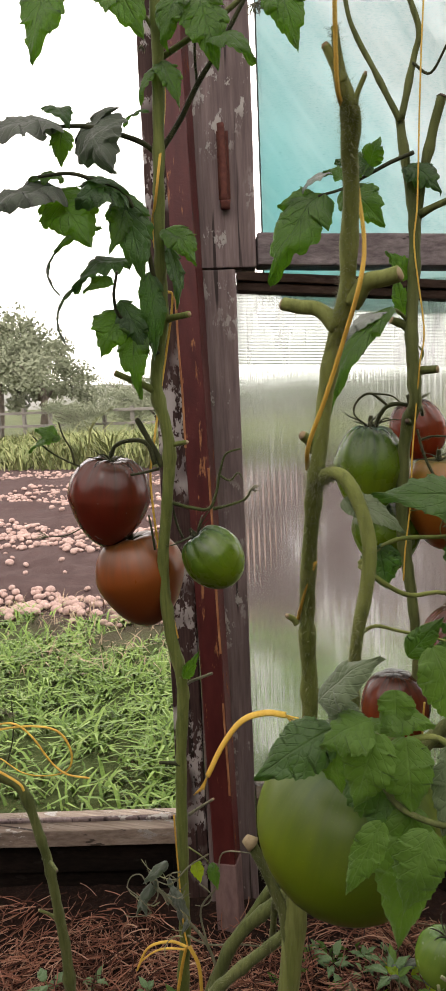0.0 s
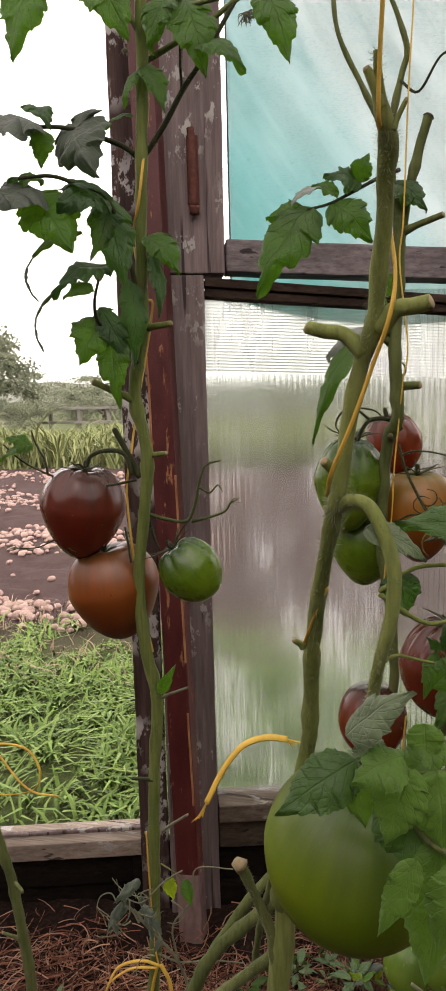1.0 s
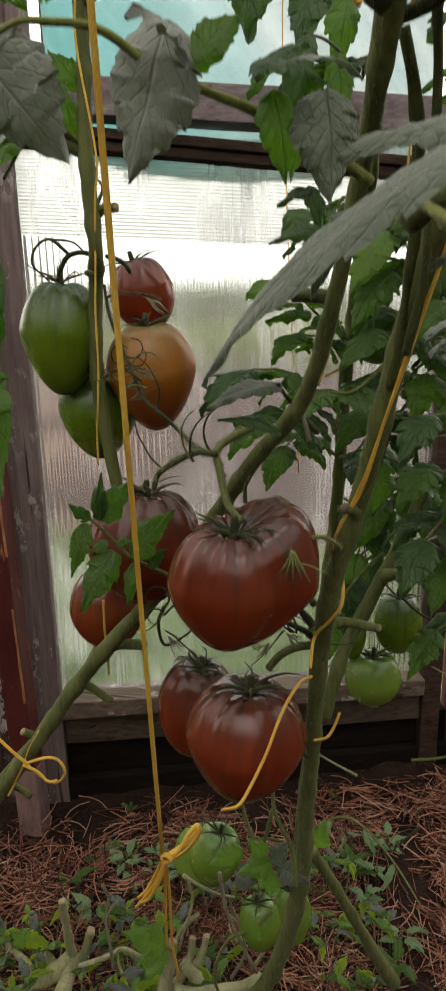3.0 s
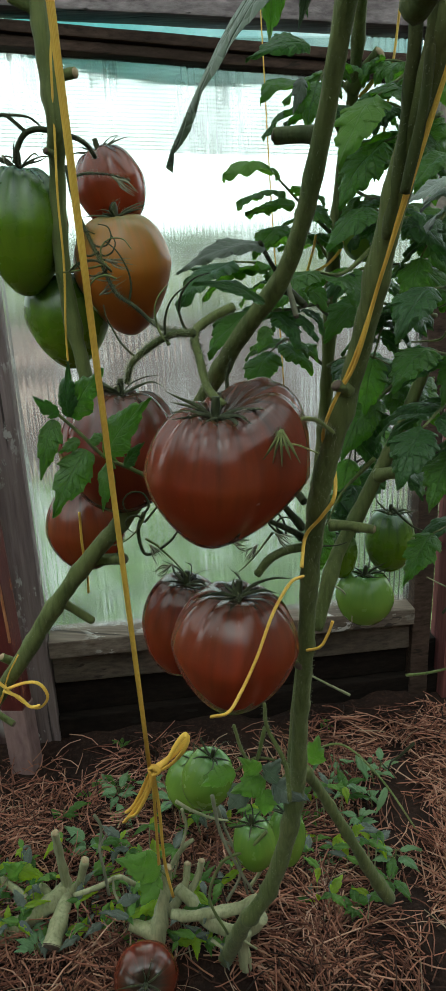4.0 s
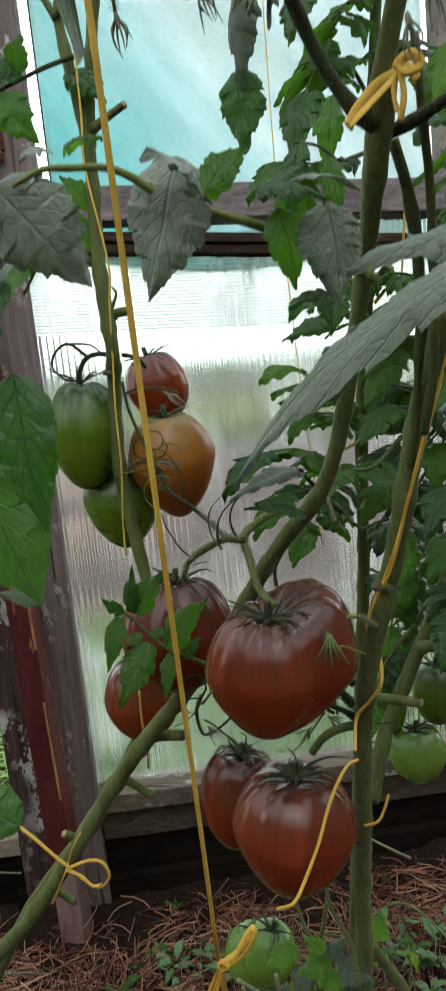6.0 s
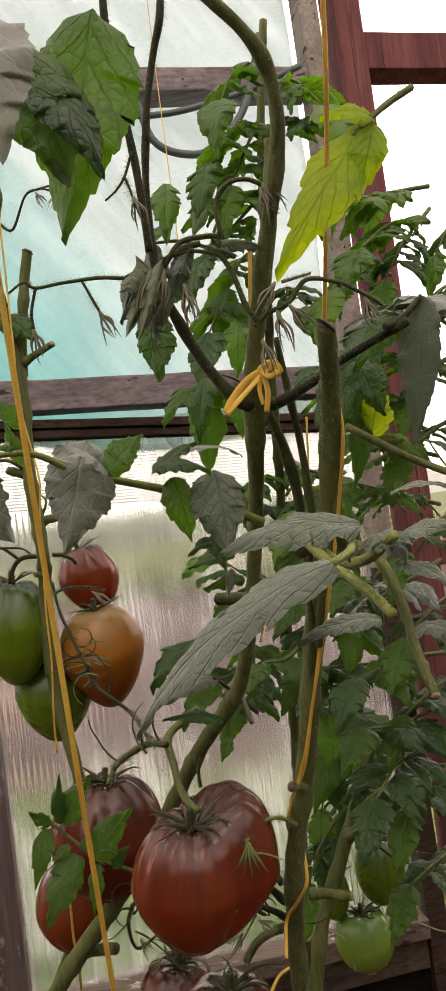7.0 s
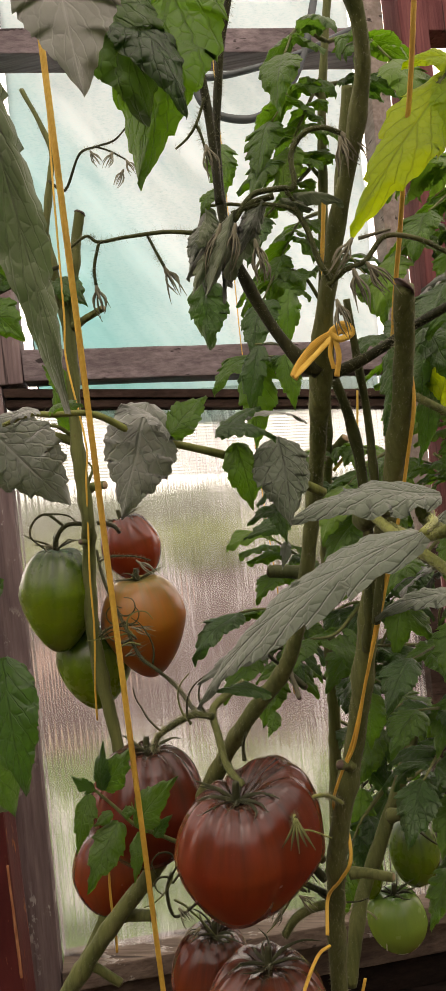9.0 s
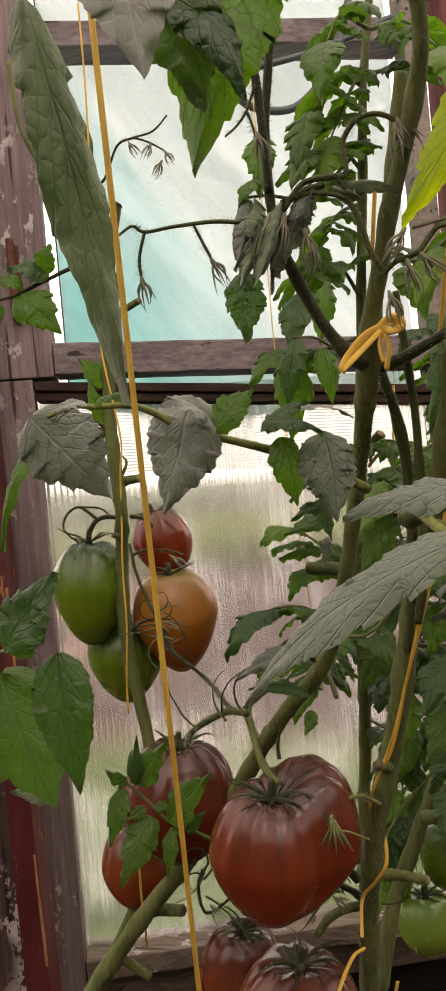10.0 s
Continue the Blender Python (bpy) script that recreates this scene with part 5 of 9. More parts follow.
leaflet(l5, (0.086, 0.530, 1.538), (0.126, 0.520, 1.475), 0.0557, LEAF, (0.1, -0.8, 0.5))
leaflet(l5, (0.129, 0.550, 1.464), (0.158, 0.530, 1.406), 0.028, LEAF, (0.5, -0.8, 0.2))
leaflet(l5, (0.125, 0.550, 1.458), (0.110, 0.540, 1.419), 0.02, LEAF, (-0.4, -0.8, 0.3))
l6 = rachis(A, [(0.136, 0.550, 1.484), (0.172, 0.533, 1.500), (0.210, 0.517, 1.497), (0.257, 0.500, 1.491)], 0.003, 0.002, STEM, 40)
leaflet(l6, (0.167, 0.530, 1.517), (0.144, 0.520, 1.464), 0.05, LEAF, (-0.2, -0.8, 0.5))
leaflet(l6, (0.191, 0.530, 1.466), (0.246, 0.500, 1.426), 0.0409, LEAF, (0, -0.6, 0.8))
leaflet(l6, (0.180, 0.530, 1.509), (0.203, 0.520, 1.431), 0.05, LEAF, (0.3, -0.9, 0.2))
leaflet(l6, (0.263, 0.500, 1.495), (0.288, 0.490, 1.422), 0.0422, LEAF, (0.2, -0.9, 0.2))
dead_flower(A, (0.112, 0.550, 1.482), 0.014, (-0.3, 0, -1), 5)
for i, (dx, dy) in enumerate(((395, 5), (415, 20), (402, 30), (425, 5))):
    dead_flower(A, (0.246, 0.500, 1.474), 0.022, (dx - 400, -6, -(dy + 8)), 6 + i)
wilt = rachis(A, [(0.131, 0.585, 0.530), (0.104, 0.585, 0.509), (0.076, 0.585, 0.478), (0.049, 0.585, 0.478), (0.036, 0.585, 0.434)], 0.0014, 0.0008, DRY, 0, "leaf", "withered grey lower leaf")
for a, b in (((0.075, 0.580, 0.513), (0.042, 0.570, 0.483)), ((0.051, 0.580, 0.477), (0.030, 0.570, 0.435)), ((0.078, 0.580, 0.477), (0.106, 0.570, 0.449))):
    leaflet(wilt, a, b, 0.016, LEAF_SHADE, (0, -0.8, 0.4), wave=2.5)
wilt2 = rachis(A, [(0.098, 0.600, 0.525), (0.125, 0.600, 0.507), (0.137, 0.600, 0.477)], 0.0014, 0.0008, STEM, 0)
leaflet(wilt2, (0.111, 0.590, 0.514), (0.120, 0.580, 0.491), 0.018, LEAF_LIGHT, (0.2, -0.9, 0.2))
leaflet(wilt2, (0.133, 0.590, 0.515), (0.143, 0.580, 0.484), 0.018, LEAF, (0.2, -0.9, 0.2))
leaflet(wilt2, (0.108, 0.590, 0.762), (0.133, 0.580, 0.804), 0.018, LEAF, (0.2, -0.9, 0.2))
cg = random.Random(19)
for i in range(16):
    p = Vector((0.074, 0.590, 0.474)) + Vector((cg.uniform(-0.045, 0.045), cg.uniform(-0.03, 0.03), cg.uniform(-0.06, 0.05)))
    pts, a = [p], cg.uniform(0, 6.283)
    turn, l = cg.uniform(-1.3, 1.3), cg.uniform(0.008, 0.014)
    for _ in range(5):
        pts.append(pts[-1] + Vector((math.cos(a) * l, cg.uniform(-0.4, 0.4) * l, math.sin(a) * l)))
        a += turn
    rachis(A, pts, 0.0012, 0.0006, DRY if i % 3 else STUMP, 16, "withered_shoot")
    if i % 2:
        leaflet(wilt, pts[2], pts[2] + Vector((cg.uniform(-0.012, 0.012), -0.004, -0.018)), 0.009, LEAF_SHADE, (0.3, -0.8, 0.3), wave=3.0, fold=-0.7)
rachis(A, [(0.090, 0.600, 0.394), (0.119, 0.600, 0.386), (0.163, 0.600, 0.395), (0.206, 0.600, 0.398)], 0.002, 0.0012, DRY, 0, "withered_shoot")
rachis(A, [(0.051, 0.600, 0.458), (0.086, 0.600, 0.422), (0.115, 0.600, 0.390), (0.131, 0.600, 0.346), (0.134, 0.600, 0.309)], 0.0024, 0.003, DRY, 40, "withered_shoot")
rachis(A, [(0.119, 0.600, 0.381), (0.111, 0.600, 0.436), (0.137, 0.600, 0.477), (0.145, 0.600, 0.523), (0.194, 0.600, 0.529)], 0.0018, 0.001, DRY, 20, "withered_shoot")

fruit((0.017, 0.600, 0.993), 0.1050, 0.1113, FRUIT_DUSK, "dark brownish-red heart-shaped tomato on a leaning stem", (4, 6, 20), 0.9, 8, 0.12, group="ripe tomatoes")
fruit((0.044, 0.620, 0.888), 0.1163, 0.1188, FRUIT_BROWN, "brown-orange tomato pressed under a darker one", (-6, -8, 60), 0.78, 7, 0.08, calyx=0.6, group="ripe tomatoes")
fruit((0.150, 0.600, 0.918), 0.0740, 0.0800, FRUIT_GREEN, "small ribbed green tomato in front of the post", (0, -38, 10), 0.25, 9, 0.17, group="green tomatoes")

twine_thing("thin yellow twine wound round a tomato stem", (0.11, 0.57, 1.0))
twine("strand", [(0.127, 0.550, 1.546), (0.124, 0.554, 1.488), (0.127, 0.558, 1.458), (0.129, 0.565, 1.429), (0.122, 0.545, 1.333), (0.105, 0.571, 1.295), (0.115, 0.575, 1.236), (0.119, 0.585, 1.219), (0.090, 0.600, 1.104), (0.086, 0.588, 1.059), (0.077, 0.592, 1.013), (0.080, 0.597, 0.933), (0.086, 0.601, 0.876), (0.099, 0.600, 0.811)], 0.0019, "")
twine("strand", [(0.080, 0.600, 0.568), (0.081, 0.602, 0.503), (0.084, 0.603, 0.409), (0.088, 0.605, 0.371)], 0.0014, "")
twine("bow", [(0.096, 0.590, 0.385), (0.069, 0.590, 0.389), (0.036, 0.590, 0.373), (0.018, 0.590, 0.336), (0.026, 0.590, 0.352), (0.055, 0.590, 0.375), (0.092, 0.590, 0.382)], 0.0022, "")
twine("tail", [(0.094, 0.585, 0.391), (0.088, 0.585, 0.369), (0.078, 0.585, 0.320)], 0.003, "", flat=0.35)
twine("tail", [(0.098, 0.585, 0.392), (0.110, 0.585, 0.364), (0.112, 0.585, 0.318)], 0.003, "", flat=0.35)

# ---- pruned stump with loose twine ----
Z_ = plant_thing("pruned leaning tomato stump tied with loose twine", (-0.2, 0.66, SOIL_Z))
stem(Z_, [(-0.219, 0.600, 0.615), (-0.185, 0.606, 0.590), (-0.155, 0.613, 0.567), (-0.140, 0.619, 0.506), (-0.129, 0.625, 0.444), (-0.124, 0.631, 0.369), (-0.121, 0.638, 0.302), (-0.122, 0.644, 0.222), (-0.125, 0.650, 0.139)], [0.0085, 0.009, 0.0095, 0.0085, 0.0085, 0.009, 0.0095, 0.011, 0.013], hairs=700)
stub(Z_, (-0.126, 0.620, 0.367), (-0.142, 0.610, 0.382), 0.0028)
stub(Z_, (-0.123, 0.620, 0.454), (-0.101, 0.600, 0.458), 0.003, True)
rachis(Z_, [(-0.169, 0.600, 0.606), (-0.157, 0.600, 0.640), (-0.151, 0.600, 0.669), (-0.151, 0.600, 0.706)], 0.0012, 0.0008, STEM_DARK, 10, "shoot")
for i in range(4):
    dead_flower(Z_, (-0.159, 0.600, 0.687), 0.02, (i - 1.5, 0, 0.8 - 0.4 * i), 20 + i)
twine_thing("loose looped yellow twine on a pruned stump", (-0.3, 0.6, 0.4))
twine("loop", [(-0.197, 0.590, 0.660), (-0.136, 0.590, 0.675), (-0.092, 0.590, 0.678), (-0.069, 0.590, 0.668), (-0.058, 0.590, 0.642), (-0.068, 0.590, 0.618), (-0.103, 0.590, 0.607), (-0.137, 0.590, 0.608), (-0.170, 0.590, 0.625), (-0.200, 0.590, 0.631)], 0.0018, "")
twine("loop", [(-0.185, 0.588, 0.671), (-0.144, 0.588, 0.680), (-0.116, 0.588, 0.664), (-0.090, 0.588, 0.631), (-0.067, 0.588, 0.615), (-0.033, 0.588, 0.613)], 0.0016, "")
twine("loop", [(-0.201, 0.588, 0.614), (-0.171, 0.588, 0.606), (-0.142, 0.588, 0.592), (-0.135, 0.588, 0.582)], 0.002, "")

# ---- near plant with a large green fruit ----
B = plant_thing("pruned tomato plant with a thick pale fuzzy stem", (0.21, 0.36, SOIL_Z))
stem(B, [(0.363, 0.125, 1.263), (0.364, 0.130, 1.247), (0.367, 0.133, 1.236), (0.368, 0.135, 1.231), (0.368, 0.137, 1.225), (0.367, 0.140, 1.216), (0.367, 0.145, 1.202), (0.364, 0.155, 1.167), (0.362, 0.158, 1.153), (0.359, 0.160, 1.145), (0.356, 0.161, 1.135), (0.352, 0.163, 1.116), (0.346, 0.167, 1.077), (0.344, 0.170, 1.066), (0.341, 0.178, 1.052), (0.332, 0.210, 1.005), (0.325, 0.240, 0.955), (0.320, 0.270, 0.884), (0.309, 0.290, 0.818)] + [(0.290, 0.335, 0.709), (0.287, 0.345, 0.629), (0.21, 0.36, SOIL_Z - 0.02)],
     [0.0022, 0.0031, 0.0047, 0.0060, 0.0059, 0.0052, 0.0049, 0.0049, 0.0059, 0.0062, 0.0052, 0.0049, 0.0052, 0.0065, 0.0052, 0.0058, 0.0064, 0.0070, 0.0080, 0.0100, 0.0120, 0.0140], STEM_PALE, hairs=4200, hair_len=0.0042)
stub(B, (0.358, 0.160, 1.141), (0.330, 0.163, 1.155), 0.0044, False, STEM_PALE, -0.004)
stub(B, (0.364, 0.158, 1.152), (0.388, 0.150, 1.163), 0.0050, False, STEM_PALE, -0.004)
stub(B, (0.344, 0.170, 1.080), (0.338, 0.165, 1.088), 0.0034, False, STEM_PALE)
stub(B, (0.365, 0.130, 1.242), (0.359, 0.125, 1.256), 0.0024, False, STEM_PALE)
stub(B, (0.370, 0.132, 1.233), (0.375, 0.130, 1.244), 0.0014, False, STEM_PALE)
stub(B, (0.320, 0.230, 0.964), (0.315, 0.225, 0.970), 0.0022, False, STEM_PALE)
stem(B, [(0.346, 0.170, 1.064), (0.353, 0.163, 1.068), (0.361, 0.157, 1.065), (0.369, 0.151, 1.050), (0.373, 0.147, 1.030), (0.370, 0.146, 1.005), (0.365, 0.155, 0.980), (0.362, 0.170, 0.950), (0.358, 0.190, 0.915)], [0.0052, 0.0047, 0.0044, 0.0044, 0.0046, 0.0040, 0.0040, 0.0042, 0.0040], STEM_PALE, 1100, "branch")
stem(B, [(0.257, 0.330, 0.736), (0.267, 0.335, 0.706), (0.280, 0.340, 0.668), (0.286, 0.345, 0.617)], [0.0050, 0.0052, 0.006, 0.007], STEM, 400, "branch")
part("cut_face", tube("cut_face", [(0.258, 0.330, 0.733), (0.253, 0.328, 0.739)], [0.006, 0.004], sides=10, per=2, rough=0.4), CUT, B, "splintered pale cut end")
stem(B, [(0.194, 0.380, 0.526), (0.218, 0.370, 0.561), (0.252, 0.360, 0.603), (0.280, 0.350, 0.637)], [0.0066, 0.0066, 0.0066, 0.0064], STEM, 400, "branch")
stem(B, [(0.308, 0.300, 0.812), (0.272, 0.360, 0.676), (0.250, 0.420, 0.559)], [0.004, 0.004, 0.004], STEM, 60, "branch")

fruit((0.354, 0.200, 0.850), 0.1126, 0.1034, FRUIT_BIG, "large smooth green tomato among leaves", (10, 4, 40), 0.2, 8, 0.06, 0.25, group="green tomatoes")
fruit((0.422, 0.750, 0.300), 0.078, 0.085, FRUIT_PALE, "pale green tomato low on the plant", (0, 10, 0), 0.3, 7, 0.06, group="green tomatoes")

twine_thing("yellow twine spiralling up a pale tomato stem", (0.33, 0.15, 1.1))
twine("strand", [(0.367, 0.100, 1.304), (0.365, 0.110, 1.275), (0.364, 0.118, 1.255), (0.364, 0.127, 1.236), (0.367, 0.146, 1.231), (0.369, 0.156, 1.204), (0.372, 0.152, 1.179), (0.370, 0.146, 1.159), (0.362, 0.150, 1.135), (0.352, 0.153, 1.107), (0.342, 0.159, 1.083), (0.339, 0.172, 1.069)], 0.0014, "")
twine("strand", [(0.337, 0.203, 1.011), (0.328, 0.217, 0.987), (0.320, 0.232, 0.964)], 0.0017, "")
twine("tail", [(0.307, 0.250, 0.891), (0.293, 0.246, 0.893), (0.278, 0.242, 0.888), (0.265, 0.239, 0.872), (0.253, 0.235, 0.848)], 0.0027, "", flat=0.45)
for i in range(7):
    b, o = ((0.253, 0.235, 0.848), (-0.010, -0.0012, -0.022)) if i < 4 else ((0.306, 0.250, 0.891), (0.012, 0.0, -0.004))
    k = i % 4 - 1.5
    twine("fibre", [b, (b[0] + o[0] * 0.35 + 0.001 * k, b[1], b[2] + o[2] * 0.35 + 0.0008 * k), (b[0] + o[0] * 0.7 + 0.0028 * k, b[1] - 0.001 * k, b[2] + o[2] * 0.6 + 0.0022 * k)], 0.0007, "", per=4)

# leaves of the near plant
b8 = rachis(B, [(0.366, 0.165, 1.020), (0.385, 0.175, 1.031), (0.415, 0.185, 1.032), (0.433, 0.190, 1.042), (0.453, 0.200, 1.048)], 0.0017, 0.001, STEM_PALE, 90)
leaflet(b8, (0.434, 0.190, 1.046), (0.373, 0.165, 1.057), 0.0277, LEAF_MID, (-0.1, -0.72, 0.68), bend=0.08, fold=0.2, teeth=6, cut=0.14)
leaflet(b8, (0.433, 0.190, 1.040), (0.447, 0.198, 1.060), 0.0200, LEAF_DUSK, (0.1, -0.72, 0.65), bend=0.05, fold=0.15, teeth=6, cut=0.15)
leaflet(b8, (0.449, 0.200, 1.038), (0.463, 0.215, 0.972), 0.0343, LEAF_MID, (0.15, -0.9, 0.4), bend=0.06, fold=0.15, teeth=6, cut=0.12)
leaflet(b8, (0.431, 0.190, 1.033), (0.426, 0.200, 0.985), 0.0313, LEAF_DARK, (-0.15, -0.85, 0.45), bend=0.04, fold=0.12, teeth=5, cut=0.14)
leaflet(b8, (0.359, 0.155, 1.055), (0.390, 0.165, 1.037), 0.0154, LEAF_DUSK, (0, -0.6, 0.8), bend=0.1, fold=0.25, teeth=5, cut=0.12)
leaflet(b8, (0.376, 0.170, 1.029), (0.380, 0.172, 1.004), 0.0186, LEAF_DARK, (0.1, -0.9, 0.3), bend=0.05, fold=0.15, teeth=4, cut=0.1)
leaflet(b8, (0.452, 0.240, 0.968), (0.430, 0.235, 0.972), 0.0127, LEAF_DUSK, (0, -0.6, 0.8), bend=0.1, fold=0.1, teeth=4, cut=0.2)
rachis(B, [(0.366, 0.165, 1.019), (0.389, 0.170, 1.003), (0.409, 0.175, 1.003), (0.432, 0.180, 0.992), (0.433, 0.180, 0.985)], 0.0018, 0.001, STEM_PALE, 140)
rachis(B, [(0.365, 0.154, 0.983), (0.374, 0.157, 0.989), (0.387, 0.160, 0.986), (0.412, 0.165, 0.980)], 0.0014, 0.0008, STEM_PALE, 140)
b6 = rachis(B, [(0.356, 0.140, 0.946), (0.383, 0.120, 0.946), (0.406, 0.120, 0.949), (0.421, 0.125, 0.926), (0.439, 0.130, 0.903)], 0.0022, 0.0014, STEM_PALE, 80)
leaflet(b6, (0.350, 0.115, 0.965), (0.380, 0.110, 0.991), 0.0189, LEAF_DUSK, (0, -0.5, 0.85), bend=0.06, fold=0.1, teeth=4, cut=0.08)
leaflet(b6, (0.386, 0.120, 0.971), (0.387, 0.115, 0.952), 0.0138, LEAF_SOFT, (0, -0.85, 0.5), bend=0.06, fold=0.2, teeth=4, cut=0.08)
leaflet(b6, (0.403, 0.130, 0.989), (0.416, 0.130, 0.947), 0.0190, LEAF_SOFT, (0.2, -0.8, 0.5), bend=0.08, fold=0.25, teeth=5, cut=0.1)
leaflet(b6, (0.391, 0.140, 0.980), (0.408, 0.140, 1.001), 0.0106, LEAF, (0, -0.8, 0.5), bend=0.05, fold=0.2, teeth=4, cut=0.1)
leaflet(b6, (0.379, 0.120, 0.961), (0.404, 0.120, 0.955), 0.0157, LEAF_SOFT, (0, -0.5, 0.85), bend=0.1, fold=0.2, teeth=5, cut=0.1)
leaflet(b6, (0.376, 0.105, 0.962), (0.353, 0.100, 0.950), 0.0188, LEAF_SOFT, (-0.1, -0.6, 0.8), bend=0.1, fold=0.2, teeth=5, cut=0.1)
leaflet(b6, (0.379, 0.105, 0.956), (0.368, 0.100, 0.921), 0.0216, LEAF_SOFT, (-0.1, -0.85, 0.5), bend=0.08, fold=0.2, teeth=5, cut=0.1)
leaflet(b6, (0.391, 0.110, 0.953), (0.394, 0.105, 0.917), 0.0209, LEAF_SOFT, (0.1, -0.85, 0.5), bend=0.08, fold=0.2, teeth=5, cut=0.1)
leaflet(b6, (0.413, 0.115, 0.949), (0.407, 0.110, 0.904), 0.0189, LEAF_DUSK, (0.1, -0.8, 0.6), bend=0.06, fold=0.15, teeth=4, cut=0.25)
leaflet(b6, (0.426, 0.120, 0.909), (0.430, 0.120, 0.936), 0.0131, LEAF_DUSK, (0, -0.7, 0.6), bend=0.05, fold=0.15, teeth=4, cut=0.2)
leaflet(b6, (0.437, 0.125, 0.909), (0.460, 0.130, 0.923), 0.0201, LEAF_SOFT, (0.1, -0.7, 0.7), bend=0.06, fold=0.15, teeth=4, cut=0.28)
leaflet(b6, (0.438, 0.125, 0.907), (0.453, 0.130, 0.893), 0.0144, LEAF_SOFT, (0.1, -0.7, 0.7), bend=0.08, fold=0.2, teeth=4, cut=0.2)
leaflet(b6, (0.355, 0.135, 0.942), (0.316, 0.120, 0.918), 0.0223, LEAF_MID, (-0.1, -0.8, 0.6), bend=0.08, fold=0.2, teeth=5, cut=0.12)
leaflet(b6, (0.354, 0.130, 0.938), (0.360, 0.125, 0.912), 0.0149, LEAF_SOFT, (0.1, -0.85, 0.5), bend=0.05, fold=0.2, teeth=5, cut=0.12)
leaflet(b6, (0.366, 0.130, 0.944), (0.397, 0.130, 0.935), 0.0202, LEAF_SOFT, (0, -0.6, 0.8), bend=0.08, fold=0.2, teeth=5, cut=0.12)
leaflet(b6, (0.373, 0.120, 0.937), (0.392, 0.115, 0.898), 0.0291, LEAF_MID, (0.1, -0.85, 0.5), bend=0.08, fold=0.2, teeth=5, cut=0.12)
leaflet(b6, (0.394, 0.110, 0.917), (0.387, 0.105, 0.850), 0.0241, LEAF_SOFT, (0.1, -0.85, 0.5), bend=0.06, fold=0.2, teeth=5, cut=0.12)
leaflet(b6, (0.360, 0.130, 0.958), (0.366, 0.130, 0.939), 0.0133, LEAF_DUSK, (0.1, -0.85, 0.5), bend=0.05, fold=0.2, teeth=4, cut=0.12)
b7 = rachis(B, [(0.372, 0.128, 0.945), (0.384, 0.112, 0.922), (0.404, 0.100, 0.919), (0.422, 0.110, 0.915), (0.428, 0.115, 0.913)], 0.0022, 0.0014, STEM, 60)
leaflet(b7, (0.522, 0.100, 1.067), (0.525, 0.100, 1.028), 0.0150, LEAF_DARK, (0.1, -0.8, 0.6), bend=0.05, fold=0.3, teeth=7, cut=0.10)
leaflet(b7, (0.507, 0.100, 1.068), (0.521, 0.105, 1.089), 0.0140, LEAF_DARK, (0.1, -0.7, 0.7), bend=0.08, fold=0.3, teeth=7, cut=0.08)
leaflet(b7, (0.440, 0.130, 0.917), (0.460, 0.120, 0.855), 0.0215, LEAF_MID, (-0.1, -0.85, 0.5), bend=0.06, fold=0.2, teeth=6, cut=0.1)
leaflet(b7, (0.475, 0.150, 0.912), (0.449, 0.150, 0.926), 0.0150, LEAF_MID, (0.1, -0.8, 0.6), bend=0.08, fold=0.2, teeth=5, cut=0.12)
leaflet(b7, (0.401, 0.095, 0.918), (0.390, 0.090, 0.880), 0.0202, LEAF_SOFT, (0, -0.85, 0.5), bend=0.08, fold=0.2, teeth=5, cut=0.1)
leaflet(b7, (0.381, 0.090, 0.923), (0.365, 0.085, 0.888), 0.0120, LEAF_SOFT, (-0.1, -0.9, 0.3), bend=0.05, fold=0.2, teeth=4, cut=0.06)
leaflet(b7, (0.411, 0.110, 0.910), (0.417, 0.110, 0.893), 0.0122, LEAF_SOFT, (0.1, -0.8, 0.5), bend=0.05, fold=0.2, teeth=4, cut=0.1)
leaflet(b7, (0.443, 0.120, 0.901), (0.449, 0.120, 0.880), 0.0131, LEAF_SOFT, (0.1, -0.8, 0.5), bend=0.05, fold=0.2, teeth=4, cut=0.2)

# ---- middle plant: green, red and orange fruits ----
D = plant_thing("upright tomato plant with a cut top and mixed ripe fruits", (0.34, 0.60, SOIL_Z))
stem(D, [(0.375, 0.565, 1.376), (0.381, 0.565, 1.331), (0.388, 0.565, 1.289), (0.389, 0.565, 1.240), (0.386, 0.565, 1.184), (0.387, 0.565, 1.133), (0.389, 0.565, 1.095)] + [(0.380, 0.585, 1.069), (0.374, 0.588, 1.007), (0.375, 0.591, 0.957), (0.381, 0.594, 0.904), (0.388, 0.597, 0.836), (0.386, 0.600, 0.770)] + [(0.346, 0.580, 0.682), (0.275, 0.570, 0.585), (0.202, 0.565, 0.488), (0.12, 0.56, 0.32), (0.05, 0.56, SOIL_Z - 0.02)],
     [0.0055, 0.006, 0.0075, 0.0075, 0.0075, 0.008, 0.008, 0.0082, 0.0085, 0.0088, 0.008, 0.007, 0.007, 0.007, 0.007, 0.008, 0.009, 0.011], hairs=1500)
stem(D, [(0.376, 0.560, 1.372), (0.353, 0.558, 1.419), (0.335, 0.555, 1.454), (0.326, 0.552, 1.482), (0.322, 0.550, 1.537)], [0.004, 0.0034, 0.003, 0.0028, 0.0025], STEM, 200, "branch")
stem(D, [(0.377, 0.560, 1.374), (0.389, 0.558, 1.427), (0.394, 0.555, 1.448), (0.386, 0.552, 1.476), (0.372, 0.550, 1.509)], [0.0045, 0.0038, 0.0036, 0.003, 0.0026], STEM, 200, "branch")
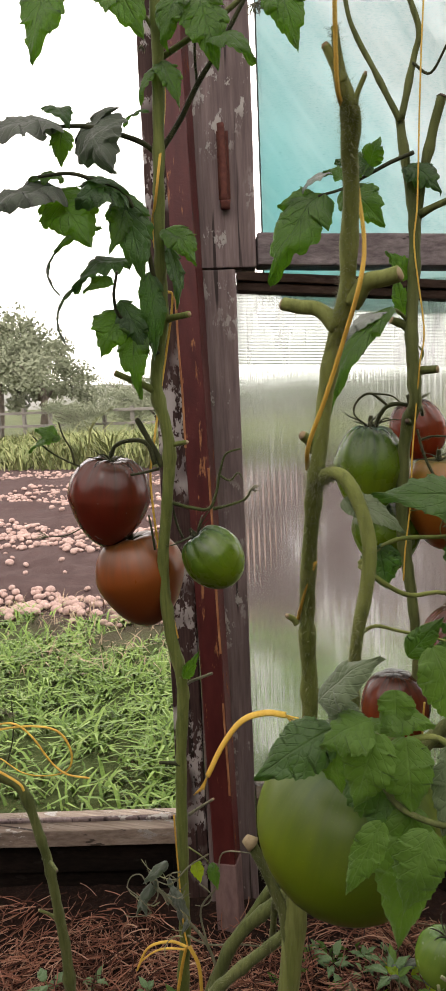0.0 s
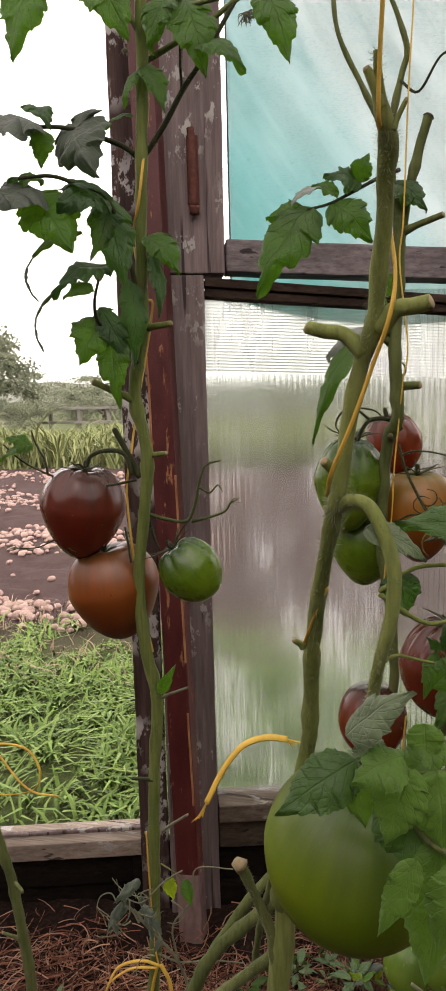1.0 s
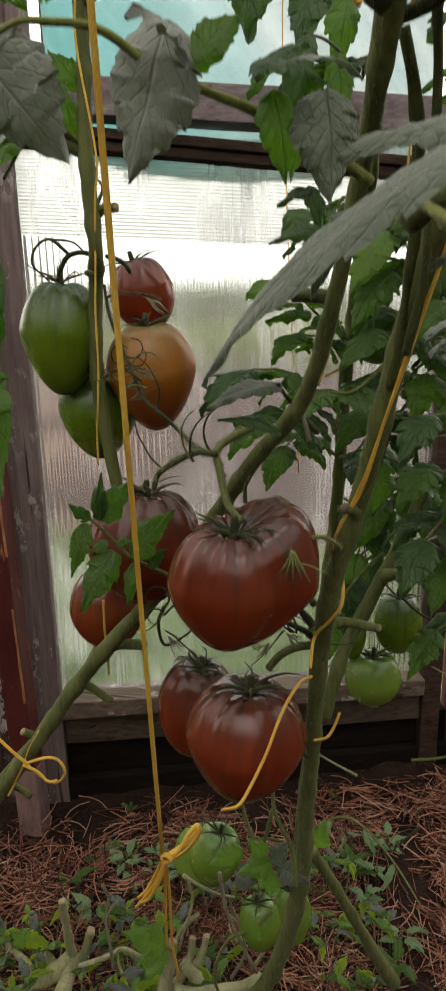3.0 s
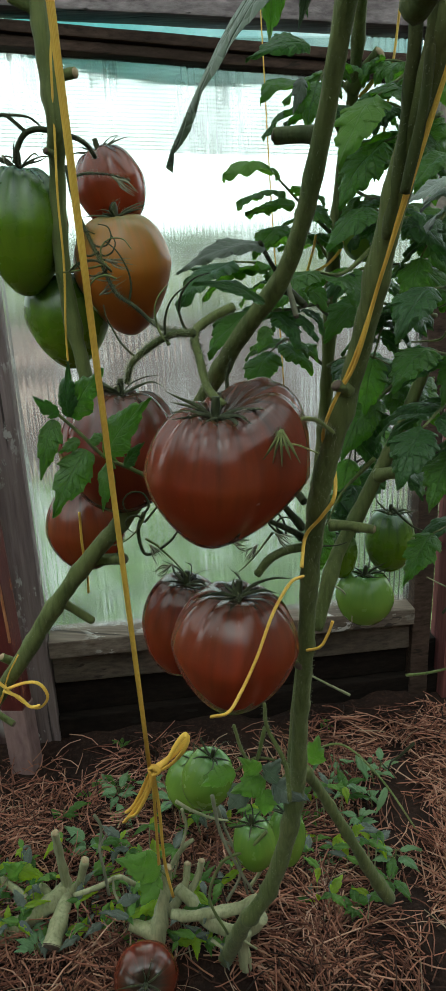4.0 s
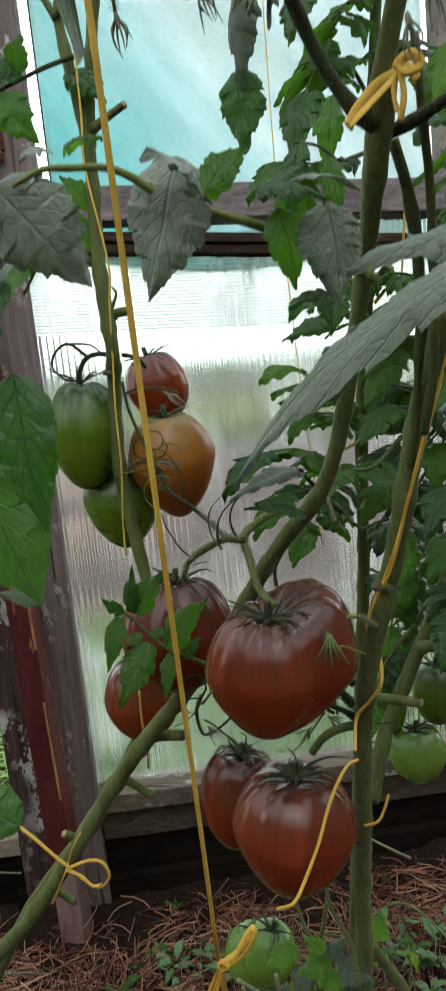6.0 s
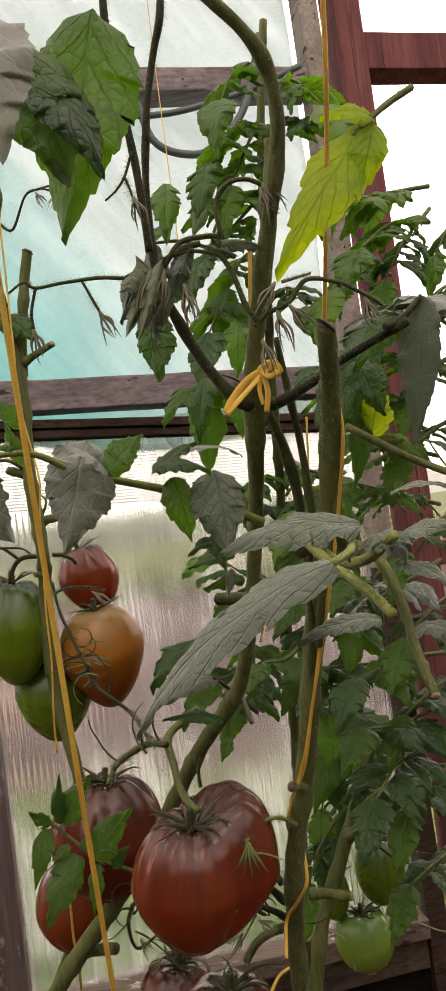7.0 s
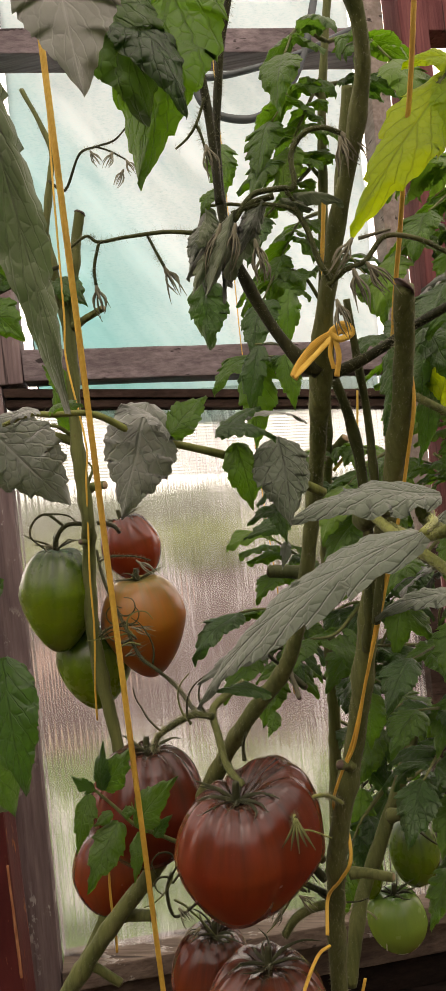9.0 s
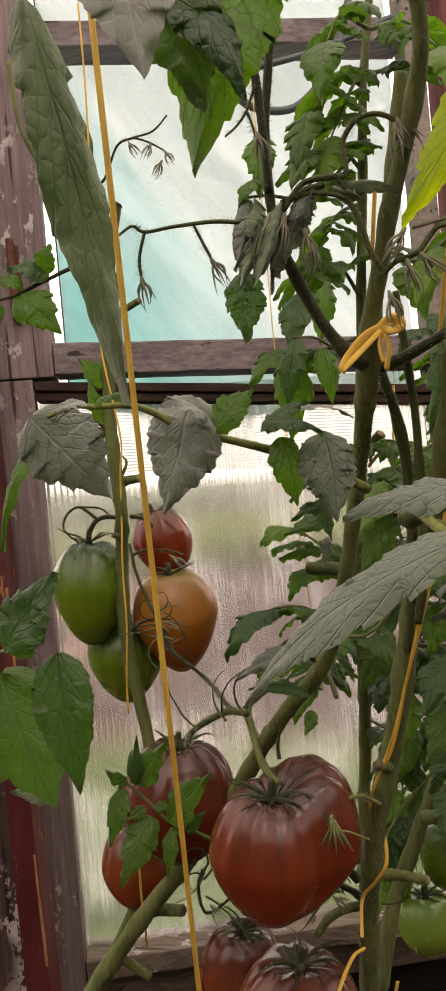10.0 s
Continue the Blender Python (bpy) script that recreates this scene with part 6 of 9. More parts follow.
stem(D, [(0.390, 0.570, 1.271), (0.396, 0.565, 1.312), (0.405, 0.560, 1.352), (0.415, 0.555, 1.387)], [0.006, 0.0062, 0.006, 0.006], STEM, 250, "branch")
part("cut_face", tube("cut_face", [(0.415, 0.555, 1.386), (0.416, 0.555, 1.388)], [0.0058, 0.004], sides=10, per=2), CUT_DARK, D)
stub(D, (0.394, 0.565, 1.283), (0.430, 0.550, 1.293), 0.004)
stub(D, (0.384, 0.570, 1.172), (0.366, 0.560, 1.181), 0.005)
stub(D, (0.389, 0.570, 1.127), (0.411, 0.560, 1.129), 0.0052)
stub(D, (0.383, 0.580, 1.074), (0.381, 0.560, 1.077), 0.0034, True)
rachis(D, [(0.391, 0.570, 1.133), (0.397, 0.570, 1.146), (0.392, 0.570, 1.154)], 0.0022, 0.001, STEM, 10, "shoot")
d1 = rachis(D, [(0.388, 0.560, 1.341), (0.366, 0.545, 1.330), (0.346, 0.530, 1.317), (0.323, 0.515, 1.303), (0.302, 0.500, 1.295)], 0.0028, 0.0015, STEM_DARK, 60)
leaflet(d1, (0.305, 0.505, 1.299), (0.254, 0.480, 1.217), 0.0620, LEAF, (-0.1, -0.9, 0.3), teeth=3, cut=0.62)
leaflet(d1, (0.308, 0.510, 1.298), (0.287, 0.500, 1.258), 0.0351, LEAF, (0.1, -0.9, 0.2), teeth=2, cut=0.4)
leaflet(d1, (0.302, 0.505, 1.295), (0.262, 0.500, 1.290), 0.0293, LEAF, (0.0, -0.7, 0.6), teeth=2, cut=0.5)
leaflet(d1, (0.323, 0.520, 1.305), (0.363, 0.520, 1.266), 0.0444, LEAF, (0.1, -0.9, 0.3), teeth=4, cut=0.45)
leaflet(d1, (0.352, 0.530, 1.322), (0.316, 0.520, 1.331), 0.0353, LEAF_DARK, (0, -0.7, 0.6), teeth=3, cut=0.5)
leaflet(d1, (0.347, 0.530, 1.325), (0.358, 0.520, 1.347), 0.0293, LEAF, (0.1, -0.9, 0.3), teeth=2, cut=0.5)
leaflet(d1, (0.331, 0.520, 1.313), (0.305, 0.510, 1.319), 0.0253, LEAF, (0.0, -0.8, 0.5), teeth=3, cut=0.5)
leaflet(d1, (0.335, 0.525, 1.314), (0.349, 0.520, 1.323), 0.0148, LEAF, (0.0, -0.8, 0.5), teeth=2, cut=0.4)
leaflet(d1, (0.313, 0.515, 1.319), (0.286, 0.500, 1.301), 0.0221, LEAF_GREY, (-0.3, -0.5, 0.8), teeth=3)
leaflet(d1, (0.380, 0.560, 1.330), (0.415, 0.550, 1.298), 0.0335, LEAF_DARK, (0.2, -0.8, 0.4), teeth=3, cut=0.5)
d2 = rachis(D, [(0.383, 0.570, 1.178), (0.371, 0.547, 1.189), (0.357, 0.523, 1.181), (0.341, 0.500, 1.145)], 0.0026, 0.0014, STEM, 40)
leaflet(d2, (0.368, 0.520, 1.190), (0.306, 0.480, 1.076), 0.0343, LEAF, (-0.4, -0.8, 0.4), bend=0.16, cut=0.5)
leaflet(d2, (0.365, 0.520, 1.187), (0.319, 0.500, 1.156), 0.03, LEAF_GREY, (-0.2, -0.4, 0.9))
leaflet(d2, (0.383, 0.570, 1.222), (0.361, 0.560, 1.250), 0.024, LEAF, (0, -0.8, 0.5))
leaflet(d2, (0.378, 0.570, 1.185), (0.369, 0.560, 1.228), 0.02, LEAF, (0, -0.8, 0.4))
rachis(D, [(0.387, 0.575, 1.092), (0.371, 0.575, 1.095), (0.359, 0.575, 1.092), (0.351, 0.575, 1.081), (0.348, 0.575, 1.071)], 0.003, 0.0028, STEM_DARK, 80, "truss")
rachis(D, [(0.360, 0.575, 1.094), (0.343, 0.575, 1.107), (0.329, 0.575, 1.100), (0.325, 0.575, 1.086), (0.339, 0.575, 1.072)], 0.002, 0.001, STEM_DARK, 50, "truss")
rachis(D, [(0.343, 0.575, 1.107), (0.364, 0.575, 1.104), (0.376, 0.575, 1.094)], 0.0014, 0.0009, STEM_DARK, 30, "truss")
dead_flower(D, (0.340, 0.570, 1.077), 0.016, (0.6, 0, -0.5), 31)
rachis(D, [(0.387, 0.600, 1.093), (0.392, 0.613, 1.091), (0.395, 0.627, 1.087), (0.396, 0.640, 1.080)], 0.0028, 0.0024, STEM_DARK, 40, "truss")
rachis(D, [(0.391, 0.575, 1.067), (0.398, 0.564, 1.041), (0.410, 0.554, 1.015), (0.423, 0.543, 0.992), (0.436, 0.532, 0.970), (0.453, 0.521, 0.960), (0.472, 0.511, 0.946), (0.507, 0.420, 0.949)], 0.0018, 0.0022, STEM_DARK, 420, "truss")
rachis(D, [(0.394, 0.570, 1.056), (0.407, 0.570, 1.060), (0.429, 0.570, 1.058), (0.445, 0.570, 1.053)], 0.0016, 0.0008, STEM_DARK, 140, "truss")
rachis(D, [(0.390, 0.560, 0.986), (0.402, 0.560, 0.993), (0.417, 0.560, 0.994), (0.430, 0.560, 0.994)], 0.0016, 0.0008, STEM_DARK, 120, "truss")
for i, q in enumerate(((0.435, 0.555, 1.055), (0.425, 0.550, 0.994), (0.410, 0.550, 0.980), (0.417, 0.550, 0.967))):
    dead_flower(D, q, 0.044, (0.8, -0.3, -0.5 + 0.3 * i), 40 + i)
rachis(D, [(0.388, 0.556, 1.422)] + [(0.405, 0.550, 1.408), (0.424, 0.542, 1.434), (0.442, 0.535, 1.435), (0.462, 0.528, 1.434), (0.478, 0.520, 1.441)], 0.0018, 0.0009, STEM_DARK, 90, "truss")
rachis(D, [(0.443, 0.530, 1.433), (0.457, 0.530, 1.426), (0.471, 0.530, 1.416)], 0.0012, 0.0008, STEM_DARK, 40, "truss")
for i, q in enumerate(((0.440, 0.525, 1.427), (0.462, 0.520, 1.420), (0.473, 0.520, 1.411), (0.470, 0.520, 1.403))):
    dead_flower(D, q, 0.030, (0.4 * (-1) ** i, -0.2, -0.8), 90 + i)
fruit((0.338, 0.600, 1.026), 0.0789, 0.1017, FRUIT_GREEN, "long green heart-shaped tomato with dark shoulders", (0, 3, 0), 0.88, 9, 0.13, 0.14, group="green tomatoes")
fruit((0.355, 0.640, 0.946), 0.0822, 0.0872, FRUIT_GREEN, "green pointed tomato behind the stem", (0, 0, 30), 0.9, 6, 0.03, group="green tomatoes", calyx=0.6)
fruit((0.390, 0.700, 1.062), 0.0689, 0.0778, FRUIT_RED, "red-brown ribbed tomato hanging behind an orange one", (-8, -14, 30), 0.3, 8, 0.15, group="ripe tomatoes")
fruit((0.416, 0.630, 0.986), 0.0890, 0.1009, FRUIT_ORANGE, "blushing orange heart-shaped tomato with green shoulders", (2, -6, 50), 0.98, 6, 0.04, 0.15, calyx=0.9, group="ripe tomatoes")
twine_thing("thin yellow twine tied along a tomato stem", (0.36, 0.56, 1.2))
twine("strand", [(0.400, 0.540, 1.570), (0.399, 0.542, 1.491), (0.396, 0.544, 1.426), (0.394, 0.546, 1.365), (0.392, 0.548, 1.290), (0.389, 0.550, 1.249)] + [(0.398, 0.555, 1.170), (0.394, 0.557, 1.136), (0.390, 0.560, 1.090), (0.386, 0.562, 1.042), (0.384, 0.565, 0.991), (0.378, 0.568, 0.937), (0.376, 0.570, 0.903)], 0.0012, "")
twine("strand", [(0.398, 0.500, 0.796), (0.396, 0.503, 0.765), (0.396, 0.507, 0.737), (0.394, 0.510, 0.716)], 0.0014, "")

# ---- slanting plant with the knot and the big fruits ----
K = plant_thing("slanting tomato plant with heavy dark red fruits", (0.16, 0.56, SOIL_Z))
stem(K, [(0.624, 0.200, 1.334), (0.640, 0.210, 1.320), (0.649, 0.220, 1.307), (0.651, 0.230, 1.289), (0.648, 0.240, 1.273), (0.642, 0.250, 1.253), (0.635, 0.260, 1.234), (0.630, 0.270, 1.213), (0.624, 0.280, 1.191)] + [(0.620, 0.295, 1.165), (0.615, 0.323, 1.134), (0.609, 0.350, 1.101), (0.594, 0.378, 1.032), (0.577, 0.405, 0.985), (0.545, 0.432, 0.943), (0.521, 0.460, 0.908)] + [(0.482, 0.490, 0.848), (0.437, 0.497, 0.792), (0.402, 0.503, 0.753), (0.360, 0.510, 0.700), (0.311, 0.517, 0.630), (0.248, 0.523, 0.545), (0.167, 0.530, 0.441)] + [(0.12, 0.54, 0.25), (0.08, 0.54, SOIL_Z - 0.02)],
     [0.004, 0.004, 0.0046, 0.005, 0.005, 0.0052, 0.0058, 0.006, 0.0062, 0.0088, 0.0066, 0.0064, 0.0068, 0.0074, 0.0080, 0.0085, 0.009, 0.0095, 0.010, 0.0105, 0.0105, 0.0105, 0.011, 0.012, 0.013], STEM, hairs=3000)
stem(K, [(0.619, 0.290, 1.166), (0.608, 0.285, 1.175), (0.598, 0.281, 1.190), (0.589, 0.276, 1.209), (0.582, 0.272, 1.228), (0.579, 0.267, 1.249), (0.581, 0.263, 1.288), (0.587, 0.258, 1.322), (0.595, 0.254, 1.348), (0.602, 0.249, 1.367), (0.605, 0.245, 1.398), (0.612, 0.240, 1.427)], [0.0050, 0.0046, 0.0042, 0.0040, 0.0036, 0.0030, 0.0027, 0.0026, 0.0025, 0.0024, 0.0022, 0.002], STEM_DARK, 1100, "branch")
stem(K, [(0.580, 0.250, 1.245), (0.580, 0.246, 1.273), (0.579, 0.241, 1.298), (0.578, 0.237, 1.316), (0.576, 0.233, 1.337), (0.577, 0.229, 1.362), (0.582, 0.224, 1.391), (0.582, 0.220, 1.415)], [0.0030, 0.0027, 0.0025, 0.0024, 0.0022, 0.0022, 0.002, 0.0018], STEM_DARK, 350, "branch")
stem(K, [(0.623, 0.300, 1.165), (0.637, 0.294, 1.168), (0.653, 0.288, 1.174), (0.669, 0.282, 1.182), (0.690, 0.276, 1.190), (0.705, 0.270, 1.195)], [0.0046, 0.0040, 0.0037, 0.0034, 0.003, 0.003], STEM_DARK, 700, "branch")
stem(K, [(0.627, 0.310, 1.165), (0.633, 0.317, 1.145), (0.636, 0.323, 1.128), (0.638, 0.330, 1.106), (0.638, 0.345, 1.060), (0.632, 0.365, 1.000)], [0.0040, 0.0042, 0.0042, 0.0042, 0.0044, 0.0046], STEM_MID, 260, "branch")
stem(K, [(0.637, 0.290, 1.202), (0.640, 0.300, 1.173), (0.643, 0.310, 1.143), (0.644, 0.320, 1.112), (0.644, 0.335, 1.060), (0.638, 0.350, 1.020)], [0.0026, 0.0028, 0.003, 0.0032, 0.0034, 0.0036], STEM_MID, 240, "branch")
stem(K, [(0.649, 0.290, 1.312), (0.645, 0.297, 1.287), (0.641, 0.303, 1.263), (0.634, 0.310, 1.232)], [0.0048, 0.0052, 0.0055, 0.005], STEM, 200, "branch")
stub(K, (0.600, 0.375, 1.050), (0.574, 0.385, 1.053), 0.0054, True, STEM_MID)
k3 = rachis(K, [(0.575, 0.420, 0.978), (0.569, 0.400, 0.990), (0.565, 0.380, 1.001)], 0.002, 0.0014, STEM_DARK, 30)
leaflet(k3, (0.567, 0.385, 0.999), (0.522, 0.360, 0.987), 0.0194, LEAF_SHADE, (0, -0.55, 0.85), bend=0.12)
leaflet(k3, (0.566, 0.390, 0.969), (0.531, 0.360, 0.982), 0.0147, LEAF_DARK, (0.1, -0.6, 0.8), bend=0.08)
leaflet(k3, (0.593, 0.350, 1.085), (0.564, 0.340, 1.079), 0.0140, LEAF_DARK, (0, -0.8, 0.6), bend=0.1)
leaflet(k3, (0.589, 0.360, 1.074), (0.585, 0.350, 1.057), 0.0083, LEAF_SHADE, (0.3, -0.8, 0.3), bend=0.1)
leaflet(k3, (0.567, 0.400, 0.954), (0.561, 0.390, 0.940), 0.0112, LEAF, (0.2, -0.9, 0.2))
stub(K, (0.574, 0.425, 0.974), (0.588, 0.420, 0.964), 0.0030, True, STEM_DARK)
stub(K, (0.577, 0.425, 0.976), (0.583, 0.415, 0.958), 0.0022, True, DRY)
stub(K, (0.395, 0.520, 0.742), (0.433, 0.500, 0.754), 0.0062, True)
stub(K, (0.366, 0.510, 0.706), (0.391, 0.520, 0.682), 0.0048, True)
stub(K, (0.304, 0.530, 0.625), (0.296, 0.520, 0.639), 0.005)
stub(K, (0.272, 0.535, 0.561), (0.291, 0.530, 0.554), 0.004, True)
rachis(K, [(0.540, 0.450, 0.962), (0.528, 0.440, 0.957), (0.517, 0.430, 0.948), (0.522, 0.415, 0.934), (0.529, 0.400, 0.918), (0.541, 0.385, 0.910)], 0.0040, 0.0032, STEM, 260, "truss")
rachis(K, [(0.520, 0.410, 0.950), (0.505, 0.420, 0.949), (0.487, 0.430, 0.940), (0.471, 0.440, 0.928), (0.463, 0.450, 0.913)], 0.0034, 0.0026, STEM_MID, 260, "truss")
rachis(K, [(0.537, 0.430, 0.910), (0.537, 0.430, 0.921), (0.540, 0.430, 0.931)], 0.0022, 0.0008, STEM_DARK, 30, "truss")
rachis(K, [(0.593, 0.450, 0.791), (0.575, 0.450, 0.788), (0.561, 0.450, 0.780), (0.551, 0.450, 0.767)], 0.0046, 0.004, STEM, 140, "truss")
rachis(K, [(0.587, 0.450, 0.798), (0.571, 0.450, 0.806), (0.557, 0.450, 0.811), (0.550, 0.450, 0.803)], 0.003, 0.002, STEM_DARK, 60, "truss")
rachis(K, [(0.465, 0.460, 0.812), (0.459, 0.460, 0.796), (0.464, 0.460, 0.777), (0.483, 0.460, 0.788), (0.491, 0.460, 0.799)], 0.0022, 0.001, STEM_DARK, 40, "truss")
for i, q in enumerate(((0.470, 0.450, 0.790), (0.486, 0.450, 0.774), (0.537, 0.420, 0.806), (0.554, 0.430, 0.800), (0.567, 0.430, 0.809))):
    dead_flower(K, q, 0.024, (0.5 * (-1) ** i, -0.2, -0.6 + 0.3 * (i % 3)), 50 + i)

fruit((0.534, 0.376, 0.872), 0.0800, 0.0860, FRUIT_RED, "very large dark red double tomato with brown ribbed shoulders", (3, 5, 0), 0.82, 13, 0.15, 0.24,
      bulges=((0.70, 1.0, 0.46, 0.50), (-0.1, 0.45, 0.16, 0.10), (-2.4, 0.6, 0.06, 0.10)), creases=((-0.62, 0.18, 0.09),), group="ripe tomatoes", calyx=1.15, sepals=11)
fruit((0.536, 0.425, 0.723), 0.0947, 0.0956, FRUIT_RED, "large dark red heart-shaped tomato crossed by yellow twine", (4, 4, 70), 0.86, 9, 0.13, 0.22, bulges=((-2.7, 0.5, 0.05, 0.08),), creases=((-2.2, 0.12, 0.05), (-1.0, 0.1, 0.04)), group="ripe tomatoes", calyx=1.1)
fruit((0.473, 0.530, 0.679), 0.0750, 0.0981, FRUIT_RED, "dark red tomato half hidden behind a larger one", (0, 8, 0), 0.4, 7, 0.05, group="ripe tomatoes")
fruit((0.439, 0.500, 0.854), 0.0975, 0.1026, FRUIT_DUSK, "dark dusky red tomato behind small leaves", (0, 5, 40), 0.3, 11, 0.17, group="ripe tomatoes")
fruit((0.365, 0.600, 0.744), 0.0800, 0.0860, FRUIT_RED, "red tomato behind the slanting stem", (0, 0, 0), 0.3, 6, 0.03, 0.03, calyx=0, group="ripe tomatoes")

cu = random.Random(53)
for i, (c, d) in enumerate((((0.465, 0.460, 0.812), (0.464, 0.460, 0.777)),) * 5 + (((0.587, 0.450, 0.798), (0.550, 0.450, 0.803)),) * 6 + (((0.410, 0.554, 1.015), (0.453, 0.521, 0.960)),) * 9 + (((0.520, 0.410, 0.950), (0.471, 0.440, 0.928)),) * 4):
    p = Vector(c).lerp(Vector(d), cu.random())
    pts, a = [p], cu.uniform(0, 6.283)
    turn, l = cu.uniform(-1.0, 1.0), cu.uniform(0.005, 0.011)
    for _ in range(5):
        pts.append(pts[-1] + Vector((math.cos(a) * l, cu.uniform(-0.3, 0.3) * l, math.sin(a) * l)))
        a += turn
    rachis(K, pts, 0.0012, 0.0005, STEM_DARK if i % 3 else STEM, 24, "tendril")
k1 = rachis(K, [(0.482, 0.440, 0.844), (0.465, 0.436, 0.854), (0.448, 0.432, 0.864), (0.435, 0.428, 0.880), (0.422, 0.424, 0.895), (0.413, 0.420, 0.905)], 0.0022, 0.0012, STEM, 60)
for b, t, w, m_ in (((0.427, 0.425, 0.894), (0.433, 0.420, 0.933), 42, LEAF_DARK), ((0.428, 0.425, 0.894), (0.455, 0.420, 0.928), 60, LEAF), ((0.422, 0.420, 0.896), (0.410, 0.410, 0.912), 30, LEAF_DARK), ((0.418, 0.420, 0.894), (0.408, 0.410, 0.854), 46, LEAF), ((0.439, 0.420, 0.873), (0.417, 0.400, 0.830), 66, LEAF), ((0.451, 0.420, 0.868), (0.491, 0.400, 0.912), 66, LEAF), ((0.455, 0.420, 0.865), (0.450, 0.410, 0.831), 36, LEAF), ((0.435, 0.420, 0.880), (0.421, 0.415, 0.872), 30, LEAF), ((0.442, 0.420, 0.879), (0.456, 0.415, 0.883), 24, LEAF), ((0.465, 0.420, 0.861), (0.483, 0.410, 0.881), 30, LEAF_DARK)):
    leaflet(k1, b, t, w * 0.00042, m_, (0.0, -0.85, 0.45), bend=0.06, fold=0.2, teeth=3, cut=0.55)
sp = rachis(K, [(0.606, 0.400, 0.889), (0.595, 0.388, 0.900), (0.584, 0.375, 0.903), (0.576, 0.362, 0.900), (0.576, 0.350, 0.897)], 0.0018, 0.0012, STEM_PALE, 160, "truss")
for i in range(5):
    q = Vector((0.578, 0.345, 0.905))
    part("sepal", tube("sepal", [q, q + Vector((0.0025 * (i - 2), -0.004, -0.008)), q + Vector((0.005 * (i - 2), -0.003, -0.016 - 0.002 * (i % 3)))], [0.0009, 0.0011, 0.0003], sides=5, per=4, flat=0.5), STEM, sp)
rachis(K, [(0.578, 0.350, 0.895), (0.586, 0.350, 0.895), (0.598, 0.350, 0.890)], 0.0008, 0.0005, STEM_PALE, 20, "truss")

# leaves on the slanting plant, above the fruits
k2 = rachis(K, [(0.615, 0.310, 1.102), (0.600, 0.299, 1.111), (0.585, 0.289, 1.119), (0.567, 0.278, 1.127), (0.546, 0.268, 1.134), (0.528, 0.257, 1.140), (0.509, 0.246, 1.152), (0.491, 0.236, 1.153), (0.478, 0.240, 1.155), (0.462, 0.245, 1.152)], 0.0036, 0.0014, STEM_PALE, 220)
leaflet(k2, (0.535, 0.250, 1.155), (0.512, 0.262, 1.099), 0.0405, LEAF_GREY, (0.05, -0.97, 0.25), bend=0.03, fold=0.05, teeth=6, cut=0.25, wave=0.7)
leaflet(k2, (0.453, 0.245, 1.153), (0.484, 0.268, 1.109), 0.0420, LEAF_GREY, (-0.1, -0.97, 0.25), bend=0.03, fold=0.05, teeth=6, cut=0.25, wave=0.7)
leaflet(k2, (0.546, 0.240, 1.136), (0.528, 0.225, 1.152), 0.0202, LEAF_GREY, (0, -0.4, 0.9), fold=0.1)
leaflet(k2, (0.495, 0.210, 1.152), (0.486, 0.200, 1.147), 0.0110, LEAF_GREY, (0, -0.6, 0.8))
leaflet(k2, (0.501, 0.210, 1.150), (0.519, 0.200, 1.150), 0.012, LEAF, (0, -0.4, 0.9))
leaflet(k2, (0.546, 0.245, 1.137), (0.564, 0.250, 1.155), 0.0188, LEAF, (0.1, -0.8, 0.5), cut=0.5)
leaflet(k2, (0.567, 0.260, 1.135), (0.588, 0.270, 1.149), 0.0161, LEAF_DARK, (0, -0.4, 0.9), cut=0.5)
leaflet(k2, (0.574, 0.265, 1.132), (0.579, 0.270, 1.097), 0.0192, LEAF, (0.2, -0.9, 0.2), cut=0.45)
leaflet(k2, (0.566, 0.255, 1.138), (0.595, 0.260, 1.132), 0.0155, LEAF_DARK, (0, -0.5, 0.9), cut=0.5)
leaflet(k2, (0.595, 0.272, 1.133), (0.598, 0.265, 1.088), 0.0300, LEAF_ASH, (0.25, -0.85, 0.4), bend=0.06, fold=0.22, teeth=5, cut=0.22)
leaflet(k2, (0.610, 0.290, 1.140), (0.579, 0.275, 1.145), 0.0117, LEAF_GREY, (0, -0.3, 0.95))
leaflet(k2, (0.590, 0.290, 1.097), (0.574, 0.280, 1.090), 0.0098, LEAF_DARK, (0, -0.6, 0.7))
leaflet(k2, (0.587, 0.290, 1.099), (0.594, 0.280, 1.078), 0.0117, LEAF_DARK, (0.2, -0.7, 0.6))

# withered trusses of the slanting plant
rachis(K, [(0.584, 0.255, 1.237), (0.576, 0.256, 1.234), (0.565, 0.256, 1.236), (0.551, 0.257, 1.239), (0.531, 0.258, 1.240), (0.516, 0.259, 1.240), (0.510, 0.259, 1.244), (0.501, 0.260, 1.240)], 0.0017, 0.0008, STEM_MID, 120, "truss")
rachis(K, [(0.516, 0.260, 1.241), (0.512, 0.260, 1.228), (0.512, 0.260, 1.219)], 0.0011, 0.0010, STEM_MID, 30, "truss")
rachis(K, [(0.541, 0.260, 1.240), (0.545, 0.260, 1.230), (0.548, 0.260, 1.223)], 0.0009, 0.0010, STEM_MID, 30, "truss")
dead_flower(K, (0.512, 0.260, 1.219), 0.028, (0.15, 0, -1), 61)
dead_flower(K, (0.548, 0.260, 1.223), 0.028, (0.4, 0, -1), 62)
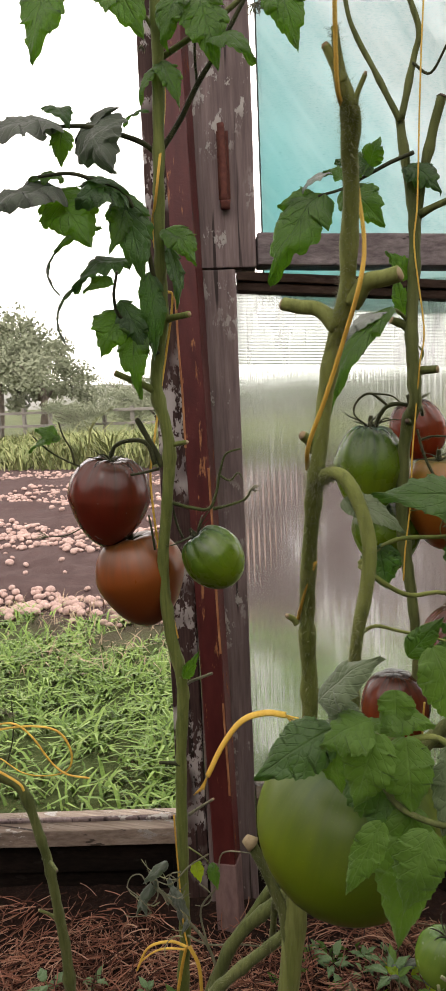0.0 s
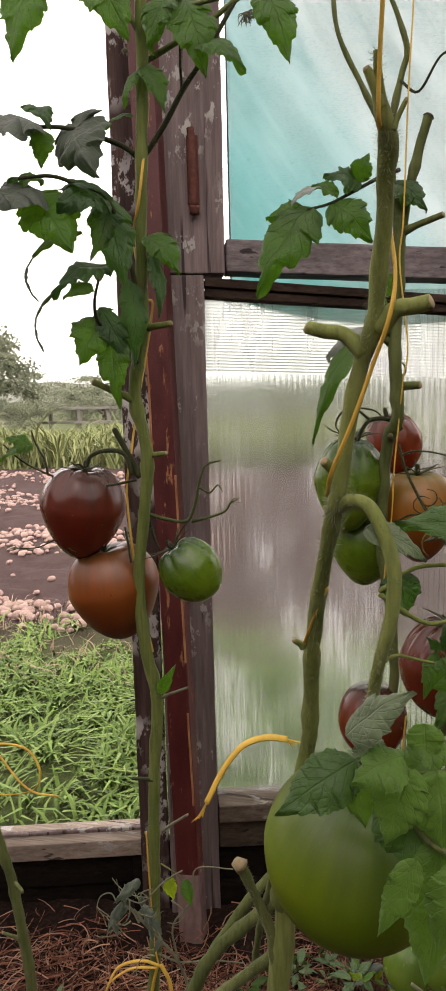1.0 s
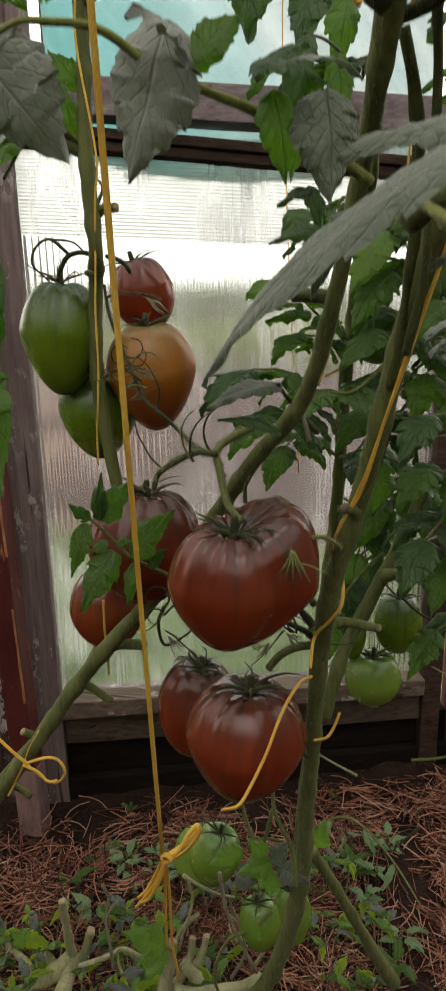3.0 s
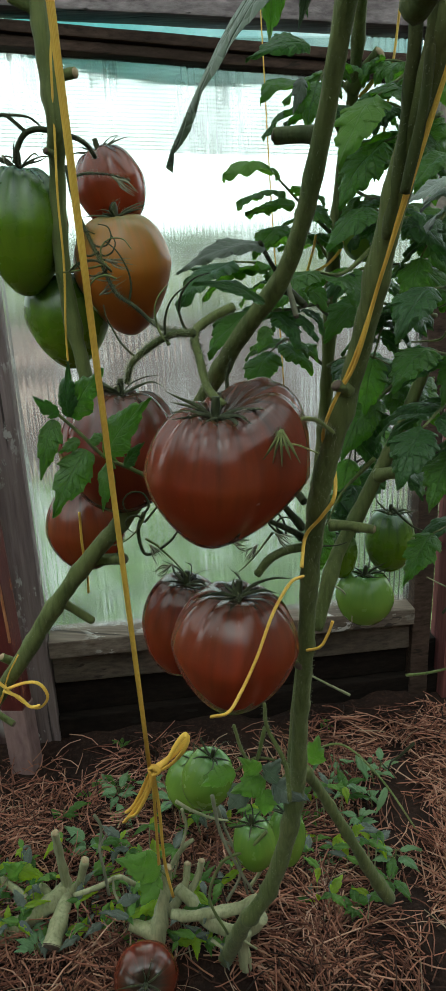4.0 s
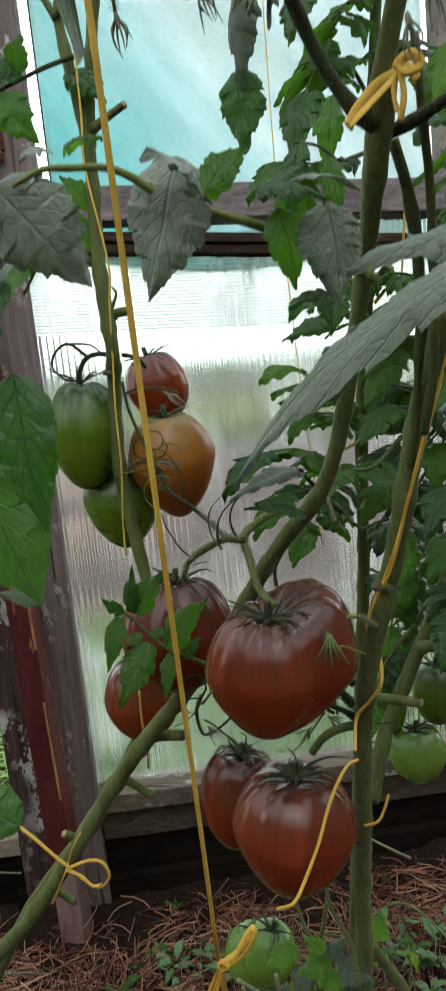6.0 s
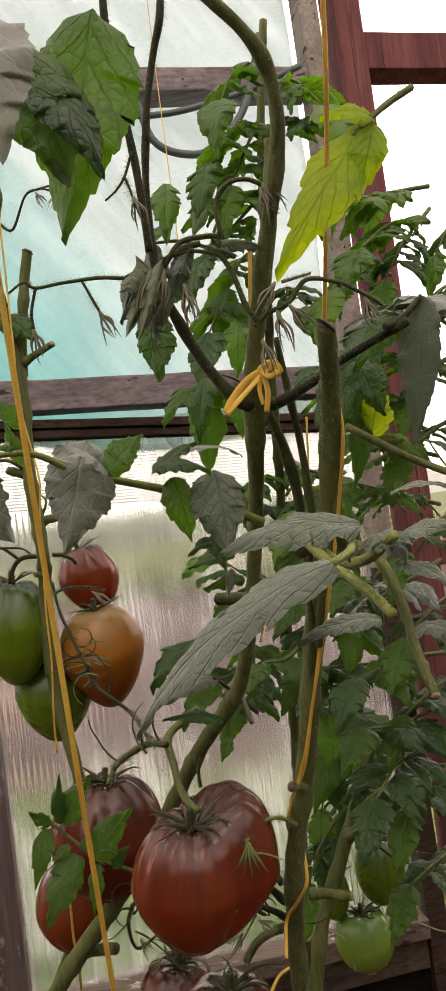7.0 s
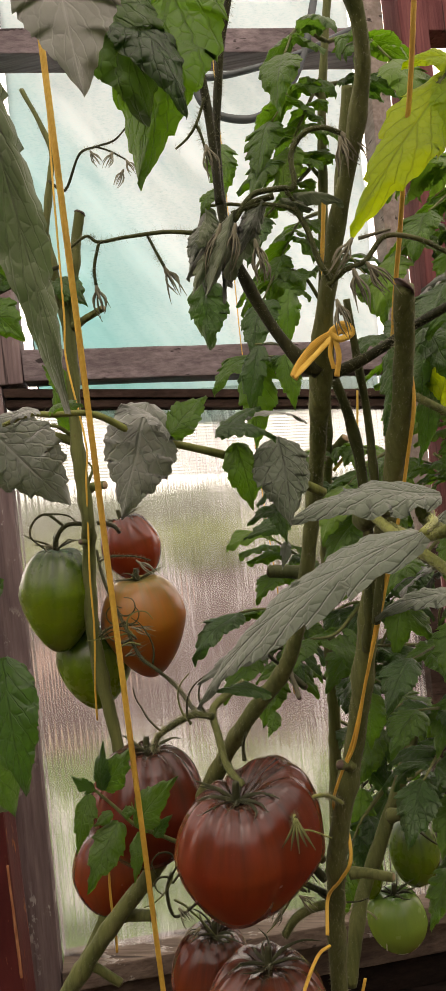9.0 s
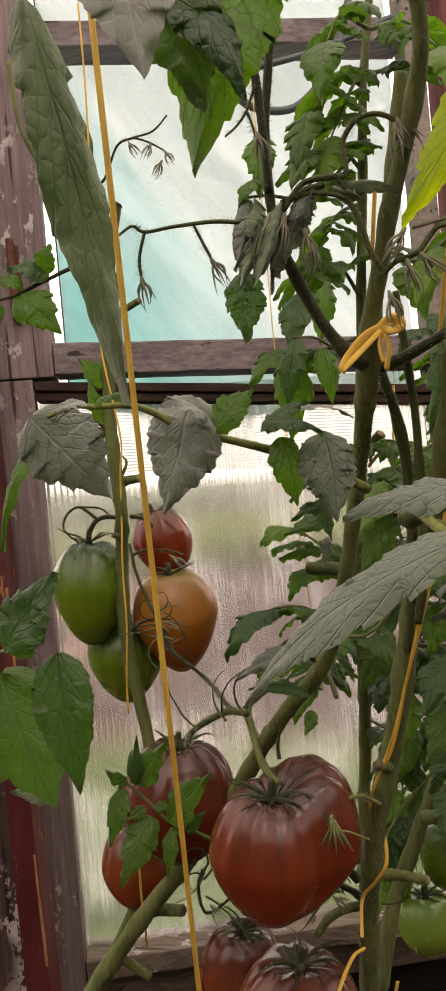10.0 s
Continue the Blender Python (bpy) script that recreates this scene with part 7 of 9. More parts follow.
rachis(K, [(0.586, 0.250, 1.236), (0.596, 0.250, 1.247), (0.609, 0.250, 1.248), (0.616, 0.250, 1.248), (0.616, 0.250, 1.263), (0.623, 0.250, 1.272), (0.632, 0.250, 1.273), (0.640, 0.250, 1.269)], 0.0018, 0.0015, STEM_MID, 200, "truss")
rachis(K, [(0.585, 0.250, 1.240), (0.599, 0.250, 1.242), (0.611, 0.250, 1.239), (0.616, 0.250, 1.236)], 0.0013, 0.0010, STEM_MID, 80, "truss")
rachis(K, [(0.612, 0.250, 1.246), (0.618, 0.250, 1.239), (0.630, 0.250, 1.239)], 0.0012, 0.0007, STEM_MID, 60, "truss")
rachis(K, [(0.615, 0.250, 1.238), (0.620, 0.250, 1.227), (0.624, 0.250, 1.211), (0.629, 0.250, 1.201)], 0.0017, 0.0017, STEM_MID, 80, "truss")
rachis(K, [(0.627, 0.250, 1.199), (0.635, 0.250, 1.205), (0.645, 0.250, 1.208), (0.655, 0.250, 1.218), (0.669, 0.250, 1.215), (0.680, 0.250, 1.208), (0.690, 0.250, 1.200)], 0.0017, 0.0013, STEM_MID, 160, "truss")
rachis(K, [(0.643, 0.250, 1.219), (0.651, 0.250, 1.220), (0.658, 0.250, 1.221)], 0.0012, 0.0007, DRY, 60, "truss")
for i, (q, l, d) in enumerate((((0.640, 0.245, 1.267), 0.030, (0.5, 0, -1)), ((0.639, 0.245, 1.265), 0.030, (0.1, 0, -1)), ((0.595, 0.250, 1.226), 0.032, (0.1, 0, -1)), ((0.587, 0.245, 1.233), 0.040, (-0.25, 0, -1)), ((0.580, 0.245, 1.234), 0.044, (-0.35, 0, -1)), ((0.598, 0.250, 1.219), 0.022, (-0.1, 0, -1)), ((0.640, 0.245, 1.218), 0.030, (-0.6, 0, -0.8)), ((0.639, 0.245, 1.204), 0.034, (0.2, 0, -1)), ((0.645, 0.245, 1.206), 0.034, (0.6, 0, -0.9)), ((0.630, 0.245, 1.191), 0.030, (0.2, 0, -1)), ((0.682, 0.250, 1.205), 0.026, (0.2, 0, -1)), ((0.578, 0.235, 1.267), 0.024, (0.2, 0, -1)))):
    dead_flower(K, q, l, d, 70 + i)
rachis(K, [(0.579, 0.240, 1.291), (0.574, 0.240, 1.280), (0.569, 0.240, 1.274), (0.563, 0.240, 1.270)], 0.0009, 0.0006, STEM_MID, 40, "truss")
rachis(K, [(0.574, 0.240, 1.280), (0.576, 0.240, 1.273), (0.577, 0.240, 1.267)], 0.0009, 0.0007, STEM_MID, 30, "truss")
wl = rachis(K, [(0.584, 0.260, 1.241), (0.579, 0.260, 1.238), (0.574, 0.260, 1.233)], 0.0012, 0.0007, DRY, 20, "leaf", "withered hanging leaf")
for i in range(3):
    leaflet(wl, (0.585, 0.250, 1.237), Vector((0.576, 0.250, 1.212)) + Vector((0.008 * (i - 2), 0.004 * i, -0.006 * i)), 0.008, LEAF_GREY, (0.2 * i - 0.5, -0.9, 0.1), fold=-0.8, wave=2.5)

wa = rachis(K, [(0.606, 0.250, 1.245), (0.594, 0.250, 1.243), (0.580, 0.250, 1.234), (0.570, 0.250, 1.217)], 0.0020, 0.0012, STEM_MID, 700, "leaf", "shaggy withered leaf curled over")
for i, (b, t, w) in enumerate((((0.601, 0.250, 1.245), (0.584, 0.250, 1.217), 0.0170), ((0.593, 0.250, 1.243), (0.578, 0.244, 1.210), 0.0180), ((0.586, 0.250, 1.240), (0.572, 0.238, 1.201), 0.0180), ((0.580, 0.250, 1.234), (0.579, 0.250, 1.206), 0.0150), ((0.574, 0.250, 1.228), (0.564, 0.244, 1.203), 0.0140), ((0.573, 0.250, 1.244), (0.568, 0.238, 1.225), 0.0150), ((0.571, 0.250, 1.237), (0.563, 0.250, 1.217), 0.0140), ((0.608, 0.250, 1.244), (0.623, 0.244, 1.234), 0.0100), ((0.615, 0.250, 1.245), (0.637, 0.238, 1.232), 0.0090))):
    leaflet(wa, b, t, w * 0.72, LEAF_DUSK if i % 3 else LEAF_ASH, (0.4 * (-1) ** i, -0.9, 0.1), fold=-0.9, wave=3.0, bend=0.1 * (-1) ** i, teeth=5, cut=0.5)

# yellow knot on the fork
twine_thing("yellow twine knotted round a forked stem", (0.630, 0.280, 1.181))
twine("wrap", [(0.606, 0.268, 1.161), (0.610, 0.271, 1.168), (0.618, 0.275, 1.177), (0.627, 0.278, 1.182), (0.633, 0.282, 1.185), (0.637, 0.285, 1.181)], 0.0030, "", flat=0.3)
twine("wrap", [(0.606, 0.268, 1.161), (0.614, 0.270, 1.168), (0.624, 0.273, 1.177), (0.631, 0.275, 1.183)], 0.0023, "", flat=0.3)
twine("knot", [(0.626, 0.262, 1.178), (0.630, 0.262, 1.182), (0.634, 0.262, 1.182), (0.636, 0.262, 1.178), (0.630, 0.262, 1.176), (0.627, 0.262, 1.180), (0.631, 0.262, 1.182)], 0.0027, "")
twine("tail", [(0.628, 0.262, 1.177), (0.629, 0.262, 1.168), (0.627, 0.262, 1.158)], 0.0023, "", flat=0.35)
twine("tail", [(0.627, 0.262, 1.177), (0.625, 0.262, 1.170), (0.626, 0.262, 1.162)], 0.0018, "", flat=0.35)
twine("strand", [(0.627, 0.280, 1.184), (0.627, 0.278, 1.197), (0.626, 0.275, 1.215), (0.628, 0.273, 1.233), (0.630, 0.270, 1.248)], 0.0016, "")

# bow on the slanting stem
twine_thing("yellow twine tied in a bow round the slanting stem", (0.301, 0.510, 0.610))
twine("wrap", [(0.319, 0.510, 0.649), (0.306, 0.511, 0.627), (0.298, 0.512, 0.608), (0.286, 0.514, 0.585), (0.275, 0.515, 0.565)], 0.0016, "")
twine("bow", [(0.302, 0.505, 0.613), (0.324, 0.505, 0.622), (0.338, 0.505, 0.621), (0.344, 0.505, 0.607), (0.333, 0.505, 0.594), (0.318, 0.505, 0.600), (0.304, 0.505, 0.614)], 0.0018, "")
twine("bow", [(0.301, 0.503, 0.613), (0.316, 0.503, 0.607), (0.326, 0.503, 0.597), (0.336, 0.503, 0.599)], 0.0018, "")
twine("tail", [(0.309, 0.500, 0.616), (0.293, 0.500, 0.630), (0.276, 0.500, 0.647), (0.254, 0.500, 0.666)], 0.0019, "")

# ---- near taut twine with a bow at its foot ----
twine_thing("taut yellow twine with a frayed bow near the soil", (0.487, 0.352, 0.666))
twine("strand", [(0.545, 0.04, 2.1), (0.532, 0.12, 1.70), (0.5185, 0.196, 1.30), (0.506, 0.262, 0.95), (0.487, 0.345, 0.67)], 0.0019, "", per=5)
twine("strand", [(0.487, 0.352, 0.666), (0.482, 0.375, 0.608), (0.476, 0.397, 0.536), (0.474, 0.420, 0.471)], 0.0016, "")
twine("strand", [(0.487, 0.350, 0.666), (0.477, 0.380, 0.597), (0.467, 0.410, 0.518)], 0.0016, "")
for i, pts in enumerate(([(0.489, 0.345, 0.671), (0.499, 0.345, 0.680), (0.507, 0.345, 0.695), (0.513, 0.345, 0.702), (0.513, 0.345, 0.694), (0.503, 0.345, 0.679), (0.491, 0.345, 0.670)], [(0.488, 0.348, 0.670), (0.503, 0.348, 0.683), (0.514, 0.348, 0.698), (0.511, 0.348, 0.687), (0.500, 0.348, 0.674), (0.489, 0.348, 0.667)], [(0.489, 0.345, 0.670), (0.482, 0.345, 0.652), (0.474, 0.345, 0.638), (0.465, 0.345, 0.625)], [(0.490, 0.343, 0.671), (0.485, 0.343, 0.655), (0.476, 0.343, 0.637), (0.470, 0.343, 0.632)], [(0.487, 0.346, 0.669), (0.480, 0.346, 0.654), (0.473, 0.346, 0.640), (0.467, 0.346, 0.633)], [(0.487, 0.342, 0.676), (0.491, 0.342, 0.677), (0.494, 0.342, 0.673), (0.489, 0.342, 0.670), (0.487, 0.342, 0.674)])):
    twine("bow", pts, 0.0021, "", flat=0.5)

# ---- right-hand plant: thick upright stem ----
G = plant_thing("thick-stemmed tomato plant wound with yellow twine", (0.50, 0.70, SOIL_Z))
stem(G, [(0.662, 0.255, 1.195), (0.662, 0.276, 1.172), (0.660, 0.296, 1.143), (0.655, 0.317, 1.111), (0.647, 0.338, 1.071), (0.637, 0.359, 1.031), (0.627, 0.379, 0.975), (0.615, 0.400, 0.918)] + [(0.600, 0.420, 0.854), (0.593, 0.443, 0.799), (0.589, 0.465, 0.742), (0.585, 0.487, 0.665), (0.580, 0.510, 0.585), (0.576, 0.532, 0.503), (0.564, 0.555, 0.411), (0.540, 0.578, 0.306), (0.507, 0.600, 0.224)] + [(0.46, 0.70, SOIL_Z - 0.02)],
     [0.0062, 0.0072, 0.0076, 0.0080, 0.0085, 0.0088, 0.009, 0.0092, 0.0098, 0.0098, 0.0095, 0.0098, 0.010, 0.0115, 0.0125, 0.0125, 0.013, 0.015], STEM, hairs=2800)
part("cut_face", tube("cut_face", [(0.662, 0.255, 1.195), (0.663, 0.255, 1.196)], [0.0062, 0.0045], sides=10, per=2), CUT_DARK, G)
stem(G, [(0.580, 0.600, 0.463), (0.601, 0.630, 0.401), (0.634, 0.660, 0.312), (0.662, 0.690, 0.230), (0.691, 0.720, 0.152)], [0.0085, 0.0085, 0.0092, 0.011, 0.014], STEM, 220, "branch")
stub(G, (0.614, 0.396, 0.916), (0.607, 0.385, 0.921), 0.0044, True)
stub(G, (0.635, 0.310, 1.085), (0.651, 0.270, 1.094), 0.0062, False, STEM)
stem(G, [(0.587, 0.440, 0.829), (0.578, 0.453, 0.834), (0.566, 0.467, 0.824), (0.584, 0.480, 0.793)], [0.004, 0.004, 0.003, 0.004], STEM_DARK, 40, "branch")
stem(G, [(0.594, 0.500, 0.694), (0.608, 0.510, 0.747), (0.616, 0.520, 0.765), (0.634, 0.530, 0.800), (0.660, 0.540, 0.856), (0.679, 0.550, 0.905)], [0.0085, 0.008, 0.008, 0.008, 0.0075, 0.007], STEM, 500, "branch")
stub(G, (0.643, 0.520, 0.823), (0.661, 0.500, 0.832), 0.0056, True)
stub(G, (0.605, 0.490, 0.792), (0.638, 0.480, 0.793), 0.0045)
stub(G, (0.583, 0.500, 0.672), (0.581, 0.480, 0.670), 0.006, True)
rachis(G, [(0.572, 0.480, 0.529), (0.568, 0.487, 0.563), (0.552, 0.493, 0.596), (0.549, 0.500, 0.617)], 0.003, 0.002, STEM, 60, "truss")
rachis(G, [(0.544, 0.550, 0.552), (0.533, 0.550, 0.507), (0.521, 0.550, 0.521), (0.513, 0.550, 0.553)], 0.0028, 0.002, STEM, 60, "truss")
rachis(G, [(0.538, 0.600, 0.371), (0.515, 0.600, 0.342), (0.485, 0.600, 0.320), (0.467, 0.600, 0.262), (0.487, 0.600, 0.206)], 0.0028, 0.002, STEM, 60, "withered_shoot")
rachis(G, [(0.477, 0.600, 0.417), (0.484, 0.600, 0.365), (0.500, 0.600, 0.322), (0.520, 0.600, 0.278)], 0.003, 0.002, DRY, 20, "withered_shoot")
twine_thing("yellow twine wound round a thick stem", (0.593, 0.400, 0.804))
twine("strand", [(0.682, 0.240, 1.359), (0.680, 0.257, 1.326), (0.678, 0.274, 1.301), (0.675, 0.291, 1.276), (0.671, 0.309, 1.243), (0.667, 0.326, 1.214), (0.663, 0.343, 1.178), (0.659, 0.360, 1.135)] , 0.0021, "")
for turn in (0.0, 0.5):
    twine("strand", [(0.663 + 0.002 * turn, 0.290, 1.175), (0.6660, 0.289 + 0.004 * turn, 1.146), (0.6605, 0.308, 1.111), (0.6525, 0.328, 1.071), (0.6410, 0.3480, 1.030 - 0.01 * turn), (0.6290, 0.3675, 0.980), (0.6180, 0.3825, 0.940 - 0.01 * turn), (0.6070, 0.391, 0.912), (0.6000, 0.402, 0.890),
                     (0.6010, 0.418, 0.874), (0.6070, 0.424, 0.858), (0.6070, 0.413, 0.842), (0.5985, 0.418, 0.826), (0.5880, 0.428, 0.808), (0.5860, 0.412 - 0.01 * turn, 0.794)], 0.0014 + 0.0004 * turn, "", flat=0.6)
twine("tail", [(0.587, 0.400, 0.791), (0.579, 0.391, 0.790), (0.568, 0.382, 0.772), (0.558, 0.372, 0.745), (0.547, 0.363, 0.722), (0.540, 0.354, 0.714), (0.531, 0.345, 0.717)], 0.0026, "", flat=0.5)
twine("loop", [(0.608, 0.480, 0.713), (0.604, 0.477, 0.702), (0.598, 0.473, 0.693), (0.587, 0.470, 0.691)], 0.002, "", flat=0.5)

m1 = rachis(G, [(0.647, 0.290, 1.081), (0.655, 0.260, 1.077), (0.665, 0.230, 1.081), (0.673, 0.200, 1.091)], 0.004, 0.003, STEM_PALE, 160)
rachis(G, [(0.638, 0.290, 1.089), (0.649, 0.260, 1.077), (0.661, 0.230, 1.067), (0.668, 0.200, 1.059)], 0.0036, 0.003, STEM_PALE, 160)
m2 = rachis(m1, [(0.655, 0.200, 1.089), (0.652, 0.170, 1.089), (0.644, 0.140, 1.088)], 0.0024, 0.0016, STEM_PALE, 40, name="stalk")
leaflet(m2, (0.644, 0.140, 1.088), (0.555, 0.195, 1.021), 0.0300, LEAF_ASH, (-0.60, -0.45, 0.65), bend=0.085, fold=0.0, teeth=8, cut=0.42, wave=0.5)
leaflet(m1, (0.660, 0.200, 1.098), (0.601, 0.195, 1.094), 0.030, LEAF_ASH, (-0.05, -0.41, 0.91), bend=0.10, fold=0.1, teeth=8, cut=0.25)
leaflet(m1, (0.660, 0.170, 1.063), (0.628, 0.165, 1.058), 0.0133, LEAF_ASH, (0, -0.5, 0.85), bend=0.12)
leaflet(m1, (0.667, 0.220, 1.091), (0.677, 0.200, 1.083), 0.03, LEAF_ASH, (0, -0.4, 0.9))
leaflet(m1, (0.650, 0.200, 1.096), (0.654, 0.200, 1.082), 0.008, STEM_PALE, (0.5, -0.8, 0.2))
leaflet(m1, (0.603, 0.165, 1.073), (0.594, 0.180, 1.048), 0.0085, LEAF_ASH, (0.2, -0.8, 0.5), bend=0.03)

stem(G, [(0.662, 0.270, 1.085), (0.672, 0.256, 1.077), (0.678, 0.243, 1.056), (0.680, 0.229, 1.035), (0.683, 0.215, 1.020)], [0.0040, 0.0036, 0.0033, 0.0031, 0.0030], STEM, 300, "branch")
part("cut_face", tube("cut_face", [(0.683, 0.215, 1.020), (0.683, 0.214, 1.019)], [0.0023, 0.0015], sides=10, per=2), CUT, G)
leaflet(m1, (0.675, 0.200, 1.090), (0.699, 0.190, 1.092), 0.0161, LEAF_ASH, (0, -0.4, 0.9), bend=0.12)
leaflet(m1, (0.674, 0.210, 1.079), (0.693, 0.190, 1.068), 0.0135, LEAF_ASH, (0.1, -0.5, 0.85), bend=0.1)
leaflet(m1, (0.677, 0.200, 1.053), (0.692, 0.180, 1.050), 0.0155, LEAF_SHADE, (0.1, -0.5, 0.85), bend=0.1)
leaflet(m1, (0.677, 0.220, 1.109), (0.702, 0.210, 1.108), 0.0104, LEAF_ASH, (0.1, -0.3, 0.9), bend=0.1)
k4 = rachis(K, [(0.693, 0.270, 1.193), (0.704, 0.275, 1.199), (0.715, 0.280, 1.209)], 0.003, 0.002, STEM_DARK, 60)
leaflet(k4, (0.716, 0.280, 1.209), (0.703, 0.290, 1.130), 0.0222, LEAF_SHADE, (-0.2, -0.9, 0.3), bend=0.03, fold=0.15, cut=0.2)
leaflet(k4, (0.705, 0.280, 1.200), (0.672, 0.270, 1.196), 0.0120, LEAF_SHADE, (0, -0.3, 0.95), bend=0.15)
leaflet(k4, (0.709, 0.300, 1.208), (0.678, 0.310, 1.180), 0.0211, LEAF_DARK, (-0.3, -0.8, 0.4))
leaflet(k4, (0.686, 0.340, 1.145), (0.698, 0.340, 1.179), 0.0240, LEAF_LIGHT, (0.1, -0.95, 0.2), bend=0.02)
leaflet(k4, (0.683, 0.340, 1.165), (0.673, 0.350, 1.112), 0.0178, LEAF_DARK, (0.3, -0.9, 0.2))
leaflet(k4, (0.660, 0.320, 1.185), (0.655, 0.330, 1.131), 0.0104, LEAF_DARK, (0.6, -0.7, 0.2))
leaflet(k4, (0.687, 0.340, 1.197), (0.653, 0.340, 1.132), 0.0350, LEAF_DARK, (-0.3, -0.85, 0.3), bend=0.05, fold=0.3, cut=0.3)
leaflet(k4, (0.681, 0.330, 1.190), (0.696, 0.330, 1.155), 0.0260, LEAF_DARK, (0.2, -0.8, 0.4), bend=0.08, cut=0.3)
rachis(K, [(0.672, 0.330, 1.152), (0.685, 0.320, 1.141), (0.703, 0.310, 1.127), (0.724, 0.300, 1.114)], 0.0030, 0.0026, STEM, 120, "truss")

# bright leaf against the light
y1 = rachis(G, [(0.733, 0.310, 1.337), (0.717, 0.300, 1.325), (0.703, 0.290, 1.312), (0.693, 0.285, 1.302)], 0.0026, 0.0018, STEM, 160)
leaflet(y1, (0.703, 0.290, 1.313), (0.641, 0.270, 1.231), 0.0400, LEAF_LIGHT, (-0.1, -0.95, 0.2), bend=0.02, fold=0.12, teeth=4, cut=0.55)
leaflet(y1, (0.707, 0.292, 1.314), (0.677, 0.285, 1.316), 0.0200, LEAF_LIGHT, (0, -0.8, 0.5), teeth=3, cut=0.4)
leaflet(y1, (0.706, 0.292, 1.311), (0.690, 0.285, 1.266), 0.0250, LEAF_LIGHT, (0.1, -0.95, 0.2), teeth=3, cut=0.5)

# ---- leaves that hang over the path ----
N = plant_thing("leafy tomato plant arching over the path", (0.46, -0.42, SOIL_Z))
stem(N, [(0.46, -0.42, SOIL_Z - 0.02), (0.47, -0.42, 0.6), (0.48, -0.40, 1.1), (0.49, -0.30, 1.45), (0.51, -0.12, 1.56), (0.52, 0.04, 1.52), (0.54, 0.14, 1.44)], [0.011, 0.010, 0.009, 0.008, 0.006, 0.005, 0.003], STEM, 500)
n1 = rachis(N, [(0.53, 0.10, 1.48), (0.545, 0.15, 1.42), (0.55, 0.165, 1.37)], 0.003, 0.002, STEM, 80)
leaflet(n1, (0.584, 0.165, 1.307), (0.560, 0.165, 1.221), 0.0360, LEAF, (0.15, -0.9, 0.3), bend=0.04, fold=0.15, teeth=6, cut=0.15)
leaflet(n1, (0.557, 0.160, 1.283), (0.583, 0.150, 1.235), 0.0230, LEAF_DARK, (0.45, -0.75, 0.5), bend=0.12, fold=0.1, teeth=6, cut=0.06)
leaflet(n1, (0.555, 0.150, 1.290), (0.569, 0.155, 1.238), 0.0300, LEAF_MID, (0.2, -0.85, 0.4), bend=0.08, fold=0.15, teeth=6, cut=0.06)
leaflet(n1, (0.550, 0.120, 1.283), (0.556, 0.120, 1.231), 0.0290, LEAF_PALE, (0.1, -0.8, 0.6), bend=0.06, fold=0.1, teeth=6, cut=0.04, wave=0.6)
leaflet(n1, (0.540, 0.075, 1.227), (0.549, 0.100, 1.132), 0.0190, LEAF_DUSK, (0.40, -0.85, 0.3), bend=0.03, fold=0.35, teeth=9, cut=0.3, wave=2.4)

# ---- plants behind, along the wall ----
H = plant_thing("bushy tomato plant by the plastic window", (0.62, 0.80, SOIL_Z))
stem(H, [(0.535, 1.028, 0.000)] + [(0.579, 0.800, 0.571), (0.589, 0.787, 0.706), (0.600, 0.773, 0.827), (0.605, 0.760, 0.955), (0.611, 0.747, 1.031), (0.617, 0.733, 1.089), (0.623, 0.720, 1.131)] + [(0.628, 0.660, 1.203), (0.633, 0.645, 1.278), (0.645, 0.630, 1.400), (0.653, 0.615, 1.486), (0.671, 0.600, 1.596)], [0.012, 0.010, 0.0095, 0.009, 0.009, 0.0085, 0.008, 0.007, 0.0065, 0.006, 0.006, 0.005, 0.005], STEM, 700)
stub(H, (0.620, 0.720, 1.132), (0.645, 0.700, 1.157), 0.0075)
hl = lambda *a, **k: compound(H, *a, **k)
hl([(0.601, 0.720, 0.932), (0.572, 0.687, 0.961), (0.545, 0.653, 0.983), (0.519, 0.620, 0.988)], 0.061, 4, LEAF, LEAF_DARK)
hl([(0.602, 0.720, 0.945), (0.566, 0.670, 0.942), (0.534, 0.620, 0.945)], 0.055, 3, LEAF_DARK, LEAF)
hl([(0.607, 0.740, 1.007), (0.580, 0.700, 1.032), (0.553, 0.660, 1.060)], 0.055, 4, LEAF, LEAF_SOFT)
hl([(0.617, 0.740, 1.090), (0.599, 0.700, 1.114), (0.578, 0.660, 1.128)], 0.055, 3, LEAF_DARK, LEAF)
hl([(0.624, 0.740, 1.078), (0.646, 0.710, 1.089), (0.666, 0.680, 1.079)], 0.055, 4, LEAF, LEAF)
hl([(0.617, 0.740, 1.055), (0.640, 0.710, 1.039), (0.672, 0.680, 1.030)], 0.055, 4, LEAF, LEAF_SOFT)
hl([(0.606, 0.740, 0.956), (0.633, 0.700, 0.975), (0.665, 0.660, 0.980)], 0.061, 4, LEAF_DARK, LEAF)
hl([(0.602, 0.760, 0.873), (0.634, 0.720, 0.891), (0.668, 0.680, 0.883)], 0.061, 4, LEAF_DARK, LEAF)
hl([(0.599, 0.780, 0.869), (0.562, 0.740, 0.905), (0.544, 0.700, 0.898)], 0.049, 3, LEAF, LEAF)
hl([(0.634, 0.640, 1.290), (0.615, 0.613, 1.317), (0.592, 0.587, 1.312), (0.579, 0.560, 1.283)], 0.055, 4, LEAF, LEAF_DARK)
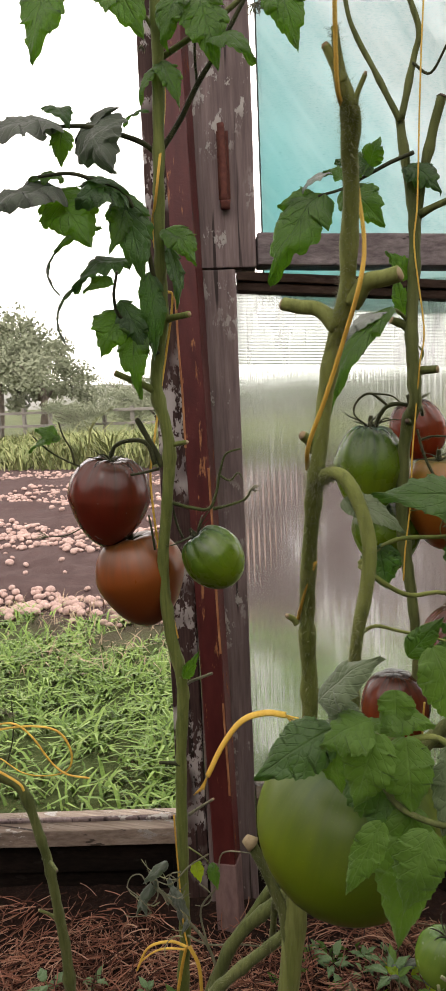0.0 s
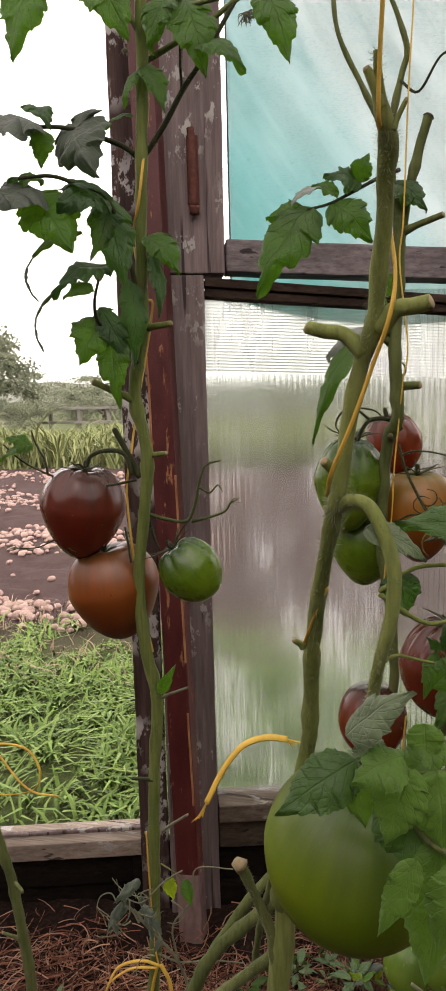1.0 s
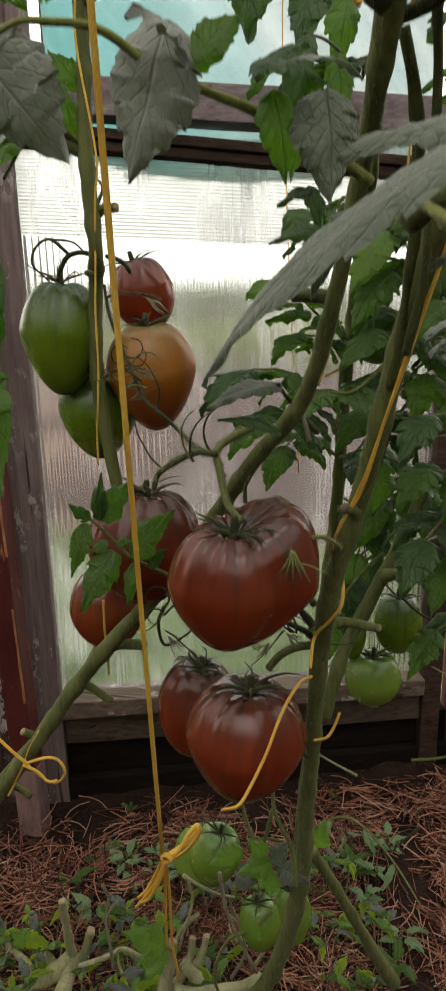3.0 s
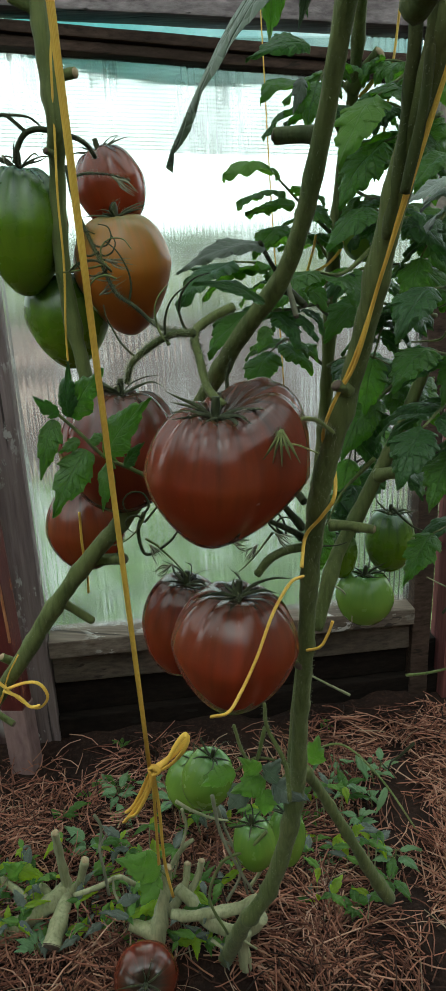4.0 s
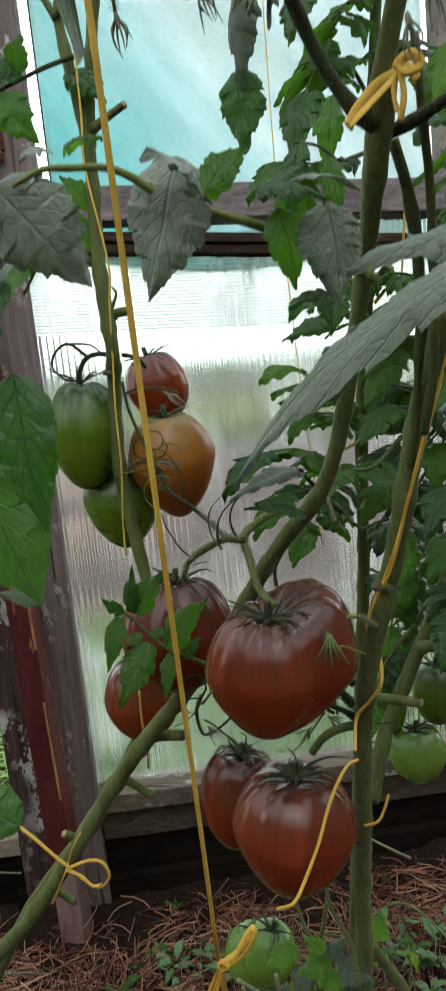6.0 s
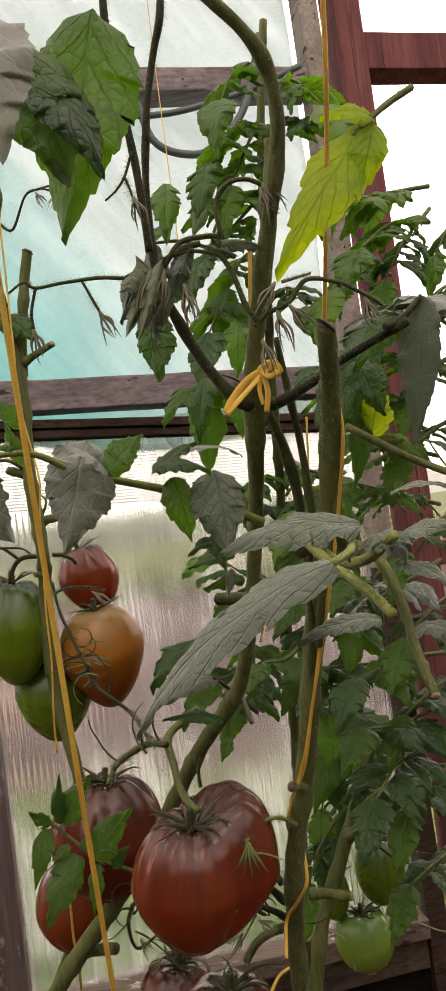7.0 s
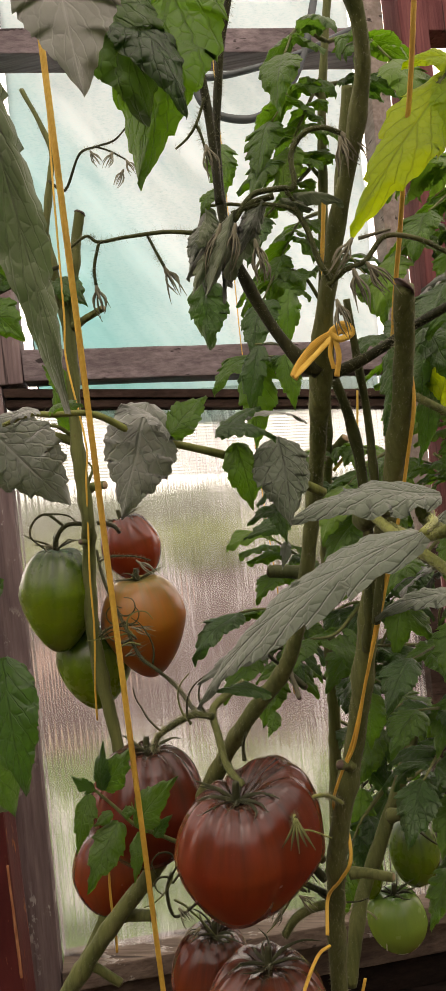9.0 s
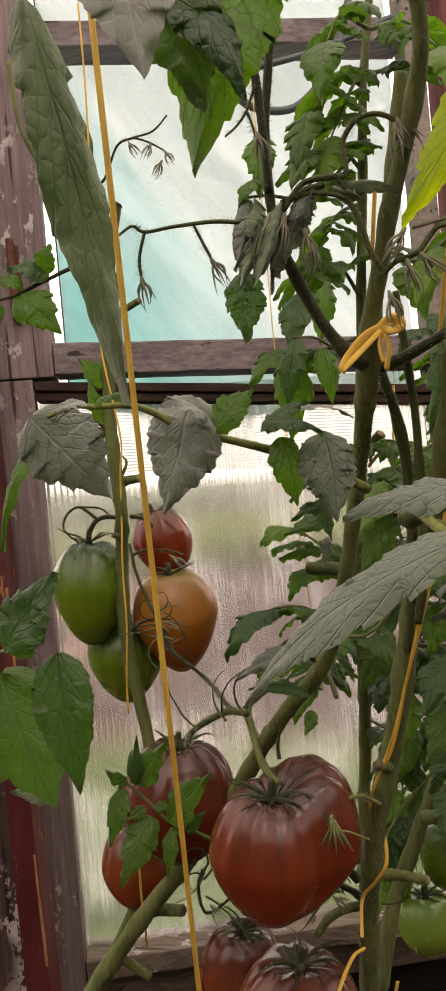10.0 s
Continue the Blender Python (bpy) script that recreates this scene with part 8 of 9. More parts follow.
hl([(0.646, 0.640, 1.417), (0.628, 0.600, 1.421), (0.604, 0.560, 1.407)], 0.053, 4, LEAF, LEAF_MID)
hl([(0.648, 0.620, 1.433), (0.612, 0.585, 1.387), (0.588, 0.550, 1.353)], 0.049, 4, LEAF, LEAF_DARK)
hl([(0.653, 0.620, 1.489), (0.629, 0.585, 1.486), (0.603, 0.550, 1.437)], 0.055, 4, LEAF, LEAF)
hl([(0.661, 0.600, 1.531), (0.635, 0.560, 1.522), (0.620, 0.520, 1.477)], 0.055, 3, LEAF_MID, LEAF)
hl([(0.664, 0.600, 1.530), (0.689, 0.560, 1.506), (0.708, 0.520, 1.455)], 0.055, 4, LEAF, LEAF_SOFT)
hl([(0.656, 0.600, 1.489), (0.686, 0.570, 1.472), (0.710, 0.540, 1.456)], 0.049, 3, LEAF_DARK, LEAF)
hl([(0.644, 0.660, 1.393), (0.618, 0.630, 1.373), (0.599, 0.600, 1.334)], 0.053, 4, LEAF, LEAF)
hl([(0.660, 0.620, 1.519), (0.632, 0.590, 1.458), (0.617, 0.560, 1.416)], 0.048, 4, LEAF, LEAF_SOFT)
hl([(0.642, 0.660, 1.334), (0.661, 0.630, 1.334), (0.675, 0.600, 1.304)], 0.053, 4, LEAF_DARK, LEAF)
hl([(0.605, 0.780, 0.980), (0.585, 0.740, 1.008), (0.561, 0.700, 1.016)], 0.048, 4, LEAF, LEAF)
hl([(0.594, 0.800, 0.821), (0.623, 0.770, 0.812), (0.655, 0.740, 0.804)], 0.048, 4, LEAF_DARK, LEAF)
hl([(0.630, 0.640, 1.252), (0.594, 0.610, 1.238), (0.566, 0.580, 1.236)], 0.055, 3, LEAF_DARK, LEAF)
hl([(0.617, 0.730, 1.059), (0.646, 0.700, 1.079), (0.671, 0.670, 1.076)], 0.048, 4, LEAF, LEAF_DARK)
hl([(0.619, 0.730, 1.098), (0.646, 0.700, 1.116), (0.671, 0.670, 1.104)], 0.050, 4, LEAF_DARK, LEAF)
hl([(0.620, 0.730, 1.132), (0.601, 0.700, 1.147), (0.592, 0.670, 1.132)], 0.042, 4, LEAF, LEAF)
hl([(0.616, 0.730, 1.012), (0.650, 0.700, 1.024), (0.678, 0.670, 1.010)], 0.050, 4, LEAF_DARK, LEAF_MID)
hl([(0.620, 0.730, 1.137), (0.648, 0.700, 1.149), (0.675, 0.670, 1.138)], 0.050, 4, LEAF, LEAF_SOFT)
hw = rachis(H, [(0.592, 0.620, 1.382), (0.560, 0.597, 1.388), (0.531, 0.575, 1.382)], 0.0026, 0.0016, STEM, 40)
leaflet(hw, (0.526, 0.560, 1.309), (0.523, 0.560, 1.244), 0.0440, LEAF_DARK, (-0.1, -0.95, 0.25), bend=0.03, fold=-0.15, wave=1.4, teeth=4, cut=0.35)
leaflet(hw, (0.532, 0.575, 1.384), (0.526, 0.558, 1.291), 0.0260, LEAF_SHADE, (-0.3, -0.9, 0.2), fold=-0.6, wave=2.5, teeth=5, cut=0.4)
leaflet(hw, (0.546, 0.580, 1.400), (0.527, 0.570, 1.371), 0.0222, LEAF, (-0.3, -0.8, 0.4))
leaflet(hw, (0.551, 0.600, 1.450), (0.547, 0.580, 1.381), 0.0389, LEAF, (0.1, -0.9, 0.3), cut=0.5)
leaflet(hw, (0.599, 0.800, 1.360), (0.587, 0.790, 1.278), 0.0433, LEAF, (0.1, -0.9, 0.3), cut=0.5)
leaflet(hw, (0.562, 0.620, 1.238), (0.555, 0.600, 1.150), 0.0444, LEAF, (0.1, -0.95, 0.2), cut=0.5, teeth=3)
hh = rachis(H, [(0.603, 0.620, 1.240), (0.587, 0.570, 1.242), (0.570, 0.520, 1.234)], 0.002, 0.0012, STEM, 20)
leaflet(hh, (0.573, 0.520, 1.233), (0.560, 0.520, 1.175), 0.0316, LEAF_DARK, (-0.2, -0.9, 0.3), cut=0.5)
leaflet(hh, (0.593, 0.540, 1.226), (0.598, 0.540, 1.175), 0.0257, LEAF, (0.2, -0.9, 0.3), cut=0.5)
fruit((0.640, 0.760, 1.007), 0.0529, 0.0529, FRUIT_PALE, "smooth green tomato among leaves", (0, 0, 0), 0.1, 6, 0.04, group="green tomatoes")
twine_thing("yellow twine tied to a plant by the window", (0.597, 0.700, 0.977))
twine("strand", [(0.584, 0.710, 0.972), (0.600, 0.707, 0.980), (0.613, 0.703, 0.994), (0.616, 0.700, 1.012)], 0.0022, "", flat=0.5)
twine("strand", [(0.578, 0.690, 0.964), (0.586, 0.690, 0.990), (0.590, 0.690, 1.008)], 0.0018, "", flat=0.5)
twine("tail", [(0.628, 0.700, 1.122), (0.639, 0.700, 1.134), (0.638, 0.700, 1.132), (0.629, 0.700, 1.125)], 0.0026, "", flat=0.5)
twine("strand", [(0.664, 0.720, 1.210), (0.659, 0.720, 1.160), (0.652, 0.720, 1.096)], 0.0018, "")
twine_thing("thin upright twine near the plastic window", (0.524, 0.950, 1.122))
twine("strand", [(0.522, 0.950, 2.10), (0.519, 0.950, 1.80), (0.518, 0.950, 1.557), (0.517, 0.950, 1.416), (0.517, 0.950, 1.322)] + [(0.522, 0.950, 1.196), (0.525, 0.950, 1.122), (0.529, 0.950, 1.036), (0.542, 0.950, 0.807)], 0.0011, "")

J = plant_thing("dense tomato plant at the end of the bed", (0.86, 0.70, SOIL_Z))
stem(J, [(0.84, 0.72, SOIL_Z - 0.02), (0.83, 0.66, 0.5), (0.84, 0.60, 1.0), (0.86, 0.55, 1.4), (0.88, 0.52, 1.75)], [0.012, 0.010, 0.009, 0.0075, 0.005], STEM, 600)
jl = lambda *a, **k: compound(J, *a, **k)
jl([(0.772, 0.580, 1.162), (0.733, 0.540, 1.178), (0.704, 0.500, 1.202), (0.676, 0.460, 1.213)], 0.044, 6, LEAF, LEAF_DARK)
jl([(0.777, 0.580, 1.207), (0.736, 0.530, 1.225), (0.699, 0.480, 1.229)], 0.044, 6, LEAF, LEAF_DARK)
jl([(0.775, 0.580, 1.138), (0.726, 0.520, 1.150), (0.689, 0.460, 1.158)], 0.044, 6, LEAF_SOFT, LEAF)
jl([(0.770, 0.580, 1.093), (0.724, 0.530, 1.108), (0.687, 0.480, 1.121)], 0.044, 6, LEAF, LEAF)
jl([(0.755, 0.580, 0.955), (0.706, 0.520, 0.967), (0.668, 0.460, 0.969)], 0.044, 6, LEAF, LEAF_DARK)
jl([(0.750, 0.580, 0.910), (0.706, 0.520, 0.914), (0.669, 0.460, 0.930)], 0.044, 6, LEAF_DARK, LEAF)
jl([(0.746, 0.580, 0.869), (0.697, 0.520, 0.883), (0.667, 0.460, 0.877)], 0.044, 6, LEAF_DARK, LEAF_DARK)
jl([(0.793, 0.560, 1.351), (0.750, 0.510, 1.337), (0.714, 0.460, 1.303)], 0.044, 6, LEAF, LEAF)
jl([(0.797, 0.560, 1.384), (0.752, 0.530, 1.372), (0.716, 0.500, 1.359)], 0.044, 6, LEAF_SOFT, LEAF)
jl([(0.764, 0.580, 1.041), (0.713, 0.520, 1.030), (0.676, 0.460, 1.045)], 0.044, 6, LEAF_GREY, LEAF)
jl([(0.639, 0.560, 0.998), (0.613, 0.530, 0.978), (0.592, 0.500, 0.981)], 0.042, 4, LEAF, LEAF)
jl([(0.645, 0.600, 0.814), (0.617, 0.580, 0.789), (0.602, 0.560, 0.764)], 0.042, 4, LEAF_DARK, LEAF)
jl([(0.809, 0.520, 1.217), (0.770, 0.487, 1.247), (0.735, 0.453, 1.253), (0.714, 0.420, 1.237)], 0.056, 5, LEAF_GREY, LEAF_DARK)
jl([(0.694, 0.660, 1.138), (0.665, 0.630, 1.126), (0.638, 0.600, 1.105)], 0.055, 4, LEAF, LEAF_SOFT)
jl([(0.695, 0.660, 1.099), (0.671, 0.630, 1.087), (0.643, 0.600, 1.072)], 0.055, 4, LEAF, LEAF)
jl([(0.698, 0.660, 1.011), (0.666, 0.620, 1.017), (0.637, 0.580, 1.023)], 0.055, 4, LEAF_DARK, LEAF)
jl([(0.700, 0.660, 0.933), (0.667, 0.620, 0.944), (0.637, 0.580, 0.954)], 0.055, 4, LEAF_DARK, LEAF)
jl([(0.704, 0.680, 0.869), (0.671, 0.650, 0.876), (0.646, 0.620, 0.865)], 0.055, 4, LEAF, LEAF)
jl([(0.709, 0.700, 0.800), (0.681, 0.670, 0.796), (0.654, 0.640, 0.792)], 0.05, 4, LEAF_DARK, LEAF_DARK)
jl([(0.763, 0.620, 1.327), (0.730, 0.590, 1.334), (0.701, 0.560, 1.305)], 0.055, 4, LEAF, LEAF_SOFT)
for pts in ([(0.856, 0.620, 1.314), (0.802, 0.560, 1.291), (0.758, 0.500, 1.252)], [(0.846, 0.620, 1.246), (0.787, 0.560, 1.223), (0.744, 0.500, 1.190)], [(0.837, 0.620, 1.184), (0.779, 0.560, 1.166), (0.731, 0.500, 1.139)], [(0.825, 0.620, 1.097), (0.765, 0.550, 1.081), (0.717, 0.480, 1.062)], [(0.812, 0.620, 1.010), (0.754, 0.550, 1.008), (0.708, 0.480, 0.992)], [(0.801, 0.620, 0.930), (0.746, 0.560, 0.933), (0.702, 0.500, 0.926)], [(0.789, 0.620, 0.845), (0.735, 0.560, 0.854), (0.696, 0.500, 0.849)], [(0.781, 0.640, 0.750), (0.734, 0.590, 0.765), (0.691, 0.540, 0.766)], [(0.805, 0.600, 1.379), (0.769, 0.560, 1.338), (0.740, 0.520, 1.294)], [(0.680, 0.660, 0.969), (0.654, 0.630, 0.939), (0.641, 0.600, 0.904)], [(0.666, 0.660, 0.870), (0.635, 0.630, 0.850), (0.622, 0.600, 0.813)], [(0.730, 0.660, 1.043), (0.697, 0.630, 1.017), (0.677, 0.600, 0.986)], [(0.865, 0.620, 1.377), (0.824, 0.590, 1.359), (0.795, 0.560, 1.322)]):
    jl(pts, 0.042, 5, LEAF_DARK, LEAF, droop=0.8, teeth=4, cut=0.55)
tg_ = random.Random(41)
for i in range(22):
    x, y, z = tg_.uniform(0.58, 0.86), tg_.uniform(0.58, 0.80), tg_.uniform(0.45, 1.15)
    a, l = tg_.uniform(0, 6.283), tg_.uniform(0.05, 0.13)
    pts, d = [Vector((x, y, z))], Vector((math.cos(a), 0.4 * math.sin(a), tg_.uniform(-0.8, 0.8))).normalized()
    for _ in range(4):
        pts.append(pts[-1] + d * l / 4)
        d = (d + Vector((tg_.uniform(-0.8, 0.8), tg_.uniform(-0.5, 0.5), tg_.uniform(-0.9, 0.7)))).normalized()
    rachis(J, pts, 0.0021, 0.0008, (STEM, STEM_DARK, STUMP)[i % 3], 40, "shoot")
rachis(J, [(0.639, 0.700, 0.744), (0.621, 0.700, 0.766), (0.644, 0.700, 0.786), (0.663, 0.700, 0.771)], 0.002, 0.001, STEM_DARK, 0, "truss")
rachis(J, [(0.672, 0.700, 0.729), (0.696, 0.700, 0.707), (0.722, 0.700, 0.699)], 0.002, 0.001, STEM_DARK, 0, "truss")
fruit((0.648, 0.740, 0.602), 0.0686, 0.0686, FRUIT_PALE, "green tomato hanging low by the dark board", (0, 0, 0), 0.2, 6, 0.05, group="green tomatoes")
fruit((0.678, 0.780, 0.660), 0.0608, 0.0798, FRUIT_GREEN, "darker green tomato above a paler one", (0, 0, 0), 0.3, 6, 0.05, group="green tomatoes")
fruit((0.620, 0.740, 0.657), 0.0368, 0.0589, FRUIT_GREEN, "small dark green tomato among leaves", (0, 0, 0), 0.3, 6, 0.05, group="green tomatoes")
fruit((0.461, 0.660, 0.388), 0.0641, 0.0794, FRUIT_PALE, "pale green tomato close to the straw", (0, 12, 0), 0.35, 6, 0.04, group="green tomatoes")
fruit((0.521, 0.620, 0.333), 0.0513, 0.0697, FRUIT_PALE, "green tomato resting by the stem's foot", (0, -5, 0), 0.35, 7, 0.06, group="green tomatoes")
fruit((0.553, 0.720, 0.247), 0.0517, 0.0918, FRUIT_PALE, "green tomato behind the stem's foot", (0, 0, 0), 0.4, 6, 0.04, group="green tomatoes")
fruit((0.373, 0.611, 0.100), 0.085, 0.075, FRUIT_DUSK, "brownish tomato lying on the straw", (50, 20, 0), 0.2, 7, 0.06, group="ripe tomatoes")

# ---- stumps and weeds on the soil ----
S_ = plant_thing("pruned tomato stumps lying along the soil", (0.22, 0.70, SOIL_Z))


def stump_limb(plant, pts, radii, cut=None, material=None):
    ob = stem(plant, pts, radii, material or STUMP, 260, "branch", 0.0016)
    if cut is not None:
        p, q = Vector(pts[-2]), Vector(pts[-1])
        d = (q - p).normalized()
        part("cut_face", tube("cut_face", [q - d * 0.001, q + d * 0.0016], [radii[-1] * 0.84, radii[-1] * 0.55], sides=10, per=2, rough=0.4), cut, ob)


stump_limb(S_, [(0.025, 0.720, 0.159), (0.062, 0.718, 0.099), (0.082, 0.715, 0.061), (0.109, 0.712, 0.030), (0.128, 0.710, 0.010)], [0.013, 0.014, 0.015, 0.016, 0.015])
stump_limb(S_, [(0.107, 0.680, 0.020), (0.140, 0.695, 0.046), (0.183, 0.710, 0.074), (0.209, 0.725, 0.091), (0.221, 0.740, 0.103)], [0.015, 0.016, 0.0155, 0.016, 0.013])
stump_limb(S_, [(0.220, 0.735, 0.103), (0.219, 0.730, 0.141), (0.219, 0.725, 0.182), (0.220, 0.720, 0.218)], [0.010, 0.0078, 0.0072, 0.0072], CUT)
stump_limb(S_, [(0.219, 0.735, 0.081), (0.239, 0.730, 0.108), (0.250, 0.725, 0.138), (0.260, 0.720, 0.171)], [0.011, 0.0082, 0.0075, 0.0078], CUT)
stump_limb(S_, [(0.220, 0.730, 0.093), (0.220, 0.707, 0.083), (0.219, 0.683, 0.075), (0.219, 0.660, 0.067)], [0.012, 0.014, 0.0155, 0.019], CUT_DARK)
stump_limb(S_, [(0.166, 0.720, 0.057), (0.145, 0.733, 0.073), (0.117, 0.747, 0.077), (0.095, 0.760, 0.075)], [0.009, 0.008, 0.0075, 0.007], CUT)
stump_limb(S_, [(0.195, 0.730, 0.074), (0.178, 0.740, 0.085), (0.153, 0.750, 0.083)], [0.008, 0.007, 0.0065], CUT)
stump_limb(S_, [(0.246, 0.700, 0.125), (0.284, 0.707, 0.139), (0.311, 0.713, 0.153), (0.331, 0.720, 0.134)], [0.0050, 0.0045, 0.0045, 0.004])
stump_limb(S_, [(0.364, 0.660, 0.038), (0.368, 0.670, 0.073), (0.375, 0.680, 0.108), (0.383, 0.690, 0.154), (0.389, 0.700, 0.195)], [0.020, 0.0185, 0.015, 0.010, 0.0085], CUT)
stump_limb(S_, [(0.374, 0.680, 0.096), (0.351, 0.680, 0.099), (0.331, 0.680, 0.104)], [0.014, 0.013, 0.010], CUT_DARK)
stump_limb(S_, [(0.384, 0.700, 0.108), (0.403, 0.707, 0.138), (0.410, 0.713, 0.159), (0.412, 0.720, 0.183)], [0.010, 0.007, 0.0062, 0.006], CUT)
stump_limb(S_, [(0.411, 0.710, 0.135), (0.425, 0.715, 0.159), (0.433, 0.720, 0.190)], [0.008, 0.0062, 0.006], CUT)
stump_limb(S_, [(0.401, 0.700, 0.156), (0.419, 0.700, 0.136), (0.438, 0.700, 0.104), (0.468, 0.700, 0.087), (0.494, 0.700, 0.089), (0.517, 0.700, 0.121)], [0.010, 0.0105, 0.011, 0.012, 0.013, 0.015])
stump_limb(S_, [(0.394, 0.680, 0.133), (0.421, 0.680, 0.131), (0.451, 0.680, 0.141), (0.490, 0.680, 0.156), (0.516, 0.680, 0.172)], [0.009, 0.009, 0.0095, 0.010, 0.010])
stump_limb(S_, [(0.497, 0.680, 0.114), (0.493, 0.680, 0.085), (0.496, 0.680, 0.045)], [0.011, 0.011, 0.012])
stump_limb(S_, [(0.355, 0.720, 0.080), (0.385, 0.720, 0.166), (0.406, 0.720, 0.208), (0.422, 0.720, 0.226)], [0.005, 0.0045, 0.004, 0.0035])
for i, pts in enumerate(([(0.415, 0.700, 0.298), (0.419, 0.700, 0.267), (0.408, 0.700, 0.223), (0.396, 0.700, 0.178)], [(0.466, 0.680, 0.327), (0.476, 0.680, 0.288), (0.488, 0.680, 0.253), (0.502, 0.680, 0.181)], [(0.418, 0.660, 0.348), (0.437, 0.660, 0.336), (0.462, 0.660, 0.326), (0.484, 0.660, 0.323)], [(0.472, 0.690, 0.155), (0.491, 0.690, 0.201), (0.487, 0.690, 0.243), (0.471, 0.690, 0.262)], [(0.506, 0.670, 0.204), (0.526, 0.670, 0.248), (0.521, 0.670, 0.288), (0.532, 0.670, 0.318)], [(0.307, 0.680, 0.156), (0.304, 0.680, 0.200), (0.302, 0.680, 0.238), (0.314, 0.680, 0.266)], [(0.324, 0.700, 0.100), (0.308, 0.700, 0.133), (0.307, 0.700, 0.167)], [(0.404, 0.700, 0.064), (0.383, 0.700, 0.037), (0.390, 0.700, 0.001)], [(0.453, 0.660, 0.116), (0.473, 0.660, 0.102), (0.491, 0.660, 0.121), (0.515, 0.660, 0.108)], [(0.296, 0.690, 0.286), (0.303, 0.690, 0.265), (0.295, 0.690, 0.221)])):
    rachis(S_, pts, 0.0030, 0.0018, DRY if i % 2 else STUMP, 60, "withered_shoot")
sl = rachis(S_, [(0.399, 0.680, 0.190), (0.383, 0.680, 0.209), (0.362, 0.680, 0.218)], 0.002, 0.0014, STEM, 20)
leaflet(sl, (0.384, 0.680, 0.204), (0.330, 0.660, 0.244), 0.045, LEAF_SOFT, (0, -0.6, 0.8), cut=0.5, teeth=3)
leaflet(sl, (0.380, 0.680, 0.200), (0.361, 0.650, 0.175), 0.035, LEAF_SOFT, (0, -0.7, 0.7), cut=0.5, teeth=3)
leaflet(sl, (0.178, 0.700, 0.151), (0.149, 0.690, 0.184), 0.030, LEAF_SOFT, (0, -0.7, 0.7), cut=0.5)
leaflet(sl, (0.166, 0.700, 0.167), (0.203, 0.690, 0.165), 0.026, LEAF_LIGHT, (0, -0.7, 0.7), cut=0.5)
gl = rachis(G, [(0.579, 0.560, 0.494), (0.557, 0.560, 0.504), (0.532, 0.560, 0.506), (0.512, 0.560, 0.489)], 0.0022, 0.0014, STEM, 30)
for b, t, w in (((0.544, 0.540, 0.497), (0.512, 0.520, 0.497), 26), ((0.538, 0.540, 0.504), (0.521, 0.530, 0.530), 22), ((0.550, 0.540, 0.493), (0.584, 0.520, 0.494), 24), ((0.544, 0.540, 0.497), (0.560, 0.540, 0.524), 20), ((0.528, 0.540, 0.488), (0.506, 0.530, 0.464), 24), ((0.544, 0.540, 0.485), (0.543, 0.530, 0.460), 22), ((0.512, 0.550, 0.497), (0.477, 0.540, 0.483), 22), ((0.590, 0.550, 0.511), (0.596, 0.550, 0.545), 22)):
    leaflet(gl, b, t, w * 0.0011, LEAF_SOFT if w % 4 else LEAF_SHADE, (0, -0.75, 0.6), cut=0.5)


lg = random.Random(77)
low = thing("low_growth", "ragged pale green seedlings and shoots between the stumps", "weed", (0.3, 0.74, SOIL_Z))
for i, (cx, cy, sx, sy) in enumerate(((0.10, 0.73, 0.11, 0.06),) * 40 + ((0.36, 0.75, 0.12, 0.07),) * 52 + ((0.42, 0.92, 0.07, 0.05),) * 14 + ((0.62, 0.86, 0.08, 0.12),) * 20):
    x, y = cx + lg.uniform(-1, 1) * sx, cy + lg.uniform(-1, 1) * sy
    z = soil_height(x, y)
    h = lg.uniform(0.02, 0.085)
    a = lg.uniform(0, 6.283)
    top = Vector((x + 0.012 * math.cos(a), y + 0.012 * math.sin(a), z + h))
    st_ = part("stem", tube("stem", [(x, y, z - 0.004), ((x + top.x) / 2, (y + top.y) / 2, z + h * 0.6), top], [0.0012, 0.001, 0.0008], sides=5, per=3), STUMP, low)
    for j in range(lg.randint(2, 4)):
        a += lg.uniform(1.2, 2.6)
        d = Vector((math.cos(a), math.sin(a), lg.uniform(-0.3, 0.5))).normalized()
        l = lg.uniform(0.016, 0.042)
        leaflet(st_, top, top + d * l, l * lg.uniform(0.35, 0.55), (LEAF_SOFT, LEAF_LIGHT, LEAF_SHADE, LEAF)[(i + j) % 4], (0, -0.2, 1), teeth=3, cut=0.5)


def weed(x, y, size, seed, material):
    rg = random.Random(seed)
    z = soil_height(x, y)
    w = thing("weed", "small green weed seedling on the straw" if size < 0.05 else "leafy green weed on the soil", "weed", (x, y, z), "weeds")
    top = Vector((x + rg.uniform(-0.01, 0.01), y + rg.uniform(-0.01, 0.01), z + size * 0.9))
    part("stem", tube("stem", [(x, y, z - 0.005), ((x + top.x) / 2, y, z + size * 0.5), top], [0.0012, 0.001, 0.0008], sides=6, per=4), STEM, w)
    for i in range(rg.randint(5, 8)):
        a = rg.uniform(0, 6.283)
        h = rg.uniform(0.35, 1.0)
        b = Vector((x, y, z)).lerp(top, h)
        d = Vector((math.cos(a), math.sin(a), rg.uniform(-0.1, 0.5))).normalized()
        l = size * rg.uniform(0.5, 0.85)
        v, f, u = leaflet_raw(b + d * l * 0.2, b + d * l * 1.2, l * 0.50, seed=seed * 9 + i, teeth=3, cut=0.4)
        part("leaf", mesh_of("leaf", v, f, u), material, w)
        part("leaf_stalk", tube("leaf_stalk", [b, b + d * l * 0.22], 0.0006, sides=4, per=2), STEM, w)


